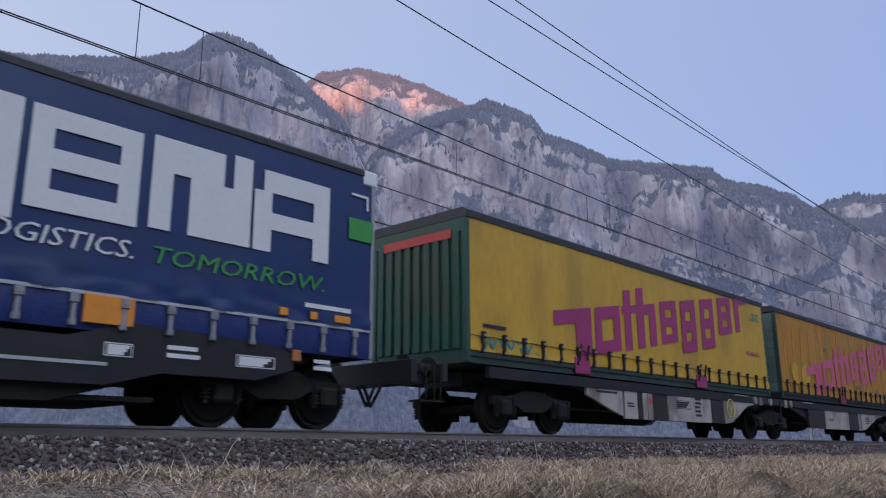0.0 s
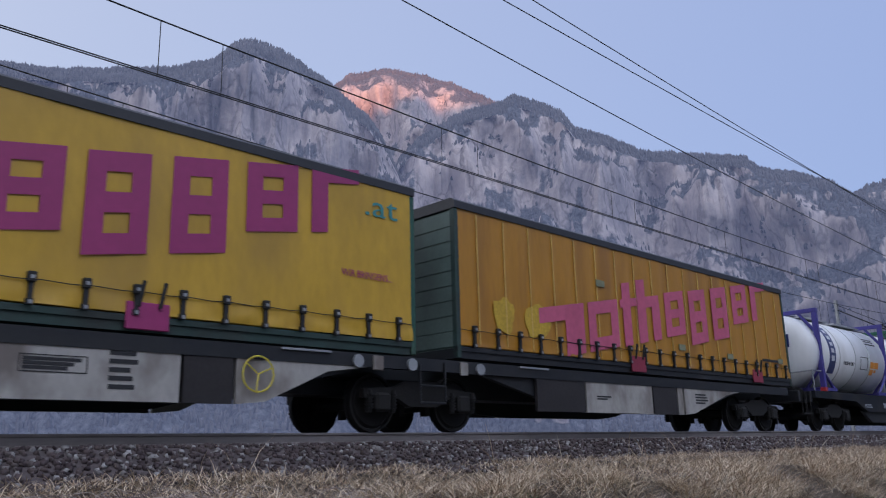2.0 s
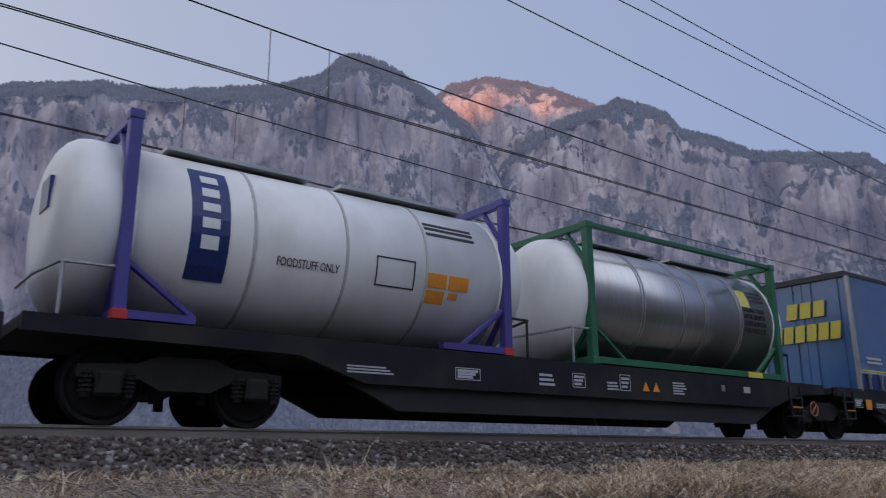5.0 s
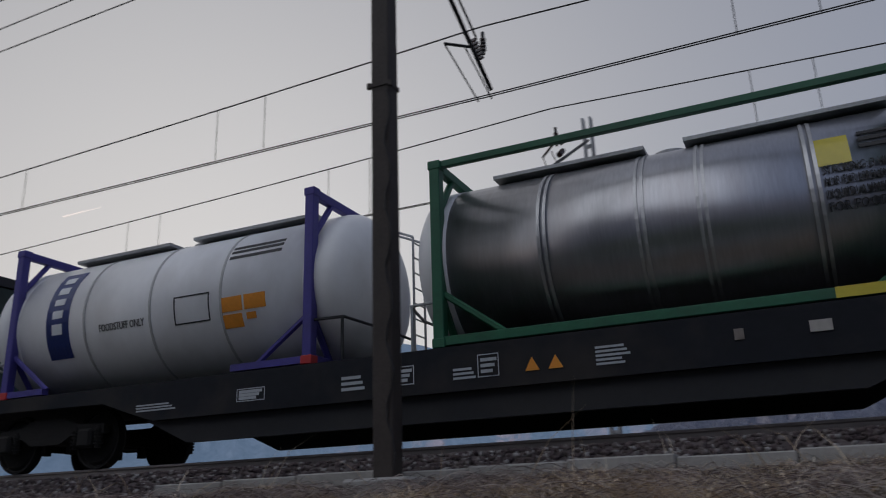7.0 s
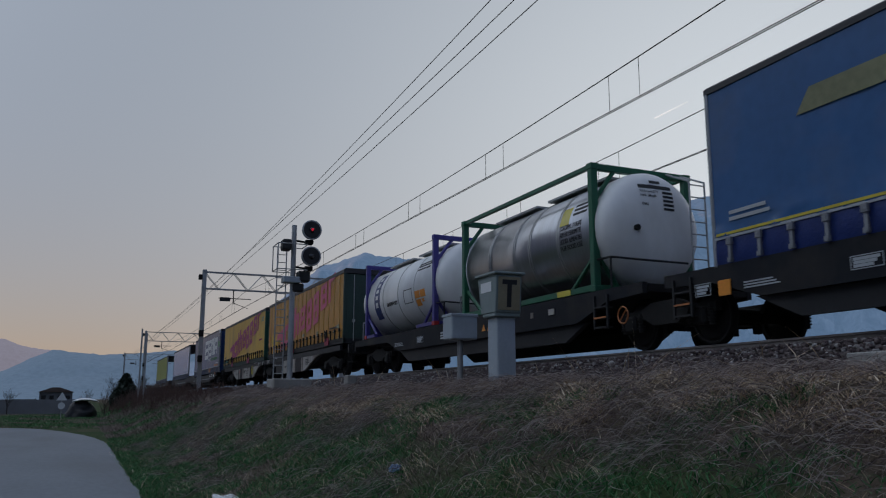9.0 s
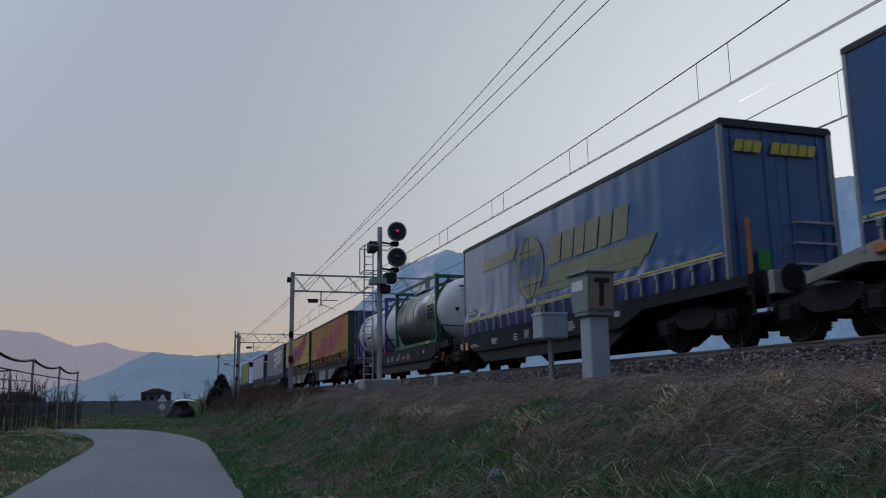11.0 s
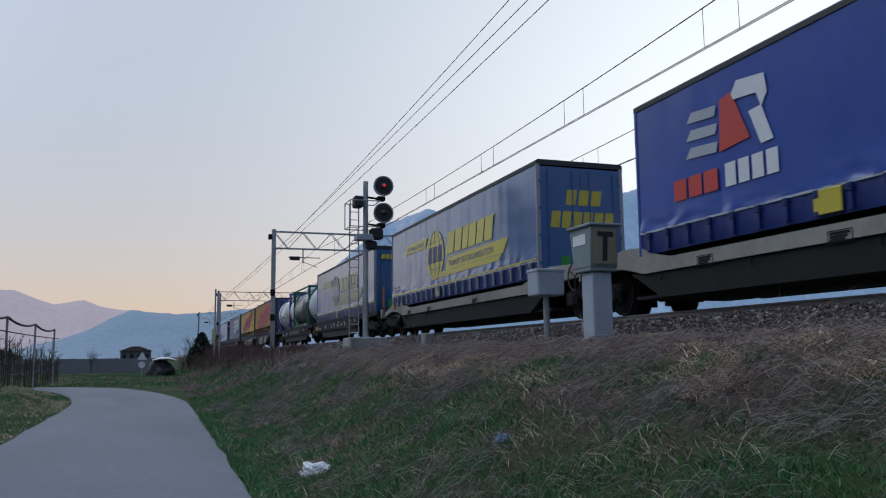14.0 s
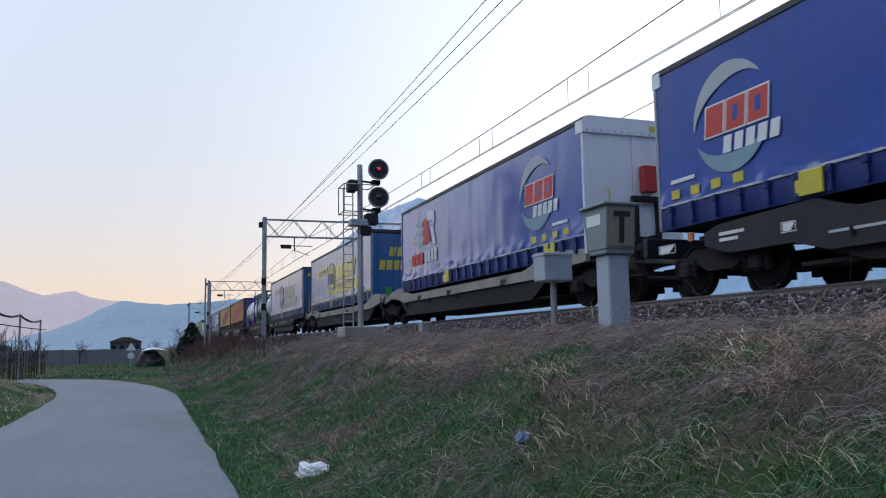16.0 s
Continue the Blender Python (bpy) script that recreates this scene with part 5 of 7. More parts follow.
    for y in (-1.15, 1.15):
        if top_rail:
            part("side_rail", boxes((-L / 2, L / 2, y - 0.06, y + 0.06, 0.02, 0.14), bevel=0.008), steel, ob)
            part("top_rail", boxes((-L / 2, L / 2, y - 0.045, y + 0.045, h - 0.10, h - 0.005), bevel=0.008), steel, ob)
        else:
            part("side_rail", boxes((-L / 2, -L / 2 + 0.9, y - 0.06, y + 0.06, 0.02, 0.12)), steel, ob)
            part("side_rail", boxes((L / 2 - 1.3, L / 2, y - 0.06, y + 0.06, 0.02, 0.12)), steel, ob)
    for a, b in ((-L / 2 + 0.6, -0.25), (0.25, L / 2 - 0.35)):
        part("walkway", boxes((a, b, -0.55, -0.15, zc + R - 0.03, zc + R + 0.022)), M["galvanised"], ob)
    man = bmesh.new()
    rod(man, (0.0, 0.15, zc + R - 0.05), (0.0, 0.15, zc + R + 0.10), 0.26, 18)
    part("manhole", man, M["galvanised"], ob)
    ld = bmesh.new()
    xe = L / 2 + 0.74
    for y in (0.62, 1.0):
        rod(ld, (xe, y, 0.3), (xe, y, h - 0.35), 0.02, 6)
        rod(ld, (xe, y, h - 0.35), (L / 2, y, h - 0.02), 0.02, 6)
    for k in range(8):
        rod(ld, (xe, 0.62, 0.4 + k * 0.25), (xe, 1.0, 0.4 + k * 0.25), 0.014, 6)
    part("ladder", ld, M["galvanised"], ob)
    return ob, L, h, R, zc, out


M["white_seam"] = material("weld seam", (0.45, 0.45, 0.44), 0.4)


def curved_patch(parent, x0, x1, a0, a1, R, zc, mat, name="sign", lift=0.006, label=""):
    """A thin plate on the barrel between two angles above the horizontal on the near side."""
    bm = bmesh.new()
    cols = []
    for i in range(9):
        a = radians(a0 + (a1 - a0) * i / 8)
        cols.append([bm.verts.new((x, -math.cos(a) * r, zc + math.sin(a) * r)) for r in (R + lift, R) for x in (x0, x1)])
    for a, b in zip(cols, cols[1:]):
        bm.faces.new((a[0], a[1], b[1], b[0]))
        bm.faces.new((a[0], b[0], b[2], a[2]))
        bm.faces.new((a[1], a[3], b[3], b[1]))
    bm.faces.new((cols[0][0], cols[0][2], cols[0][3], cols[0][1]))
    bm.faces.new((cols[-1][0], cols[-1][1], cols[-1][3], cols[-1][2]))
    return part(name, bm, mat, parent, label)


def barrel_writing(parent, text, x, a, size, R, zc, mat, width=None):
    """Writing that follows the barrel, its foot at angle a."""
    me = lettering(text, size)
    me.materials.clear()
    me.materials.append(mat)
    have = max(v.co.x for v in me.vertices)
    k = width / have if width else 1
    for v in me.vertices:
        ang = radians(a) + v.co.z / R
        r = R + 0.009 + (0.002 if v.co.y < 0 else -0.004)
        v.co = Vector((x + v.co.x * k, -math.cos(ang) * r, zc + math.sin(ang) * r))
    return part("lettering", me, mat, parent)


# ---- wagons
def pocket_wagon(label, x0, x1, bogies, mat, style, group="pocket wagons"):
    """An articulated pocket wagon: deep side beams between the bogies, end platforms, buffers."""
    w = thing("pocket_wagon", label, "wagon", group)
    c = (x0 + x1) / 2
    rolling(w, c)
    L = x1 - x0
    for b in bogies:
        bogie(w, b - c)
    for b0, b1 in zip(bogies, bogies[1:]):
        a, e = b0 - c, b1 - c
        lo, hi = a + 1.75, e - 1.75
        if style == "curved":
            prof = [(a - 0.2, 1.0), (a + 1.0, 1.22), (a + 1.7, 1.30), (a + 2.3, 1.28), (a + 2.8, 1.10), (a + 3.3, 1.00), (e - 3.3, 1.00), (e - 2.8, 1.10), (e - 2.2, 1.28), (e - 1.6, 1.32), (e - 0.6, 1.26), (e - 0.1, 1.22),
                    (e - 0.1, 0.95), (e - 0.9, 0.92), (e - 1.7, 0.82), (e - 2.4, 0.75), (a + 2.4, 0.75), (a + 1.7, 0.90), (a + 0.9, 0.98), (a - 0.2, 0.82)]
            sill(w, prof, mat)
            for s in (-1, 1):
                bm = bmesh.new()
                prism(bm, [(a + 1.9, 0.78), (e - 1.9, 0.78), (e - 2.9, 0.26), (a + 2.9, 0.26)], *sorted((s * 1.20, s * 1.10)))
                part("lower_beam", bm, M["running_gear"], w)
        else:
            prof = [(a - 0.1, 1.02), (a + 0.3, 1.12), (a + 2.4, 1.20), (a + 2.8, 1.06), (a + 3.1, 0.98), (e - 3.1, 0.98), (e - 2.8, 1.06), (e - 2.4, 1.20), (e - 0.3, 1.12), (e + 0.1, 1.02),
                    (e + 0.1, 0.80), (e - 0.5, 0.62), (e - 1.9, 0.62), (e - 2.6, 0.44), (a + 2.6, 0.44), (a + 1.9, 0.62), (a + 0.5, 0.62), (a - 0.1, 0.80)]
            sill(w, prof, mat)
            for s in (-1, 1):
                bm = bmesh.new()
                box(bm, a + 2.6, e - 2.6, *sorted((s * 1.262, s * 1.22)), 0.66, 0.70)
                part("rubbing_strip", bm, M["grey_print"], w, "pale worn strip")
                bm = bmesh.new()
                prism(bm, [(a + 2.2, 0.5), (e - 2.2, 0.5), (e - 3.2, 0.24), (a + 3.2, 0.24)], *sorted((s * 1.16, s * 1.05)))
                part("lower_beam", bm, M["running_gear"], w)
        part("floor", boxes((a + 1.9, e - 1.9, -1.1, 1.1, 0.27, 0.33)), M["running_gear"], w)
        part("platform", boxes((a - 0.4, a + 1.9, -1.12, 1.12, 0.92, 1.0)), M["running_gear"], w)
        part("platform", boxes((e - 1.9, e + 0.39, -1.12, 1.12, 0.915, 0.995)), M["running_gear"], w)
        for k in range(3):
            bm = bmesh.new()
            rod(bm, (a + 3.0 + k * 2.5, -1.27, 0.58), (a + 3.0 + k * 2.5, -1.27, 0.70), 0.03, 6)
            part("lashing_eye", bm, M["running_gear"], w)
    for x, d in ((x0 - c, -1), (x1 - c, 1)):
        part("headstock", boxes((*sorted((x, x - d * 0.14)), -1.2, 1.2, 0.78, 1.16), bevel=0.01), mat, w)
        buffers(w, x, d)
    return w


PANELS = [(-47.9, -46.5, "l"), (-46.4, -45.85, "m"), (-45.8, -45.62, "d"), (-45.6, -45.4, "m"), (-45.36, -45.15, "m"), (-45.13, -44.45, "d"), (-44.43, -42.1, "m"), (-42.05, -41.35, "d"), (-41.3, -39.8, "r"),
          (-35.0, -33.5, "d"), (-33.45, -31.0, "m"), (-30.95, -29.95, "d"), (-29.9, -29.68, "m"), (-29.6, -27.5, "r")]
M["bay"] = material("dark rusty brown bay", (0.026, 0.022, 0.023), 0.75, vary=0.3, scale=2, bump=0.1, stain=(0.02, 0.018, 0.018), stain_amount=0.6)


def container_wagon(label, x0, x1, bogies, deck=1.16):
    """An articulated container wagon with fish-bellied pale panels between dark bays."""
    w = thing("container_wagon", label, "wagon")
    c = (x0 + x1) / 2
    rolling(w, c)
    for b in bogies:
        bogie(w, b - c)
    for b0, b1 in zip(bogies, bogies[1:]):
        a, e = b0 - c, b1 - c
        sill(w, [(a - 1.6, deck), (e + 1.6 if b1 == bogies[-1] else e - 0.1, deck), (e + 1.6 if b1 == bogies[-1] else e - 0.1, deck - 0.2), (a - 1.6, deck - 0.2)], M["black_frame"], "top_beam")
        m = (a + e) / 2
        for s in (-1, 1):
            bm = bmesh.new()
            prism(bm, [(a + 1.3, deck - 0.2), (e - 1.3, deck - 0.2), (e - 2.4, deck - 0.45), (e - 3.6, 0.42), (e - 4.4, 0.36), (a + 4.4, 0.36), (a + 3.6, 0.42), (a + 2.4, deck - 0.45)], *sorted((s * 1.16, s * 1.06)))
            part("belly_beam", bm, M["black_frame"], w)
            for p0, p1, kind in ([(o - c, q - c, k) for o, q, k in PANELS if b0 < o < b1]):
                bm = bmesh.new()
                if kind == "l":
                    prism(bm, [(p0, deck - 0.06), (p1, deck - 0.06), (p1, 0.42), (p1 - 0.25, 0.47), (p0, deck - 0.36)], *sorted((s * 1.235, s * 1.17)))
                elif kind == "r":
                    prism(bm, [(p0, deck - 0.06), (p1 + 0.9, deck - 0.06), (p1 + 0.9, deck - 0.18), (p1, deck - 0.30), (p0 + 0.45, 0.40), (p0, 0.36)], *sorted((s * 1.235, s * 1.17)))
                else:
                    prism(bm, [(p0, deck - 0.06), (p1, deck - 0.06), (p1, 0.36), (p0, 0.36)], *sorted((s * 1.235, s * 1.17)))
                part("side_panel", bm, M["bay"] if kind == "d" else M["grey_panel"], w, "dark rusty brown bay" if kind == "d" else "weathered light grey panel")
        if b1 == bogies[-1]:
            continue
        wheel = bmesh.new()
        k = 20
        for i in range(k):
            q0, q1 = 2 * math.pi * i / k, 2 * math.pi * (i + 1) / k
            rod(wheel, (-41.0 - c + 0.24 * math.cos(q0), -1.29, 0.76 + 0.24 * math.sin(q0)), (-41.0 - c + 0.24 * math.cos(q1), -1.29, 0.76 + 0.24 * math.sin(q1)), 0.014, 5)
        for q in (0.4, 2.5, 4.6):
            rod(wheel, (-41.0 - c, -1.29, 0.76), (-41.0 - c + 0.24 * math.cos(q), -1.29, 0.76 + 0.24 * math.sin(q)), 0.012, 5)
        part("brake_wheel", wheel, M["yellow_print"], w, "yellow rimmed hand brake wheel")
    for b in bogies[1:-1]:
        for u, w2 in ((-1.15, 0.10), (0.75, 0.09)):
            part("marking_plate", boxes((b - c + u - w2, b - c + u + w2, -1.275, -1.24, deck - 0.24, deck - 0.02), bevel=0.006), M["grey_panel"], w, "pale worn plate")
        for u in (-1.55, -0.45, 1.15):
            bm = bmesh.new()
            rod(bm, (b - c + u, -1.24, deck - 0.12), (b - c + u, -1.29, deck - 0.12), 0.10, 14)
            part("spigot_cap", bm, M["galvanised"], w, "round grey cap")
        bm = bmesh.new()
        for p, q in (((-0.28, deck - 0.1), (-0.28, 0.45)), ((0.28, deck - 0.05), (0.28, 0.45)), ((-0.28, 0.45), (0.28, 0.45)), ((-0.28, 0.72), (0.28, 0.72))):
            rod(bm, (b - c + p[0], -1.27, p[1]), (b - c + q[0], -1.27, q[1]), 0.018, 6)
        part("step", bm, M["black_frame"], w)
        for u in (-2.9, 2.2):
            part("lever_bar", boxes((b - c + u, b - c + u + 0.85, -1.285, -1.25, deck - 0.035, deck - 0.005)), M["galvanised"], w, "pale bent lever")
    for b in bogies:
        part("bolster", boxes((b - c - 1.5, b - c + 1.5, -0.5, 0.5, 0.85, deck - 0.02), bevel=0.02), M["black_frame"], w)
    part("centre_sill", boxes((bogies[0] - c, bogies[-1] - c, -0.3, 0.3, 0.6, deck - 0.05)), M["black_frame"], w)
    for x, d in ((x0 - c, -1), (x1 - c, 1)):
        part("headstock", boxes((*sorted((x, x - d * 0.14)), -1.2, 1.2, 0.82, 1.14), bevel=0.01), M["black_frame"], w)
        buffers(w, x, d)
    return w


def tank_wagon(label, x0, x1, bogies):
    w = thing("carrier_wagon", label, "wagon")
    c = (x0 + x1) / 2
    rolling(w, c)
    for b in bogies:
        bogie(w, b - c)
    for b0, b1 in zip(bogies, bogies[1:]):
        a, e = b0 - c, b1 - c
        aa, ee = (a - 1.9 if b0 == bogies[0] else a + 0.3), (e + 1.9 if b1 == bogies[-1] else e - 0.3)
        sill(w, [(aa, 1.16), (ee, 1.16), (ee, 0.96), (e - 1.4, 0.92), (e - 2.4, 0.60), (a + 2.4, 0.60), (a + 1.4, 0.92), (aa, 0.96)], M["slate_frame"])
        for s in (-1, 1):
            bm = bmesh.new()
            prism(bm, [(a + 2.2, 0.62), (e - 2.2, 0.62), (e - 3.0, 0.26), (a + 3.0, 0.26)], *sorted((s * 1.14, s * 1.04)))
            part("lower_beam", bm, M["black_frame"], w)
        part("floor", boxes((aa, ee, -1.12, 1.12, 1.0, 1.14)), M["running_gear"], w)
        for k, (u, ww, hh) in enumerate(((2.1, 0.75, 0.12), (3.95, 0.48, 0.18), (5.66, 0.35, 0.22), (6.42, 0.31, 0.24), (7.27, 0.30, 0.16), (7.6, 0.28, 0.28), (9.07, 0.40, 0.24))):
            if u < e - a - 3:
                (frame_marks if k in (1, 3, 5) else lambda p, x, z, ww, hh, m: bars(p, x, z, ww, hh, 3 if hh < 0.23 else 5, m))(w, a + u, 0.74, ww, hh, M["grey_print"])
        for u in (8.3, 8.59):
            bm = bmesh.new()
            prism(bm, [(a + u - 0.09, 0.76), (a + u + 0.09, 0.76), (a + u, 0.92)], -1.262, -1.25)
            part("warning_triangle", bm, M["orange_sign"], w, "orange warning triangle")
        for u, ww in ((11.35, 0.22), (10.6, 0.10)):
            part("marking_plate", boxes((a + u, a + u + ww, -1.266, -1.25, 0.86, 0.98)), M["grey_panel"], w, "pale worn plate")
    for b in bogies[1:-1]:
        for u in (-1.75, 0.55):
            bm = bmesh.new()
            x = b - c + u
            for dx in (0.0, 0.42):
                box(bm, x + dx - 0.02, x + dx + 0.02, -1.29, -1.25, 0.42, 1.06)
            for z in (0.44, 0.62, 0.82):
                box(bm, x, x + 0.42, -1.30, -1.15, z, z + 0.03)
            part("step", bm, M["black_frame"], w, "black step ladder")
            part("step_edge", boxes((x + 0.02, x + 0.40, -1.306, -1.30, 0.62, 0.65)), M["orange_steel"], w, "orange step edge")
        bm = bmesh.new()
        for i in range(20):
            q0, q1 = 2 * math.pi * i / 20, 2 * math.pi * (i + 1) / 20
            rod(bm, (b - c - 0.85 + 0.15 * math.cos(q0), -1.28, 0.62 + 0.15 * math.sin(q0)), (b - c - 0.85 + 0.15 * math.cos(q1), -1.28, 0.62 + 0.15 * math.sin(q1)), 0.014, 5)
        rod(bm, (b - c - 0.95, -1.28, 0.52), (b - c - 0.75, -1.28, 0.72), 0.012, 5)
        part("brake_wheel", bm, M["orange_steel"], w, "yellow rimmed hand brake wheel")
    for x, d in ((x0 - c, -1), (x1 - c, 1)):
        part("headstock", boxes((*sorted((x, x - d * 0.14)), -1.2, 1.2, 0.82, 1.14), bevel=0.01), M["slate_frame"], w)
        buffers(w, x, d)
    return w


# ---------------------------------------------------------------- the consist, front to rear
pocket_wagon("black articulated pocket wagon with white lettering blocks", -88.0, -52.9, (-86.2, -71.4, -55.55), M["black_frame"], "angular")
container_wagon("articulated container wagon with weathered grey side panels", -52.3, -22.9, (-49.5, -37.72, -25.45))
tank_wagon("slate grey articulated carrier wagon with white markings", -22.2, 10.6, (-20.0, -5.2, 8.7))
pocket_wagon("dusty beige articulated pocket wagon", 11.0, 46.2, (12.1, 28.9, 44.9), M["beige_frame"], "curved")
pocket_wagon("black articulated pocket wagon with white lettering blocks", 46.9, 82.0, (48.9, 64.5, 80.2), M["black_frame"], "angular")
pocket_wagon("black articulated pocket wagon with white lettering blocks", -123.6, -88.6, (-121.8, -106.0, -90.4), M["black_frame"], "angular")

navy = trailer("navy blue curtain trailer with large pale logo shapes and green slogan", -67.55, -53.95, 1.0, 4.14, M["blue_navy"], M["blue_band"], (0.6, 0.006))
end_wall(navy, 1, 13.6, 3.14, M["blue_navy"])
end_wall(navy, -1, 13.6, 3.14, M["blue_navy"], doors=False)
y1 = swap_body("yellow curtain swap body with magenta logo shapes and green ends", -51.7, -38.06, 1.20, 4.06, M["yellow"], None, (3.3, 0.004))
y2 = swap_body("weathered ochre curtain swap body with faded pink logo shapes", -37.1, -23.50, 1.22, 4.07, M["ochre"], M["dark_green"], (0.72, 0.014), front="boards")
white = tank_container("white tank container in a violet blue frame", -20.9, -14.93, 1.17, 3.76, M["white_tank"], M["white_tank"], M["purple_frame"], (0.75, 0.62))
steel = tank_container("stainless steel tank container in a green frame with white ends", -12.93, -7.05, 1.17, 3.74, M["steel_tank"], M["white_tank"], M["green_frame"], (0.50, 0.56), True)
lkw1 = trailer("blue curtain trailer with yellow end lettering shapes and dull print", -3.7, 10.1, 1.08, 4.08, M["blue_lkw"], M["blue_band"], (0.62, 0.004))
lkw2 = trailer("blue curtain trailer with yellow globe logo and slogan", 13.0, 26.66, 1.05, 4.16, M["blue_lkw"], M["blue_band"], (0.62, 0.004))
for t_ in (lkw1, lkw2):
    end_wall(t_, -1, 13.7, 3.05, M["blue_lkw"])
    end_wall(t_, 1, 13.7, 3.05, M["blue_lkw"])
epo = trailer("royal blue curtain trailer with white and red logo shapes", 31.2, 44.85, 1.05, 4.16, M["blue_epo"], M["blue_band"], (0.6, 0.0025), rear="bulkhead")
end_wall(epo, 1, 13.65, 3.1, M["lorry_white"], doors=False)
end_wall(epo, -1, 13.65, 3.1, M["blue_epo"])
epo2 = trailer("royal blue curtain trailer with round logo and yellow reflector plates", 47.55, 61.2, 1.15, 4.25, M["blue_epo"], M["blue_band"], (0.6, 0.0025))
end_wall(epo2, -1, 13.65, 3.1, M["blue_epo"])
end_wall(epo2, 1, 13.65, 3.1, M["lorry_white"], doors=False)
ahead = trailer("dull blue curtain trailer far ahead in the train", -85.6, -72.0, 1.0, 4.1, M["blue_lkw"], M["blue_band"], (0.62, 0.008))
ahead2 = trailer("yellow green curtain trailer at the head of the train", -106.5, -92.9, 1.0, 4.1, M["lime"], M["blue_band"], (0.62, 0.008))
M["seam"] = material("faded seam", (0.62, 0.40, 0.11), 0.5, vary=0.2)


# ---------------------------------------------------------------- marks on the loads
def slant_word(parent, letters, slope, mat, y=-1.262):
    """A brand mark as plain block shapes on a rising base line: rows of (left, right, bottom, top, slots)."""
    x0 = letters[0][0]
    for a, b, lo, hi, slots in letters:
        bm = bmesh.new()

        def quad(p, q, u, v):
            if q - p > 0.01 and v - u > 0.01:
                prism(bm, [(p, u + slope * (p - x0)), (q, u + slope * (q - x0)), (q, v + slope * (q - x0)), (p, v + slope * (p - x0))], y - 0.003, y)
        w = b - a
        k = min(0.27, w * 0.30)
        if slots == 0:
            quad(a, b, lo, hi)
        else:
            quad(a, a + k, lo, hi)
            quad(b - k, b, lo, hi)
            n = slots + 1
            t = (hi - lo) * (0.26 if slots == 1 else 0.2)
            for i in range(n):
                z = lo + (hi - lo - t) * i / slots
                quad(a + k, b - k, z, z + t)
        part("logo_shape", bm, mat, parent)


def word_on(parent, c, z0, base, slope, mat, cells):
    rows = [(x0 - c, x1 - c, base + lo - z0, base + hi - z0, s) for x0, x1, lo, hi, s in cells]
    slant_word(parent, rows, slope, mat)


cells1 = [(-49.05, -47.95, 0.72, 1.02, 0), (-48.25, -47.65, 0.0, 1.02, 0), (-47.5, -46.45, 0.0, 1.02, 1), (-46.35, -45.7, 0.82, 1.0, 0), (-46.25, -45.95, -0.03, 1.36, 0), (-45.68, -45.35, -0.02, 1.4, 0), (-45.35, -44.8, 0.75, 1.0, 0), (-45.1, -44.78, -0.02, 0.8, 0),
          (-44.55, -43.7, 0.0, 1.04, 2), (-43.45, -42.65, -0.30, 1.02, 2), (-42.35, -41.55, -0.30, 1.02, 2), (-41.25, -40.4, 0.0, 1.02, 2), (-40.15, -39.85, 0.0, 1.02, 0), (-39.85, -39.25, 0.78, 1.02, 0)]
word_on(y1, -44.88, 1.20, 1.415, 0.166, M["magenta"], cells1)
cells2 = [(-32.05 + (x0 + 46.35) * 1.04, -32.05 + (x1 + 46.35) * 1.04, lo, hi, s) for x0, x1, lo, hi, s in cells1]
word_on(y2, -30.30, 1.22, 1.28, 0.175, M["pink"], cells2)
write(".at", 5.72, 2.16, -1.2625, 0.52, M["teal_print"], y1, 0.72)
write("www.", -6.5, 0.28, -1.2625, 0.44, M["teal_print"], y1, 1.75)
write("WIR BRINGENS...", 5.3, 1.12, -1.2625, 0.16, M["magenta"], y1, 1.0)
bars(y1, -6.4, 0.66, 0.9, 0.12, 1, M["dark_print"], -1.262)
bars(y2, 5.0, 0.62, 1.1, 0.12, 1, M["dark_print"], -1.27)
# patches of wear, tail boards and tape
for ob_, xs_ in ((y1, (-3.2, 2.3)), (y2, (-1.2, 4.6))):
    for x_ in xs_:
        bm = boxes((x_ - 0.28, x_ + 0.28, -1.285, -1.25, 0.02, 0.36), bevel=0.01)
        part("lock_plate", bm, M["magenta"] if ob_ is y1 else M["plate_red"], ob_, "dull red lock plate")
        for d_ in (-0.14, 0.14):
            bm = bmesh.new()
            rod(bm, (x_ + d_, -1.30, 0.30), (x_ + d_ + 0.05, -1.33, 0.62), 0.025, 6)
            part("lever", bm, M["rubber"], ob_)
for x_, z_ in ((-2.6, 1.75), (0.6, 0.62), (3.0, 0.55), (6.0, 0.6)):
    part("tape", boxes((x_, x_ + 0.30, -1.275, -1.262, z_, z_ + 0.14)), M["faint_print"], y2, "strip of pale repair tape")

M["worn_yellow"] = material("scuffed yellow patch", (0.55, 0.35, 0.03), 0.55, vary=0.3, scale=2.5)
for k_, (x_, z_, r_) in enumerate(((-5.57, 0.87, 0.30), (-4.65, 0.81, 0.36))):
    bm = bmesh.new()
    ring_ = [radians(18 * i) for i in range(20)]
    prism(bm, [(x_ + r_ * (1 + 0.45 * noise.noise((math.cos(q) * 1.6, math.sin(q) * 1.6, k_ + 3))) * math.cos(q), z_ + r_ * (1 + 0.45 * noise.noise((math.cos(q) * 1.6, math.sin(q) * 1.6, k_ + 3))) * math.sin(q)) for q in ring_], -1.2615, -1.2595)
    part("worn_patch", bm, M["worn_yellow"], y2, "rubbed yellow patch")
for x_ in steps(-6.6, 6.6, 0.72):
    part("seam", boxes((x_ - 0.012, x_ + 0.012, -1.262, -1.244, 0.25, 2.62)), M["seam"], y2, "pale vertical seam")
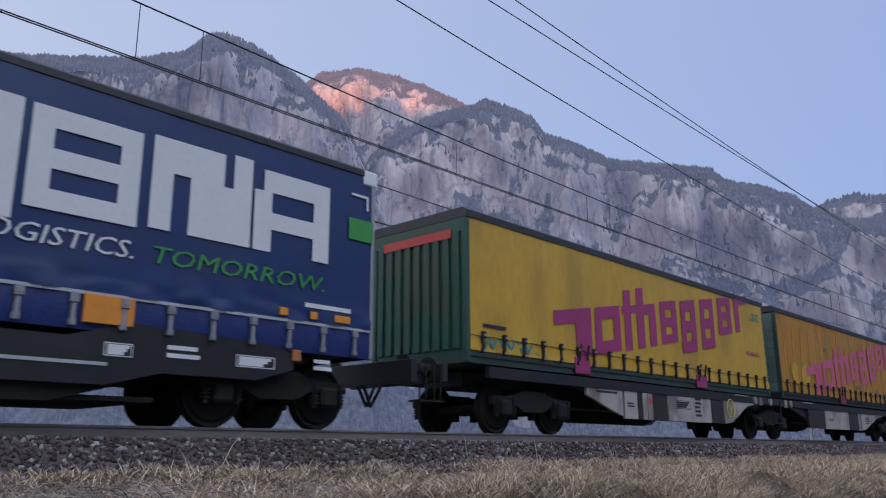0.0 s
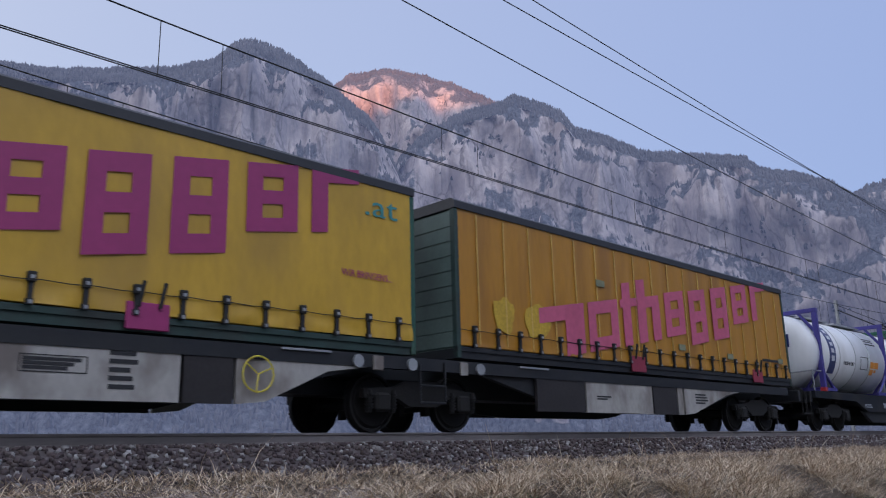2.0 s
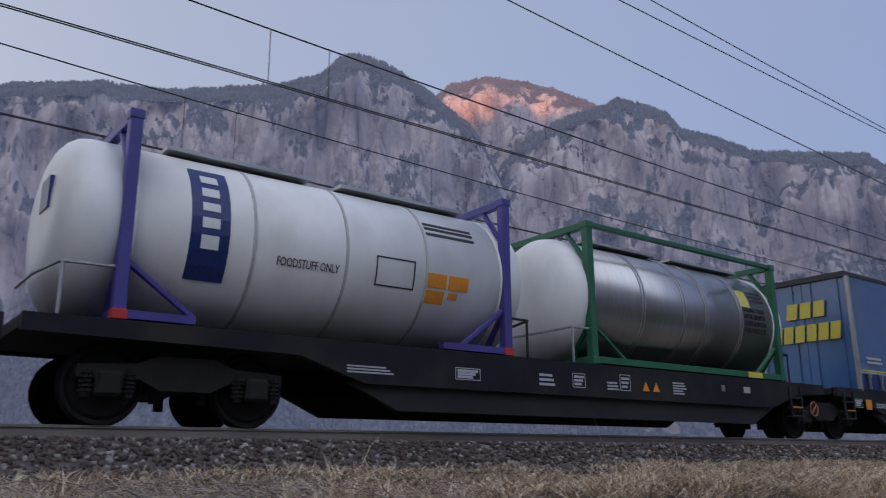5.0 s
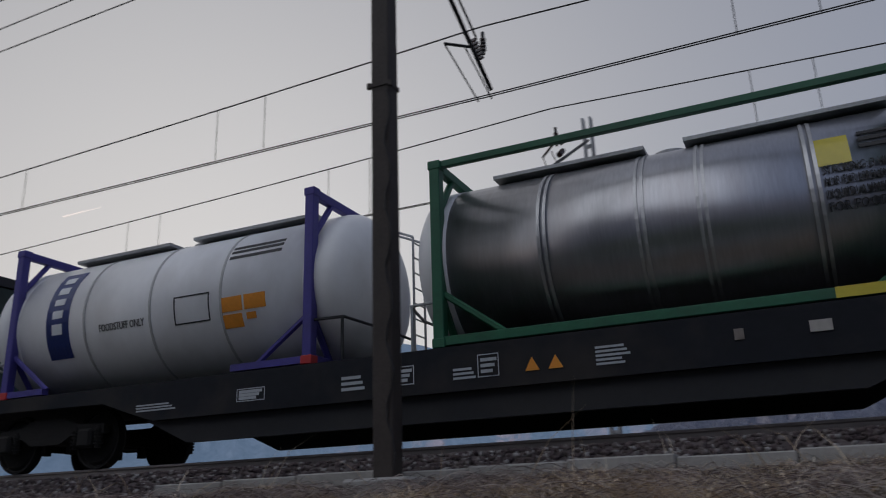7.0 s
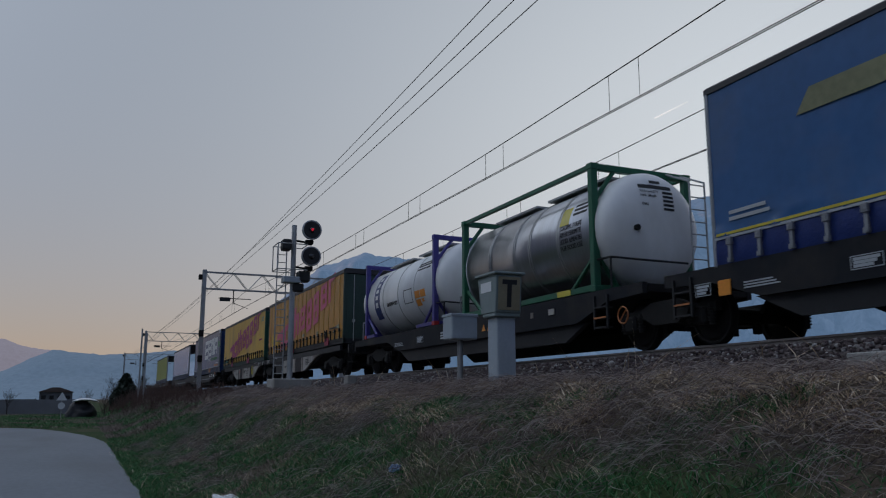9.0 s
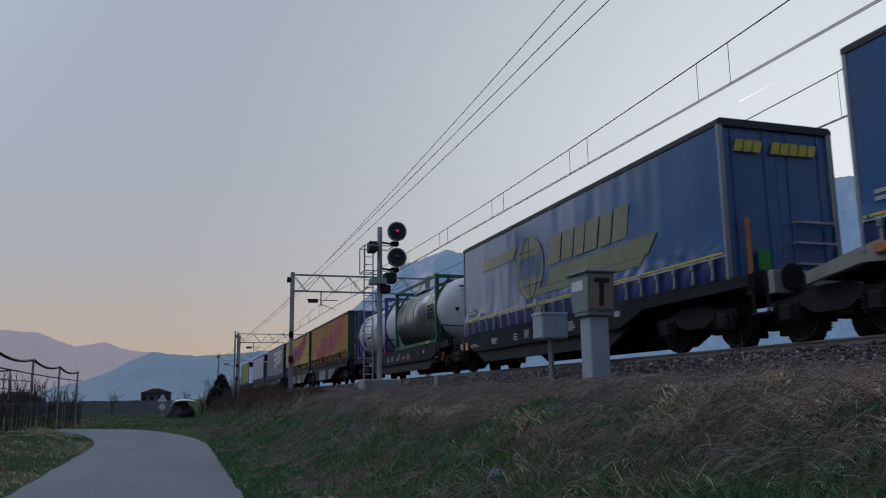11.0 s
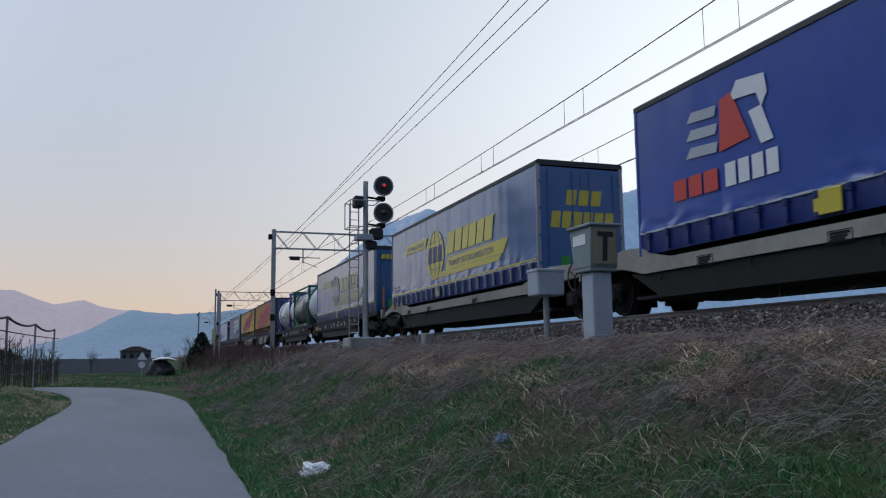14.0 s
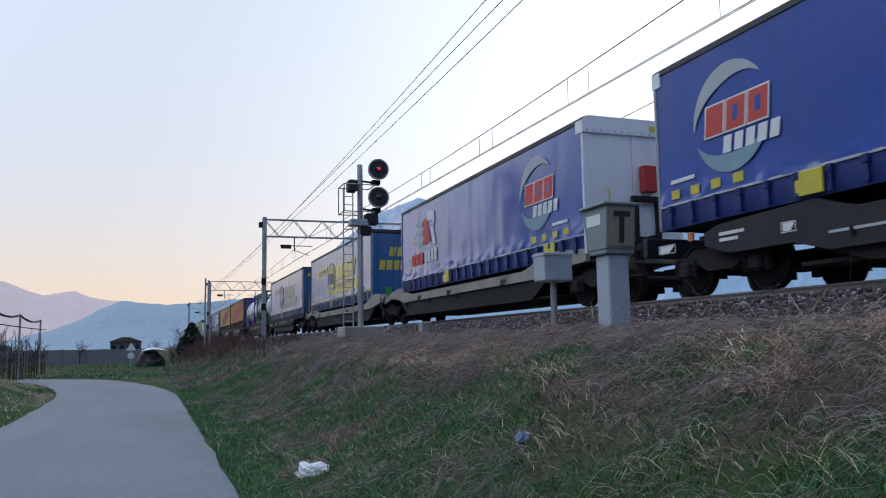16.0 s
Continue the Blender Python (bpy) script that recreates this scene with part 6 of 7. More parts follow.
# stencils on the pale wagon panels
w_, c_ = RUNNING[1][0], RUNNING[1][1]
for x_, z_, ww_, hh_, n_ in ((-47.55, 0.88, 1.0, 0.16, 2), (-46.3, 0.62, 0.35, 0.12, 2), (-43.0, 0.5, 0.35, 0.5, 5), (-33.1, 0.62, 0.5, 0.1, 2), (-29.1, 0.62, 0.6, 0.26, 4)):
    bars(w_, x_ - c_, z_, ww_, hh_, n_, M["dark_print"], -1.238)
frame_marks(w_, -44.0 - c_, 0.66, 0.75, 0.2, M["dark_print"], -1.238)
bm = bmesh.new()
prism(bm, [(-45.36 - c_, 0.72), (-45.16 - c_, 0.72), (-45.26 - c_, 0.92)], -1.241, -1.238)
part("warning_triangle", bm, M["red_print"], w_, "red edged warning triangle")
# navy trailer
cn = -60.75
slant_word(navy, [(-61.2 - cn, -59.4 - cn, 1.2, 2.64, 2), (-59.3 - cn, -57.95 - cn, 1.38, 2.62, 2)], 0.0, M["white_print"])
slant_word(navy, [(-57.8 - cn, -57.5 - cn, 1.42, 2.66, 0), (-57.5 - cn, -56.75 - cn, 2.2, 2.66, 0), (-57.25 - cn, -56.6 - cn, 1.42, 2.2, 0), (-56.6 - cn, -56.3 - cn, 1.42, 2.7, 0)], 0.0, M["white_print"])
slant_word(navy, [(-56.25 - cn, -55.95 - cn, 1.42, 2.3, 0), (-55.95 - cn, -55.2 - cn, 1.75, 2.0, 0), (-56.1 - cn, -55.2 - cn, 2.3, 2.62, 0), (-55.2 - cn, -54.9 - cn, 1.42, 2.62, 0)], 0.0, M["white_print"])
write("LOGISTICS.", -59.9 - cn, 0.98, -1.2625, 0.32, M["white_print"], navy, 1.95, 0.2)
write("TOMORROW.", -57.75 - cn, 0.98, -1.2625, 0.32, M["green_print"], navy, 2.8, 0.2)
part("sign", boxes((-54.5 - cn, -54.0 - cn, -1.268, -1.262, 1.9, 2.25)), M["green_print"], navy)
part("corner_mark", boxes((-54.45 - cn, -54.1 - cn, -1.266, -1.262, 2.62, 2.66), (-54.14 - cn, -54.1 - cn, -1.266, -1.262, 2.42, 2.62)), M["white_print"], navy)
bars(navy, -55.3 - cn, 0.72, 0.95, 0.12, 1, M["white_print"], -1.262)
for x_, w_ in ((-58.5, 0.62), (-55.75, 0.14), (-55.2, 0.12), (-54.75, 0.3)):
    part("reflector", boxes((x_ - cn, x_ + w_ - cn, -1.29, -1.262, 0.14 if w_ > 0.5 else 0.55, 0.48 if w_ > 0.5 else 0.66), bevel=0.006), M["orange_sign"], navy, "amber reflector plate")
part("roof_corner", boxes((6.55, 6.83, -1.275, -1.2, 2.85, 3.1), bevel=0.02), M["lorry_white"], navy)

w_, c_ = RUNNING[2][0], RUNNING[2][1]
part("marking_plate", boxes((-3.62 - c_, -3.36 - c_, -1.275, -1.25, 0.68, 0.92), bevel=0.006), M["orange_sign"], w_, "orange plate")
frame_marks(w_, -4.15 - c_, 0.72, 0.36, 0.2, M["grey_print"], -1.262)
# tanks
wt, WL, wh, wR, wzc, wB = white
cw_ = -17.915
curved_patch(wt, -20.13 - cw_, -19.62 - cw_, -34, 44, wR, wzc, M["blue_band"], "sign", 0.008, "navy blue brand stripe")
for k_, (a_, b_) in enumerate(((-14, -4), (-1, 7), (10, 17), (20, 28), (31, 39))):
    curved_patch(wt, -19.99 - cw_, -19.76 - cw_, a_, b_ - 1.5, wR + 0.009, wzc, M["white_print"], "logo_shape", 0.004)
barrel_writing(wt, "FOODSTUFF ONLY", -18.95 - cw_, -17, 0.17, wR, wzc, M["dark_print"], 0.95)
for x_, a_, s_ in ((-16.5, -17, 0.38), (-16.08, -17, 0.38), (-16.5, -29, 0.36), (-16.06, -24, 0.17)):
    curved_patch(wt, x_ - cw_, x_ + s_ - cw_, a_, a_ + s_ * 28, wR, wzc, M["orange_sign"], "hazard_sign", 0.006, "orange hazard placard")
for a_ in (24, 29.5, 34):
    curved_patch(wt, -16.45 - cw_, -15.5 - cw_, a_, a_ + 2.6, wR, wzc, M["dark_print"], "marking")
for a0_, a1_, x0_, x1_ in ((-21, -20, -17.4, -16.72), (-1, 0, -17.4, -16.72)):
    curved_patch(wt, x0_ - cw_, x1_ - cw_, a0_, a1_, wR, wzc, M["dark_print"], "marking")
for x_ in (-17.4, -16.74):
    curved_patch(wt, x_ - cw_, x_ + 0.02 - cw_, -21, 0, wR, wzc, M["dark_print"], "marking")
part("end_sign", boxes((-wB[-1] - 0.012, -wB[-1] + 0.05, -0.55, -0.12, wzc + 0.1, wzc + 0.5)), M["blue_band"], wt, "navy blue square sign")
st, SL, sh, sR, szc, sB = steel
cs_ = -9.99
curved_patch(st, -8.3 - cs_, -7.95 - cs_, 12, 32, sR, szc, M["yellow_print"], "hazard_sign", 0.006, "yellow square placard")
for k_, t_ in enumerate(("FOR FOOD USE", "LIQUIDI ALIMENTARI", "NUR FUR LEBENSMITTEL", "STACKING: 3 HIGHT")):
    barrel_writing(st, t_, -8.25 - cs_, -14 + k_ * 7, 0.15, sR, szc, M["dark_print"], 0.8)
for a_ in (20, 25, 30):
    curved_patch(st, -7.85 - cs_, -7.35 - cs_, a_, a_ + 2.6, sR, szc, M["dark_print"], "marking")
part("plate", boxes((-8.35 - cs_, -7.85 - cs_, -1.225, -1.21, 0.02, 0.14)), M["yellow_print"], st, "yellow plate on the bottom rail")


def end_x(y, z):
    """How far the dished end stands out at this place."""
    r = min(0.999, math.hypot(y, z - szc) / (sR + 0.004))
    return sB[1] - 0.42 * (1 - math.sin(math.acos(r ** (1 / 0.55)))) + 0.006


def end_writing(text, y, z, size, width):
    me = lettering(text, size, 0.003)
    me.materials.clear()
    me.materials.append(M["dark_print"])
    k = width / max(v.co.x for v in me.vertices)
    for v in me.vertices:
        yy, zz = y + v.co.x * k, z + v.co.z
        v.co = Vector((end_x(yy, zz) - v.co.y, yy, zz))
    part("lettering", me, M["dark_print"], st)


def end_bar(y, z, w, h):
    bm = bmesh.new()
    n = 8
    cols = [[bm.verts.new((end_x(y + w * i / n, zz) + d, y + w * i / n, zz)) for zz in (z, z + h) for d in (0.0, -0.02)] for i in range(n + 1)]
    for a, b in zip(cols, cols[1:]):
        bm.faces.new((a[0], b[0], b[2], a[2]))
        bm.faces.new((a[1], a[0], b[0], b[1]))
        bm.faces.new((a[2], a[3], b[3], b[2]))
    part("marking", bm, M["dark_print"], st)


end_bar(-0.14, szc + 0.90, 0.26, 0.06)
end_bar(-0.42, szc + 0.78, 0.78, 0.075)
for k_, t_ in enumerate(("MAX CAPACITY", "MAX GROSS", "TARE")):
    end_writing(t_, -0.40, szc + (0.69, 0.60, 0.42)[k_], 0.075, (0.42, 0.36, 0.16)[k_])
for k_ in range(5):
    end_bar(0.12, szc + 0.69 - k_ * 0.085, 0.26, 0.05)
bm = bmesh.new()
rod(bm, (sB[1] - 0.02, -0.55, szc - 0.05), (sB[1] + 0.05, -0.55, szc - 0.05), 0.06, 14)
part("valve_cap", bm, M["running_gear"], st)

# globe trailers
def globe_logo(ob, c, z0, x, mat, dark, wide=1.0):
    """A globe between two bands with a bold word, all as plain shapes."""
    def q(name, pts, y=-1.262, m=mat):
        bm = bmesh.new()
        prism(bm, [(px - c, pz - z0) for px, pz in pts], y - 0.003, y)
        return part(name, bm, m, ob)
    q("logo_shape", [(x, 3.02), (x + 0.25, 3.36), (x + 2.75, 3.36), (x + 2.55, 3.02)])
    q("logo_shape", [(x + 4.7, 2.0), (x + 9.5, 2.0), (x + 9.9, 2.40), (x + 4.9, 2.40)])
    q("logo_shape", [(x + 3.6, 1.82), (x + 9.2, 1.82), (x + 9.4, 1.99), (x + 4.2, 1.99)])
    gx, gz, r = x + 3.62, 2.62, 0.92
    q("logo_shape", [(gx + r * math.cos(2 * math.pi * k / 36), gz + r * 0.93 * math.sin(2 * math.pi * k / 36)) for k in range(36)])
    bm = bmesh.new()
    for f in (-0.6, 0.0, 0.6):
        last = None
        for k in range(13):
            a = radians(-80 + 160 * k / 12)
            p = Vector((gx - c + r * f * math.cos(a), -1.266, gz - z0 + r * 0.93 * math.sin(a)))
            if last is not None:
                rod(bm, last, p, 0.011, 4)
            last = p
    for f in (-0.55, 0.55):
        w = r * math.sqrt(1 - f * f)
        rod(bm, (gx - c - w, -1.266, gz - z0 + f * 0.86), (gx - c + w, -1.266, gz - z0 + f * 0.86), 0.011, 4)
    part("logo_lines", bm, dark, ob)
    for k in range(3):
        o = gx - 0.78 + k * 0.52
        q("logo_shape", [(o, 2.36), (o + 0.42, 2.36), (o + 0.52, 2.92), (o + 0.10, 2.92)], -1.268, dark)
    for k, w in enumerate((0.72, 0.6, 0.5, 0.6, 0.55, 0.62)):
        o = x + 4.75 + sum((0.80, 0.68, 0.56, 0.68, 0.62)[:k])
        for a, b, u, v in ((0, w, 0, 1),):
            q("logo_shape", [(o + a + 0.18 * u, 2.5 + 0.72 * u), (o + b + 0.18 * u, 2.5 + 0.72 * u), (o + b + 0.18 * v, 2.5 + 0.72 * v), (o + a + 0.18 * v, 2.5 + 0.72 * v)])
    if mat is M["faint_print"]:
        return
    write("INTERNATIONALE", x + 0.32 - c, 3.09 - z0, -1.2665, 0.26, dark, ob, 2.1, 0.2)
    write("TRANSPORTORGANISATION", x + 4.95 - c, 2.09 - z0, -1.2665, 0.28, dark, ob, 3.9, 0.2)


globe_logo(lkw2, 19.83, 1.05, 14.95, M["yellow_print"], M["blue_band"])
globe_logo(lkw1, 3.2, 1.08, -1.9, M["faint_print"], M["blue_lkw"])
for ob_, L_ in ((lkw1, 13.8), (lkw2, 13.66)):
    for sx_ in (-1, 1):
        r_ = [(-0.45 + k_ * 0.36, 0.28, 1.95, 2.35) for k_ in range(3)] + [(-0.9 + k_ * 0.31, 0.25, 1.35, 1.78) for k_ in range(6)]
        if ob_ is lkw1 and sx_ > 0:
            r_ = [(-0.95 + k_ * 0.2, 0.16, 2.4, 2.62) for k_ in range(9) if k_ != 3]
        end_marks(ob_, sx_, L_, r_, M["yellow_print"])
    part("edge_band", boxes((-L_ / 2 + 0.1, L_ / 2 - 0.1, -1.268, -1.25, 0.52, 0.56)), M["yellow_print"], ob_, "thin yellow edge band")
    part("reflector", boxes((-1.2, -0.75, -1.30, -1.262, 0.12, 0.44), bevel=0.01), M["faint_print"], ob_)
    bars(ob_, -6.5, 0.72, 0.8, 0.2, 2, M["grey_print"], -1.262)
    part("end_lamp_board", boxes((L_ / 2 + 0.0, L_ / 2 + 0.012, -0.62, -0.35, 0.25, 0.62)), M["green_print"], ob_)
bm = bmesh.new()
for k_ in range(3):
    box(bm, 6.92, 7.05, 0.15, 1.05, 0.35 + k_ * 0.38, 0.39 + k_ * 0.38)
part("rack", bm, M["galvanised"], lkw1)
bm = bmesh.new()
rod(bm, (6.98, -0.85, 0.0), (6.98, -0.85, 1.15), 0.045, 8)
part("grab_pole", bm, M["orange_steel"], lkw1)


# royal blue trailers
def ring_logo(ob, c, z0, x, rw=0.92):
    """Two crescents, a red and a white block word."""
    gx, gz = x + rw, 2.85
    for a0, a1, m in ((35, 185, M["grey_print"]), (200, 340, M["pale_teal"])):
        bm = bmesh.new()
        n = 18
        pts = [(gx + rw * math.cos(radians(a0 + (a1 - a0) * k / n)), gz + rw * math.sin(radians(a0 + (a1 - a0) * k / n))) for k in range(n + 1)]
        pts += [(gx + rw * (1 - 0.34 * math.sin(math.pi * k / n)) * math.cos(radians(a0 + (a1 - a0) * k / n)), gz + rw * (1 - 0.34 * math.sin(math.pi * k / n)) * math.sin(radians(a0 + (a1 - a0) * k / n))) for k in range(n - 1, 0, -1)]
        prism(bm, [(p[0] - c, p[1] - z0) for p in pts], -1.265, -1.262)
        part("logo_shape", bm, m, ob)
    for k in range(3):
        o = x + 0.3 + k * 0.52
        for name, g, m, y in (("logo_edge", 0.03, M["white_print"], -1.266), ("logo_shape", 0.0, M["red_print"], -1.269)):
            bm = bmesh.new()
            prism(bm, [(o - g - c, 2.62 - g - z0), (o + 0.44 + g - c, 2.62 - g - z0), (o + 0.50 + g - c, 3.12 + g - z0), (o + 0.06 - g - c, 3.12 + g - z0)], y, y + 0.003)
            part(name, bm, m, ob)
        if k != 0:
            bm = bmesh.new()
            prism(bm, [(o + 0.17 - c, 2.76 - z0), (o + 0.30 - c, 2.76 - z0), (o + 0.33 - c, 3.0 - z0), (o + 0.20 - c, 3.0 - z0)], -1.2725, -1.2695)
            part("logo_slot", bm, M["blue_epo"], ob)
    for k in range(5):
        o = x + 0.72 + k * 0.27
        bm = bmesh.new()
        prism(bm, [(o - c, 2.26 - z0), (o + 0.2 - c, 2.26 - z0), (o + 0.25 - c, 2.54 - z0), (o + 0.05 - c, 2.54 - z0)], -1.269, -1.266)
        part("logo_shape", bm, M["white_print"], ob)


M["pale_teal"] = material("pale teal print", (0.22, 0.33, 0.40), 0.5, vary=0.1)
ring_logo(epo, 38.025, 1.05, 41.6)
ring_logo(epo2, 54.375, 1.15, 48.7)
ce = 38.025
for k_ in range(3):
    bm = bmesh.new()
    prism(bm, [(32.85 + 0.03 * k_ - ce, 2.68 + 0.32 * k_ - 1.05), (33.7 - ce, 2.62 + 0.32 * k_ - 1.05), (33.75 - ce, 2.80 + 0.32 * k_ - 1.05), (33.0 + 0.03 * k_ - ce, 2.86 + 0.32 * k_ - 1.05)], -1.265, -1.262)
    part("logo_shape", bm, M["grey_print"], epo)
bm = bmesh.new()
prism(bm, [(33.78 - ce, 1.55), (34.55 - ce, 1.62), (34.4 - ce, 1.95), (34.15 - ce, 2.5), (33.85 - ce, 2.45)], -1.265, -1.262)
part("logo_shape", bm, M["red_print"], epo)
bm = bmesh.new()
for pts_ in ([(34.15, 3.5), (34.3, 3.7), (34.95, 3.62), (35.0, 3.3), (34.85, 3.1), (34.75, 3.35), (34.2, 3.4)], [(34.55, 3.1), (34.85, 3.12), (35.08, 2.52), (34.8, 2.5)]):
    prism(bm, [(p_[0] - ce, p_[1] - 1.05) for p_ in pts_], -1.269, -1.266)
part("logo_shape", bm, M["white_print"], epo)
for k_ in range(3):
    part("logo_shape", boxes((32.45 + k_ * 0.44 - ce, 32.82 + k_ * 0.44 - ce, -1.265, -1.262, 0.92, 1.3)), M["red_print"], epo)
for k_ in range(4):
    part("logo_shape", boxes((33.9 + k_ * 0.33 - ce, 34.16 + k_ * 0.33 - ce, -1.265, -1.262, 0.92, 1.32)), M["white_print"], epo)
for ob_, xs_ in ((epo, (-2.2, 4.9)), (epo2, (-3.4, 3.1))):
    for x_ in xs_:
        part("reflector", boxes((x_, x_ + 0.52, -1.31, -1.262, 0.10, 0.46), bevel=0.01), M["yellow_print"], ob_, "yellow reflector plate")
    o_ = 4.2 if ob_ is epo else -6.4
    for k_ in range(4):
        part("sign", boxes((o_ + k_ * 0.55, o_ + k_ * 0.55 + 0.24, -1.266, -1.262, 0.58, 0.74)), M["yellow_print"], ob_)
    bars(ob_, o_ + 1.1 if ob_ is epo else o_, 0.86, 0.9, 0.13, 1, M["white_print"], -1.262)
# white bulkhead fittings
part("fire_box", boxes((6.83, 7.02, 0.15, 0.5, 1.45, 2.05), bevel=0.02), M["red_box"], epo, "red extinguisher box")
bm = boxes((6.83, 6.93, -0.05, 0.62, 0.35, 0.45), (6.83, 6.93, -0.05, 0.05, 0.45, 1.3), (6.83, 6.93, 0.52, 0.62, 0.45, 1.3), (6.83, 6.95, -0.1, 0.66, 1.25, 1.36))
part("gas_line_panel", bm, M["running_gear"], epo)
bm = bmesh.new()
prism(bm, [(-1.27, 2.75), (1.27, 2.75), (1.27, 3.02), (1.15, 3.13), (-1.15, 3.13), (-1.27, 3.02)], 6.55, 6.86, "x")
part("roof_cap", bm, M["lorry_white"], epo)
bm = bmesh.new()
for k_ in range(14):
    rod(bm, (6.86, -1.15 + k_ * 0.177, 2.8), (6.875, -1.15 + k_ * 0.177, 2.8), 0.02, 6)
part("rivet_row", bm, M["alu"], epo)
bm = bmesh.new()
rod(bm, (6.97, -0.72, 0.05), (6.97, -0.72, 1.45), 0.02, 8)
rod(bm, (6.97, -0.72, 1.45), (6.88, -0.72, 1.52), 0.02, 8)
part("grab_pole", bm, M["yellow_print"], epo, "yellow grab pole")
part("sign", boxes((6.86, 6.868, 0.45, 0.85, 2.86, 2.98)), M["yellow_print"], epo)
bm = bmesh.new()
prism(bm, [(-1.27, 2.75), (1.27, 2.75), (1.27, 3.02), (1.15, 3.13), (-1.15, 3.13), (-1.27, 3.02)], -6.84, -6.6, "x")
part("roof_cap", bm, M["lorry_white"], epo2)
# wagon markings
for w_, c_, rows_ in ((RUNNING[0][0], RUNNING[0][1], ((-56.4, 0.62), (-57.4, 0.5), (-58.2, 0.35), (-55.1, 0.4))), (RUNNING[4][0], RUNNING[4][1], ((47.5, 0.5), (49.2, 0.6), (50.6, 0.3), (53.5, 0.5)))):
    for i_, (x_, ww_) in enumerate(rows_):
        (bars(w_, x_ - c_, 0.82, ww_, 0.2, 2, M["white_print"]) if i_ % 2 else frame_marks(w_, x_ - c_, 0.78, ww_, 0.16, M["white_print"]))
    part("lashing_hook", boxes((rows_[0][0] + 0.9 - c_, rows_[0][0] + 1.05 - c_, -1.29, -1.25, 0.92, 1.08), bevel=0.01), M["orange_steel"], w_, "orange hook")
w_, c_ = RUNNING[3][0], RUNNING[3][1]
for x_ in (15.2, 17.6, 22.0, 33.0, 36.0, 40.2):
    frame_marks(w_, x_ - c_, 0.72, 0.45, 0.18, M["slate_frame"])
part("lashing_hook", boxes((13.25 - c_, 13.6 - c_, -1.32, -1.25, 1.05, 1.2), bevel=0.02), M["orange_steel"], w_, "orange hook")
bm = bmesh.new()
for i_ in range(22):
    q0_, q1_ = 2 * math.pi * i_ / 22, 2 * math.pi * (i_ + 1) / 22
    rod(bm, (28.6 - c_ + 0.32 * math.cos(q0_), -1.3, 0.95 + 0.32 * math.sin(q0_)), (28.6 - c_ + 0.32 * math.cos(q1_), -1.3, 0.95 + 0.32 * math.sin(q1_)), 0.018, 5)
for q_ in (0.5, 2.6, 4.7):
    rod(bm, (28.6 - c_, -1.3, 0.95), (28.6 - c_ + 0.32 * math.cos(q_), -1.3, 0.95 + 0.32 * math.sin(q_)), 0.015, 5)
part("brake_wheel", bm, M["rubber"], w_, "dark hand brake wheel")


# ---------------------------------------------------------------- lane side and distance
def twig(bm, a, way, length, r, rng, depth):
    b = a + way * length
    rod(bm, a, b, r, 4, r * 0.6)
    if depth:
        for _ in range(3):
            w = (way + Vector((rng.uniform(-0.7, 0.7), rng.uniform(-0.7, 0.7), rng.uniform(-0.1, 0.6)))).normalized()
            twig(bm, a.lerp(b, rng.uniform(0.5, 1)), w, length * rng.uniform(0.5, 0.8), r * 0.55, rng, depth - 1)


def bare_tree(x, y, h, seed, label="bare winter tree with thin branches"):
    rng = random.Random(seed)
    z = land_z(x, y) - 0.1
    t = thing("tree", label, "tree", "bare trees")
    bm = bmesh.new()
    rod(bm, (x, y, z), (x + 0.05 * h, y, z + h * 0.4), 0.022 * h, 7, 0.014 * h)
    part("trunk", bm, M["bark"], t)
    bm = bmesh.new()
    for _ in range(9):
        a = Vector((x + 0.04 * h, y, z + h * rng.uniform(0.25, 0.4)))
        twig(bm, a, Vector((rng.uniform(-0.6, 0.6), rng.uniform(-0.6, 0.6), 1)).normalized(), h * rng.uniform(0.2, 0.32), 0.007 * h, rng, 3)
    part("crown", bm, M["bark"], t)


def trellis(y, x0, x1, seed):
    """A row of trained fruit trees under rolled-up hail netting."""
    rng = random.Random(seed)
    t = thing("orchard_trellis", "orchard row with wooden posts and rolled dark netting", "orchard trellis", "orchard rows")
    xs = []
    x = x0
    while x > x1:
        xs.append(x)
        x -= 8.8
    tops = []
    for x in xs:
        z = land_z(x, y)
        bm = bmesh.new()
        rod(bm, (x, y, z - 0.2), (x + rng.uniform(-0.1, 0.1), y, 1.12), 0.055, 8)
        part("post", bm, M["concrete"], t)
        tops.append(Vector((x, y, 1.1)))
    net = bmesh.new()
    for a, b in zip(tops, tops[1:]):
        sag_wire(net, a, b, 0.22, 0.06, 8)
    part("rolled_net", net, M["tarp_black"], t, "rolled dark hail netting")
    wr = bmesh.new()
    for z in (-1.5, -0.9, -0.3):
        rod(wr, (x0, y, z), (x1, y, z), 0.012, 4)
    sag_wire(wr, (x0, y, 0.55), (x1, y, 0.55), 0.1, 0.03, 12)
    part("wire", wr, M["wire"], t)
    x = x0
    while x > x1:
        x -= rng.uniform(0.45, 0.75)
        bm = bmesh.new()
        a = Vector((x, y + rng.uniform(-0.1, 0.1), land_z(x, y) - 0.05))
        h = rng.uniform(1.5, 2.4)
        rod(bm, a, a + Vector((rng.uniform(-0.1, 0.1), 0, h)), 0.030, 5, 0.014)
        for _ in range(8):
            p = a + Vector((0, 0, rng.uniform(0.4, h)))
            twig(bm, p, Vector((rng.uniform(-1, 1), rng.uniform(-0.5, 0.5), rng.uniform(0.1, 0.9))).normalized(), rng.uniform(0.25, 0.55), 0.013, rng, 1)
        part("fruit_tree", bm, M["bark"], t, "bare trained fruit tree")


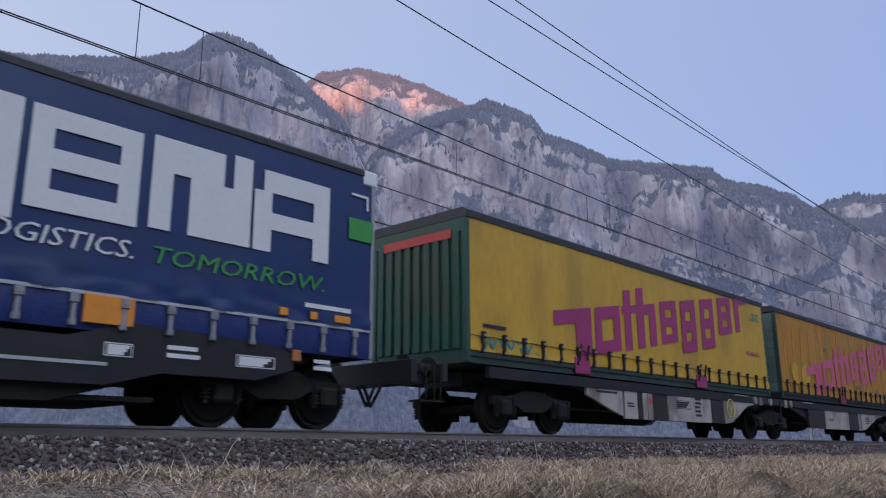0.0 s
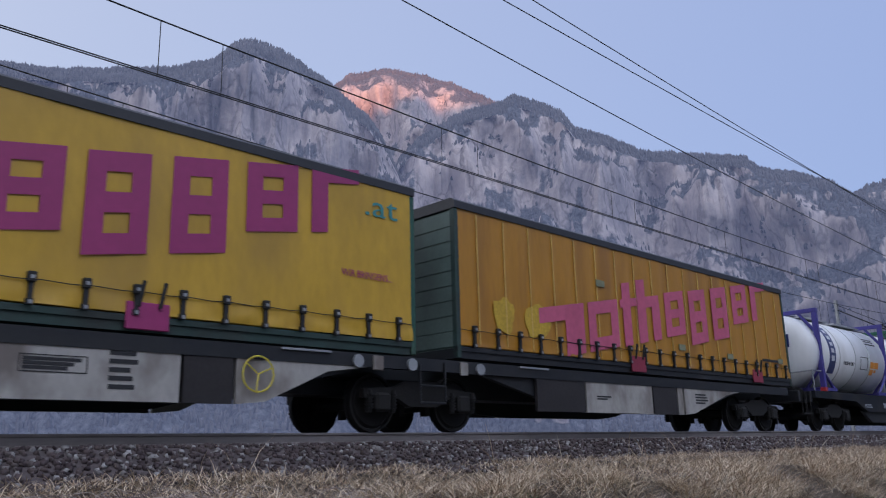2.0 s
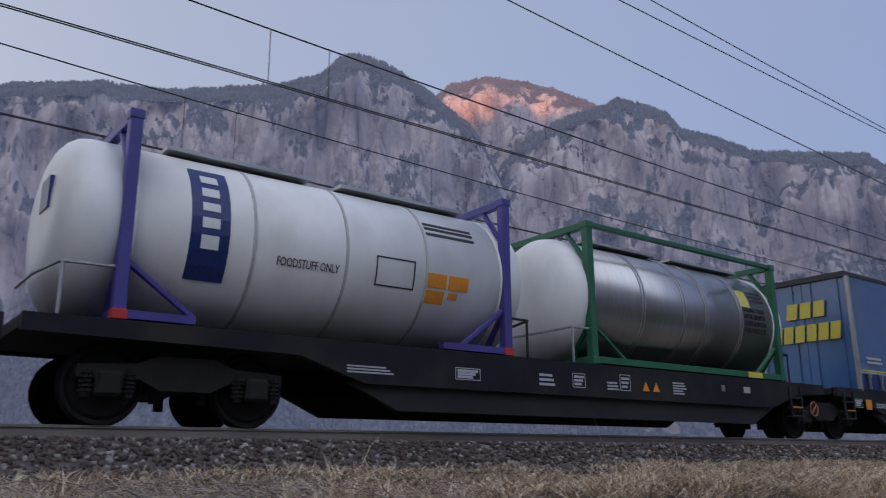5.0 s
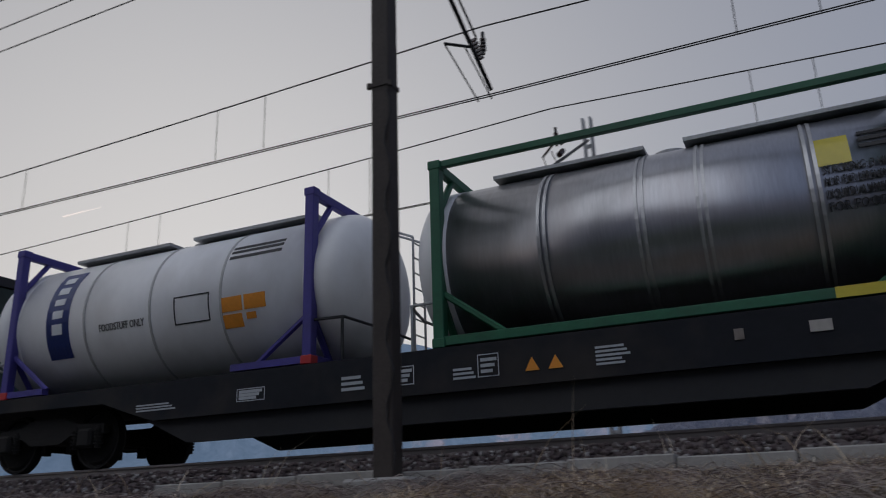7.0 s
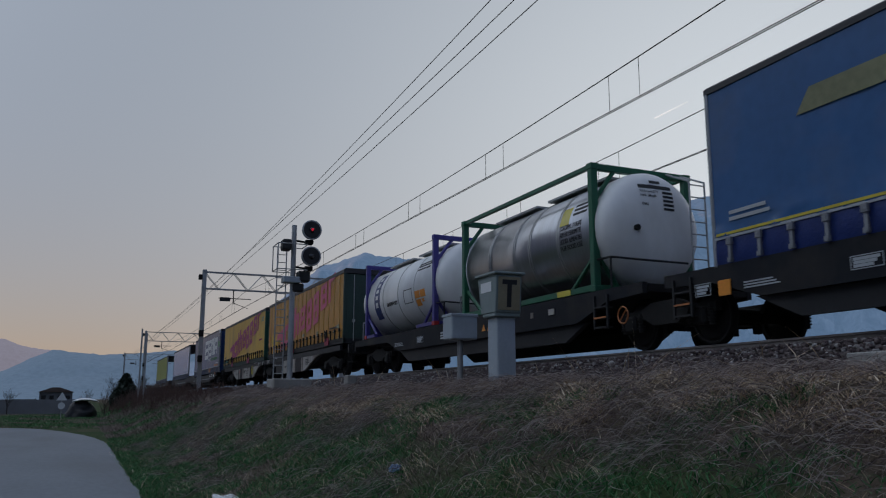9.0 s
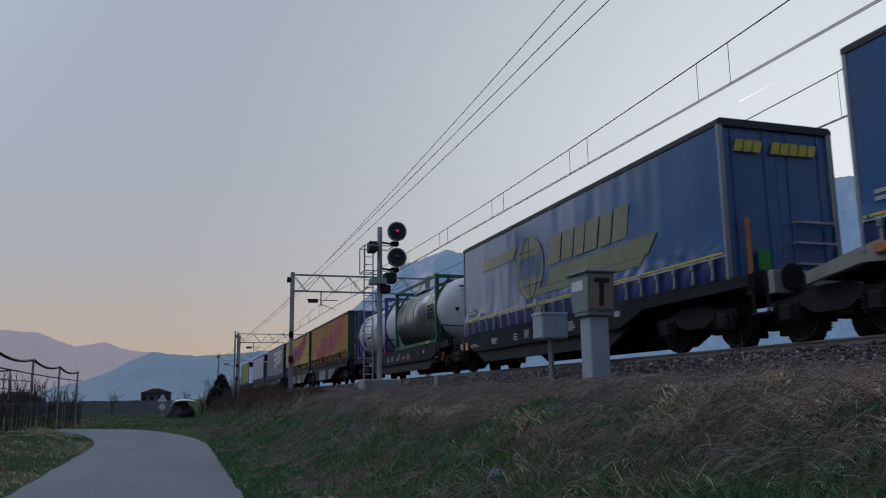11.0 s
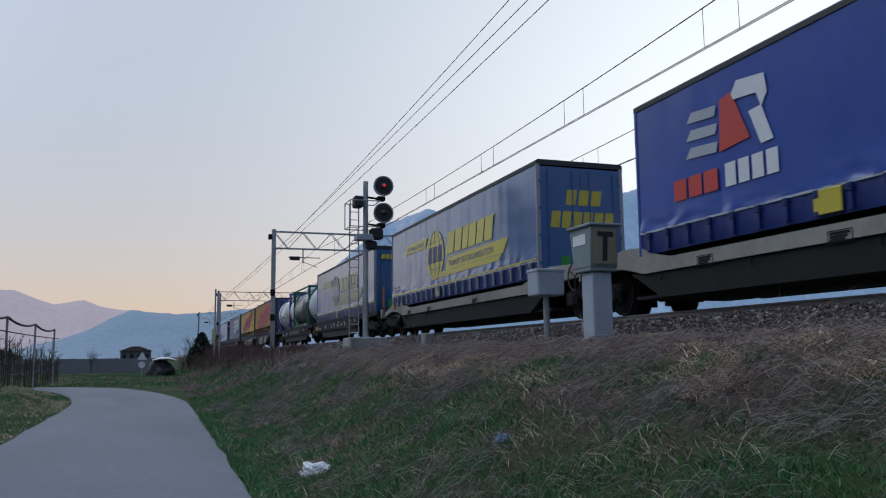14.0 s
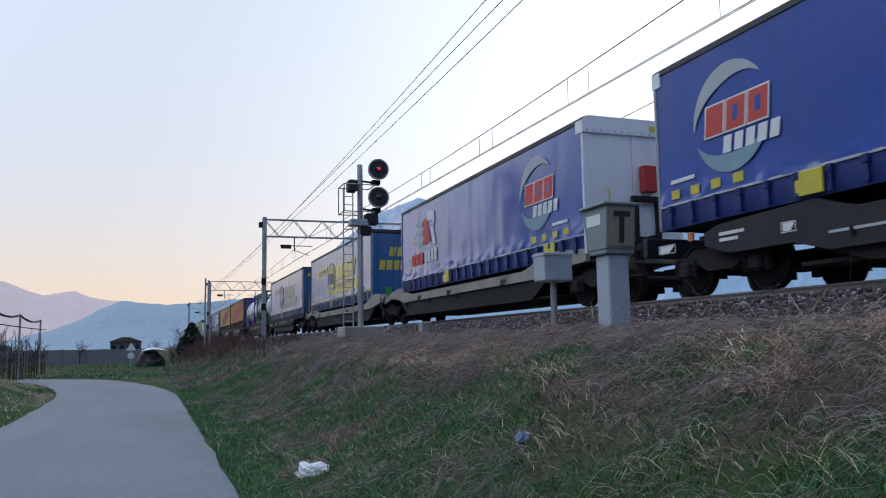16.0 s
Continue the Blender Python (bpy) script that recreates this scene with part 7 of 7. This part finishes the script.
trellis(-6.0, -26.0, -64.0, 1)
trellis(-9.2, -30.0, -64.0, 2)
for i_, (x_, y_, h_) in enumerate(((-116, -7.6, 3.6), (-125, 1.0, 3.4), (-104, 4.2, 4.0), (-92, 6.3, 3.2), (-100, 5.6, 3.6), (-88, 3.2, 3.0), (-82, 2.6, 2.4))):
    bare_tree(x_, y_, h_, i_)


def brush(x, y, rx, ry, h, count, seed, label, mat):
    """A clump of bramble and dead stalks."""
    rng = random.Random(seed)
    bm = bmesh.new()
    for _ in range(count):
        a, r = rng.uniform(0, 6.28), math.sqrt(rng.random())
        px, py = x + math.cos(a) * r * rx, y + math.sin(a) * r * ry
        p = Vector((px, py, land_z(px, py) - 0.05))
        top = h * (1 - 0.5 * r * r) * rng.uniform(0.5, 1.0)
        w = Vector((rng.uniform(-0.45, 0.45), rng.uniform(-0.45, 0.45), 1)).normalized()
        twig(bm, p, w, top * 0.6, 0.014, rng, 2)
    ob = new("shrub", mesh_of("shrub", bm, mat))
    return tagged(ob, label, "shrub", "shrubs")


M["bramble"] = material("brown bramble", (0.10, 0.06, 0.05), 0.9, vary=0.3, scale=5)
for i_, (x_, y_, rx_, ry_, h_, n_) in enumerate(((-50, 5.2, 6, 1.4, 1.1, 190), (-62, 5.0, 7, 1.7, 1.4, 200), (-75, 4.8, 8, 2.0, 1.8, 190), (-40, 5.6, 5, 1.0, 0.8, 130), (-90, 4.6, 8, 2.4, 2.2, 160))):
    brush(x_, y_, rx_, ry_, h_, n_, 40 + i_, "brown bramble thicket on the bank top", M["bramble"])


def dark_bush(x, y, r, h):
    rng = random.Random(9)
    bm = bmesh.new()
    for _ in range(420):
        u = rng.random()
        a, k = rng.uniform(0, 6.28), math.sqrt(rng.random()) * (1 - u ** 1.6) * r
        p = Vector((x + math.cos(a) * k, y + math.sin(a) * k, land_z(x, y) + 0.1 + u * h))
        m = Matrix.Translation(p) @ Euler((rng.uniform(0, 6), rng.uniform(0, 6), 0)).to_matrix().to_4x4()
        bmesh.ops.create_cone(bm, cap_ends=False, segments=4, radius1=0.28, radius2=0.02, depth=0.45, matrix=m)
    ob = new("evergreen_bush", mesh_of("evergreen_bush", bm, M["evergreen"]))
    tagged(ob, "dark evergreen bush on the bank", "bush")


M["evergreen"] = material("dark evergreen leaves", (0.02, 0.032, 0.02), 0.8, vary=0.4, scale=4)
dark_bush(-86, 4.4, 1.3, 2.6)


def garden_wall():
    w = thing("garden_wall", "long grey plastered garden wall", "wall")
    for k in range(9):
        y = 0.5 - k * 2.6
        part("wall_panel", boxes((-118.2, -118.0, y - 2.5, y, -2.9, -0.85 - 0.03 * (k % 2))), M["plaster"], w)
        part("pillar", boxes((-118.3, -117.9, y - 0.02, y + 0.12, -2.9, -0.75)), M["plaster"], w)


garden_wall()


M["house_wall"] = material("grey stucco", (0.14, 0.14, 0.15), 0.85, vary=0.15, scale=1)


def far_house(x, y, w, d, h, label, seed):
    t = thing("house", label, "house", "far houses")
    z = ROAD_Z - 0.6
    part("wall", boxes((x - d / 2, x + d / 2, y - w / 2, y + w / 2, z, z + h)), M["house_wall"], t)
    bm = bmesh.new()
    prism(bm, [(y - w / 2 - 0.4, z + h), (y + w / 2 + 0.4, z + h), (y + w * 0.12, z + h + w * 0.16), (y - w * 0.12, z + h + w * 0.16)], x - d / 2 - 0.4, x + d / 2 + 0.4, "x")
    part("roof", bm, M["tile"], t)
    for k in range(4):
        yy = y - w / 2 + w * (k + 0.5) / 4
        part("window", boxes((x + d / 2, x + d / 2 + 0.03, yy - 0.45, yy + 0.45, z + h - 1.9, z + h - 0.7)), M["black_glass"], t)


far_house(-205, -4.4, 6.5, 8, 3.7, "low house with a dark hipped roof among gardens", 1)
far_house(-260, -42, 12, 8, 3.0, "grey farm building behind the orchard", 3)


def covered_heap():
    t = thing("covered_heap", "heap under black tarpaulin with a pale sheet on top", "covered heap")
    bm = bmesh.new()
    bmesh.ops.create_icosphere(bm, subdivisions=4, radius=1)
    for v in bm.verts:
        d = 1 + 0.18 * noise.noise(v.co * 2)
        v.co = Vector((-80 + v.co.x * 1.2 * d, 0.7 + v.co.y * 1.25 * d, ROAD_Z + max(-0.05, v.co.z) * 1.55 * d))
    part("tarpaulin", bm, M["tarp_black"], t)
    bm = bmesh.new()
    bmesh.ops.create_icosphere(bm, subdivisions=3, radius=1)
    for v in bm.verts:
        v.co = Vector((-79.4 + v.co.x * 0.9, 0.95 + v.co.y * 1.05, ROAD_Z + 1.52 + v.co.z * 0.12 - 0.18 * v.co.y * v.co.y + 0.06 * noise.noise(v.co * 3)))
    part("pale_sheet", bm, M["white_plastic"], t)


covered_heap()


def road_sign(x, y):
    t = thing("road_sign", "small white road signs on one grey post", "road sign")
    z = land_z(x, y)
    bm = bmesh.new()
    rod(bm, (x, y, z - 0.1), (x, y, z + 2.1), 0.035, 8)
    part("post", bm, M["galvanised"], t)
    bm = bmesh.new()
    prism(bm, [(y - 0.42, z + 1.45), (y + 0.42, z + 1.45), (y, z + 2.15)], x + 0.04, x + 0.06, "x")
    part("plate", bm, M["white_print"], t)
    bm = bmesh.new()
    rod(bm, (x + 0.04, y, z + 1.0), (x + 0.06, y, z + 1.0), 0.28, 20)
    part("plate", bm, M["white_print"], t)


road_sign(-78.5, -0.9)


def trunking(x0, x1):
    """Low concrete cable trough along the bank top."""
    t = thing("cable_trough", "low concrete cable trough on the bank top", "cable trough")
    k = 0
    x = x0
    while x < x1:
        part("slab", boxes((x, x + 0.98, 7.75, 8.1, -0.62, -0.40 + 0.015 * (k % 3)), bevel=0.012), M["concrete"], t)
        x += 1.0
        k += 1


trunking(-8.0, 1.0)
for px_, w_ in ((-22.5, 7.0),):
    bm = bmesh.new()
    rod(bm, (px_, 12.35, 0.02), (px_ + w_, 12.35, 0.02), 0.07, 10)
    tagged(new("plastic_pipe", mesh_of("plastic_pipe", bm, M["cabinet_blue"])), "pale plastic pipe lying between the tracks", "pipe")
bm = boxes((-27.0, -26.6, 8.1, 8.4, -0.5, -0.12), bevel=0.03)
tagged(new("concrete_block", mesh_of("concrete_block", bm, M["concrete"])), "small concrete block beside the track", "block")
# sleepers of the near track
SLEEPER = mesh_of("sleeper", boxes((-0.13, 0.13, -1.25, 1.25, -0.30, -0.165), bevel=0.02), M["concrete"])
bed = bpy.data.objects["track_bed"]
for k_ in range(110):
    s_ = part("sleeper", SLEEPER, None, bed)
    s_.matrix_basis = pose(33 - k_ * 0.6, TRACK_Y, 0)


# ---------------------------------------------------------------- grass and stones
def island_material(name, colours, rough=0.9, spec=0.15):
    """Colours that differ from piece to piece of one mesh."""
    m = bpy.data.materials.new(name)
    m.use_nodes = True
    n, l = m.node_tree.nodes, m.node_tree.links
    b = n["Principled BSDF"]
    b.inputs["Roughness"].default_value, b.inputs["Specular IOR Level"].default_value = rough, spec
    g, r = n.new("ShaderNodeNewGeometry"), n.new("ShaderNodeValToRGB")
    el = r.color_ramp.elements
    while len(el) < len(colours):
        el.new(0.5)
    for k, c in enumerate(colours):
        el[k].position, el[k].color = k / (len(colours) - 1), (*c, 1)
    l.new(g.outputs["Random Per Island"], r.inputs[0])
    l.new(r.outputs[0], b.inputs["Base Color"])
    return m


M["straw"] = island_material("dry straw", [(0.32, 0.225, 0.15), (0.52, 0.395, 0.265), (0.68, 0.55, 0.40), (0.80, 0.69, 0.54)])
M["grass"] = island_material("short green grass", [(0.034, 0.105, 0.042), (0.054, 0.17, 0.06), (0.08, 0.21, 0.08), (0.16, 0.20, 0.10)])
M["litter"] = island_material("dead grass thatch", [(0.08, 0.06, 0.056), (0.21, 0.165, 0.145), (0.40, 0.33, 0.285)])
M["stones"] = island_material("ballast stones", [(0.045, 0.034, 0.036), (0.08, 0.062, 0.064), (0.11, 0.085, 0.085), (0.09, 0.07, 0.065), (0.13, 0.11, 0.105), (0.36, 0.35, 0.34)], 0.85)
RNG = np.random.default_rng(5)


def heights(xs, ys):
    return np.array([land_z(float(x), float(y)) for x, y in zip(xs, ys)])


def blades(name, label, xs, ys, length, width, lean, droop, mat):
    """Curved blades, each of two strips and a tip."""
    n = len(xs)
    zs = heights(xs, ys) - 0.02
    a = RNG.uniform(0, 2 * np.pi, n)
    dx, dy = np.cos(a), np.sin(a)
    ln = length * RNG.uniform(0.5, 1.25, n)
    le = lean * RNG.uniform(0.2, 1.3, n)
    dr = droop * RNG.uniform(0.2, 1.4, n)
    face = RNG.uniform(0, 2 * np.pi, n)
    wx, wy = np.cos(face) * width / 2, np.sin(face) * width / 2
    verts = np.empty((n, 5, 3))
    for k, s in enumerate((0.0, 0.55, 1.0)):
        out = ln * (le * s + dr * s * s)
        up = ln * s * np.clip(1 - 0.45 * le - 0.5 * dr * s, 0.05, 1)
        cx, cy, cz = xs + dx * out, ys + dy * out, zs + up
        if k < 2:
            verts[:, 2 * k] = np.stack([cx - wx, cy - wy, cz], 1)
            verts[:, 2 * k + 1] = np.stack([cx + wx, cy + wy, cz], 1)
        else:
            verts[:, 4] = np.stack([cx, cy, cz], 1)
    base = np.arange(n)[:, None] * 5
    quads = (base + np.array([[0, 1, 3, 2]]))
    tris = (base + np.array([[2, 3, 4]]))
    me = bpy.data.meshes.new(name)
    loops = np.concatenate([quads, tris], 1).ravel()
    me.vertices.add(n * 5)
    me.vertices.foreach_set("co", verts.ravel())
    me.loops.add(n * 7)
    me.loops.foreach_set("vertex_index", loops)
    me.polygons.add(n * 2)
    starts = (np.arange(n)[:, None] * 7 + np.array([[0, 4]])).ravel()
    me.polygons.foreach_set("loop_start", starts)
    me.update(calc_edges=True)
    me.validate()
    me.materials.append(mat)
    ob = new(name, me)
    return tagged(ob, label, "grass", kind="stuff")


def patchy(xs, ys, scale, seed):
    return np.array([noise.fractal((float(x) * scale, float(y) * scale * 1.3, seed), 0.8, 2.0, 3) for x, y in zip(xs, ys)])


def strew(count, x0, x1, y0, y1):
    """Places strewn over a stretch of ground."""
    xs = RNG.uniform(x0, x1, count)
    ys = RNG.uniform(y0, y1, count)
    return xs, ys


# tall dry straw along the bank top
xs, ys = strew(125000, -34, 34, 4.9, 8.1)
keep = patchy(xs, ys, 0.7, 3.0) + 0.5 * (ys - 5.7) / 1.2 > -0.05
xs, ys = xs[keep], ys[keep]
tall = ys < 5.9
reach = np.interp(xs, (-6, 3), (0.20, 0.38))
blades("dry_grass", "tall dry straw grass along the bank top", xs[tall], ys[tall], reach[tall], 0.010, 0.9, 0.75, M["straw"])
blades("dry_grass", "short dry straw grass beside the ballast", xs[~tall], ys[~tall], reach[~tall] * 0.5, 0.010, 0.9, 0.7, M["straw"])
xs, ys = strew(22000, -34, 30, 4.6, 7.7)
blades("grass_thatch", "matted dead grass on the bank", xs, ys, 0.22, 0.008, 1.1, 0.5, M["litter"])
# green slope with dead patches
xs, ys = strew(190000, -34, 7, 1.5, 5.4)
p = patchy(xs, ys, 0.35, 8.0)
q = patchy(xs, ys, 1.3, 21.0)
green = p + 0.7 * q + 0.12 * (3.6 - ys) > -0.22
blades("green_grass", "short green grass on the bank", xs[green], ys[green], 0.11 + 0.10 * np.clip(q[green], 0, 0.6), 0.009, 0.55, 0.45, M["grass"])
dead = ~green | (RNG.random(len(xs)) < 0.12)
blades("grass_thatch", "matted dead grass on the bank", xs[dead], ys[dead], 0.15, 0.007, 1.1, 0.6, M["litter"])
dry = RNG.random(len(xs)) < 0.02
blades("dry_grass", "single dry stalks in the green grass", xs[dry], ys[dry], 0.24, 0.006, 0.9, 0.5, M["straw"])
# farther bank and the verge across the lane
xs, ys = strew(40000, -75, -34, 1.6, 8.0)
far_dry = (ys > 5.0) | (patchy(xs, ys, 0.3, 5.0) < -0.02)
blades("grass_thatch", "brown dead grass on the farther bank", xs[far_dry], ys[far_dry], 0.30, 0.014, 0.7, 0.5, M["litter"])
blades("green_grass", "green grass on the farther bank", xs[~far_dry], ys[~far_dry], 0.17, 0.016, 0.5, 0.4, M["grass"])
xs, ys = strew(40000, -70, -14, -12.0, -2.0)
side = np.array([lane_y(float(x)) - 1.95 for x in xs])
lane_xy = np.array([(p_.x, p_.y) for p_, _ in LANE])
out = (ys < side) & (np.min(np.hypot(xs[:, None] - lane_xy[None, :, 0], ys[:, None] - lane_xy[None, :, 1]), axis=1) > 2.0)
xs, ys = xs[out], ys[out]
pale = patchy(xs, ys, 0.4, 2.0) < 0.05
blades("dry_grass", "short dry grass on the far verge of the lane", xs[pale], ys[pale], 0.15, 0.013, 0.7, 0.5, M["straw"])
blades("green_grass", "green grass on the far verge of the lane", xs[~pale], ys[~pale], 0.13, 0.014, 0.5, 0.4, M["grass"])
xs, ys = strew(30000, -117, -50, -14.0, 5.0)
away = np.min(np.hypot(xs[:, None] - lane_xy[None, :, 0], ys[:, None] - lane_xy[None, :, 1]), axis=1) > 2.2
xs, ys = xs[away], ys[away]
pale = patchy(xs, ys, 0.15, 6.0) < -0.1
blades("green_grass", "rough grass of the meadow past the bend", xs[~pale], ys[~pale], 0.20, 0.03, 0.6, 0.4, M["grass"])
blades("grass_thatch", "pale dead grass of the meadow past the bend", xs[pale], ys[pale], 0.20, 0.03, 0.8, 0.5, M["litter"])
# tangled tufts that lean over one another
tx, ty = RNG.uniform(-30, 28, 240), RNG.uniform(4.7, 6.1, 240)
xs = (tx[:, None] + RNG.normal(0, 0.16, (240, 130))).ravel()
ys = (ty[:, None] + RNG.normal(0, 0.13, (240, 130))).ravel()
blades("straw_tuft", "tangled tufts of long pale straw", xs, ys, np.interp(xs, (-6, 3), (0.22, 0.40)), 0.008, 1.0, 0.75, M["straw"])
tx, ty = RNG.uniform(-30, 6, 110), RNG.uniform(2.2, 4.8, 110)
xs = (tx[:, None] + RNG.normal(0, 0.17, (110, 60))).ravel()
ys = (ty[:, None] + RNG.normal(0, 0.15, (110, 60))).ravel()
blades("straw_tuft", "flattened pale tufts in the green grass", xs, ys, 0.20, 0.006, 1.2, 0.5, M["straw"])
# dead bramble stalks that lie matted over the crest and in patches down the slope
def brambles(label, xs, ys, length, width, rise):
    n, m = len(xs), 7
    zs = heights(xs, ys)
    a = np.where(RNG.random(n) < 0.35, RNG.normal(-1.4, 1.2, n), RNG.uniform(0, 6.28, n))
    turn = RNG.normal(0, 0.7, n)
    ln = length * RNG.uniform(0.4, 1.3, n)
    up = rise * RNG.uniform(0.2, 1.3, n)
    lift = RNG.uniform(0.0, 0.11, n)
    px, py = xs.copy(), ys.copy()
    pts = np.empty((n, 2 * m, 3))
    for k in range(m):
        s = k / (m - 1)
        if k:
            px = px + np.cos(a + turn * s) * ln / (m - 1)
            py = py + np.sin(a + turn * s) * ln / (m - 1)
        ground_z = heights(px, py)
        z = ground_z + lift + up * 4 * s * (1 - s) + RNG.normal(0, 0.008, n)
        w = width * (1 - 0.6 * s)
        pts[:, 2 * k] = np.stack([px, py, z - w / 2], 1)
        pts[:, 2 * k + 1] = np.stack([px + 0.3 * w, py - 0.3 * w, z + w / 2], 1)
    quads = np.array([(2 * k, 2 * k + 2, 2 * k + 3, 2 * k + 1) for k in range(m - 1)]).ravel()
    me = bpy.data.meshes.new("dead_bramble")
    me.vertices.add(n * 2 * m)
    me.vertices.foreach_set("co", pts.ravel())
    me.loops.add(n * len(quads))
    me.loops.foreach_set("vertex_index", (np.arange(n)[:, None] * 2 * m + quads[None]).ravel())
    me.polygons.add(n * (m - 1))
    me.polygons.foreach_set("loop_start", np.arange(n * (m - 1)) * 4)
    me.update(calc_edges=True)
    me.validate()
    me.materials.append(M["bramble"])
    return tagged(new("dead_bramble", me), label, "dead stalks", kind="stuff")


M["bramble"] = island_material("dead bramble stalks", [(0.09, 0.068, 0.066), (0.24, 0.19, 0.18), (0.46, 0.395, 0.37), (0.72, 0.65, 0.60)])
xs, ys = strew(24000, -34, 5, 4.3, 6.3)
keep = patchy(xs, ys, 0.6, 11.0) + 0.35 * (ys - 5.0) > -0.05
brambles("matted dead stalks over the bank top", xs[keep], ys[keep], 0.38, 0.0055, 0.08)
xs, ys = strew(22000, -32, 5, 1.9, 4.9)
keep = patchy(xs, ys, 0.8, 14.0) + np.interp(xs, (-12, -4), (0.0, 0.16)) > 0.32
brambles("flattened patches of dead stalks in the grass", xs[keep], ys[keep], 0.28, 0.0055, 0.05)
tx, ty = RNG.uniform(-30, 3, 90), RNG.uniform(2.3, 5.9, 90)
xs = (tx[:, None] + RNG.normal(0, 0.14, (90, 45))).ravel()
ys = (ty[:, None] + RNG.normal(0, 0.12, (90, 45))).ravel()
brambles("pale bent tufts of dead stalks on the bank", xs, ys, 0.34, 0.006, 0.12)
# bent stalks that stand out
xs, ys = strew(200, -30, 28, 5.2, 8.4)
blades("dry_stalk", "long single dry stalks leaning over the bank top", xs, ys, 0.75, 0.008, 0.6, 0.4, M["straw"])


def stones(count, x0, x1, y0, y1, size):
    unit = np.array([(-1, -1, -1), (1, -1, -1), (1, 1, -1), (-1, 1, -1), (-1, -1, 1), (1, -1, 1), (1, 1, 1), (-1, 1, 1)], float)
    faces = np.array([(3, 2, 1, 0), (4, 5, 6, 7), (0, 1, 5, 4), (1, 2, 6, 5), (2, 3, 7, 6), (3, 0, 4, 7)])
    xs, ys = RNG.uniform(x0, x1, count), RNG.uniform(y0, y1, count)
    zs = np.interp(ys, (7.4, 7.95, 8.9, 12.3), (-0.60, -0.54, -0.19, -0.19))
    r = size * RNG.uniform(0.5, 1.4, (count, 1, 3))
    v = unit[None] * r * RNG.uniform(0.55, 1.0, (count, 8, 3))
    a, b = RNG.uniform(0, 6.28, count), RNG.uniform(-0.9, 0.9, count)
    ca, sa, cb, sb = np.cos(a)[:, None], np.sin(a)[:, None], np.cos(b)[:, None], np.sin(b)[:, None]
    x, y, z = v[..., 0], v[..., 1] * cb - v[..., 2] * sb, v[..., 1] * sb + v[..., 2] * cb
    pts = np.stack([x * ca - y * sa + xs[:, None], x * sa + y * ca + ys[:, None], z + zs[:, None] + size * 0.3], -1)
    me = bpy.data.meshes.new("ballast")
    me.vertices.add(count * 8)
    me.vertices.foreach_set("co", pts.ravel())
    me.loops.add(count * 24)
    me.loops.foreach_set("vertex_index", (np.arange(count)[:, None] * 8 + faces.ravel()[None]).ravel())
    me.polygons.add(count * 6)
    me.polygons.foreach_set("loop_start", np.arange(count * 6) * 4)
    me.update(calc_edges=True)
    me.validate()
    me.materials.append(M["stones"])
    return tagged(new("ballast", me), "loose grey brown ballast stones beside the rails", "ballast", kind="stuff")


stones(34000, -32, 34, 7.5, 9.75, 0.027)
stones(5000, -70, -32, 7.8, 9.75, 0.05)


# ---------------------------------------------------------------- movement
def motions():
    for ob, x, z in RUNNING:
        walk(ob, [(float(t), pose(x + run(t), TRACK_Y, z)) for t in range(17)])
    for w, ax in WHEELS:
        rows = []
        for k in range(0, 481, 2):
            t = k / 30
            turn = math.degrees((run(t) - run(0)) / WR)
            rows.append((t, Matrix.Translation((ax, 0, WR)) @ Matrix.Rotation(radians(turn), 4, "Y")))
        walk(w, rows)


motions()
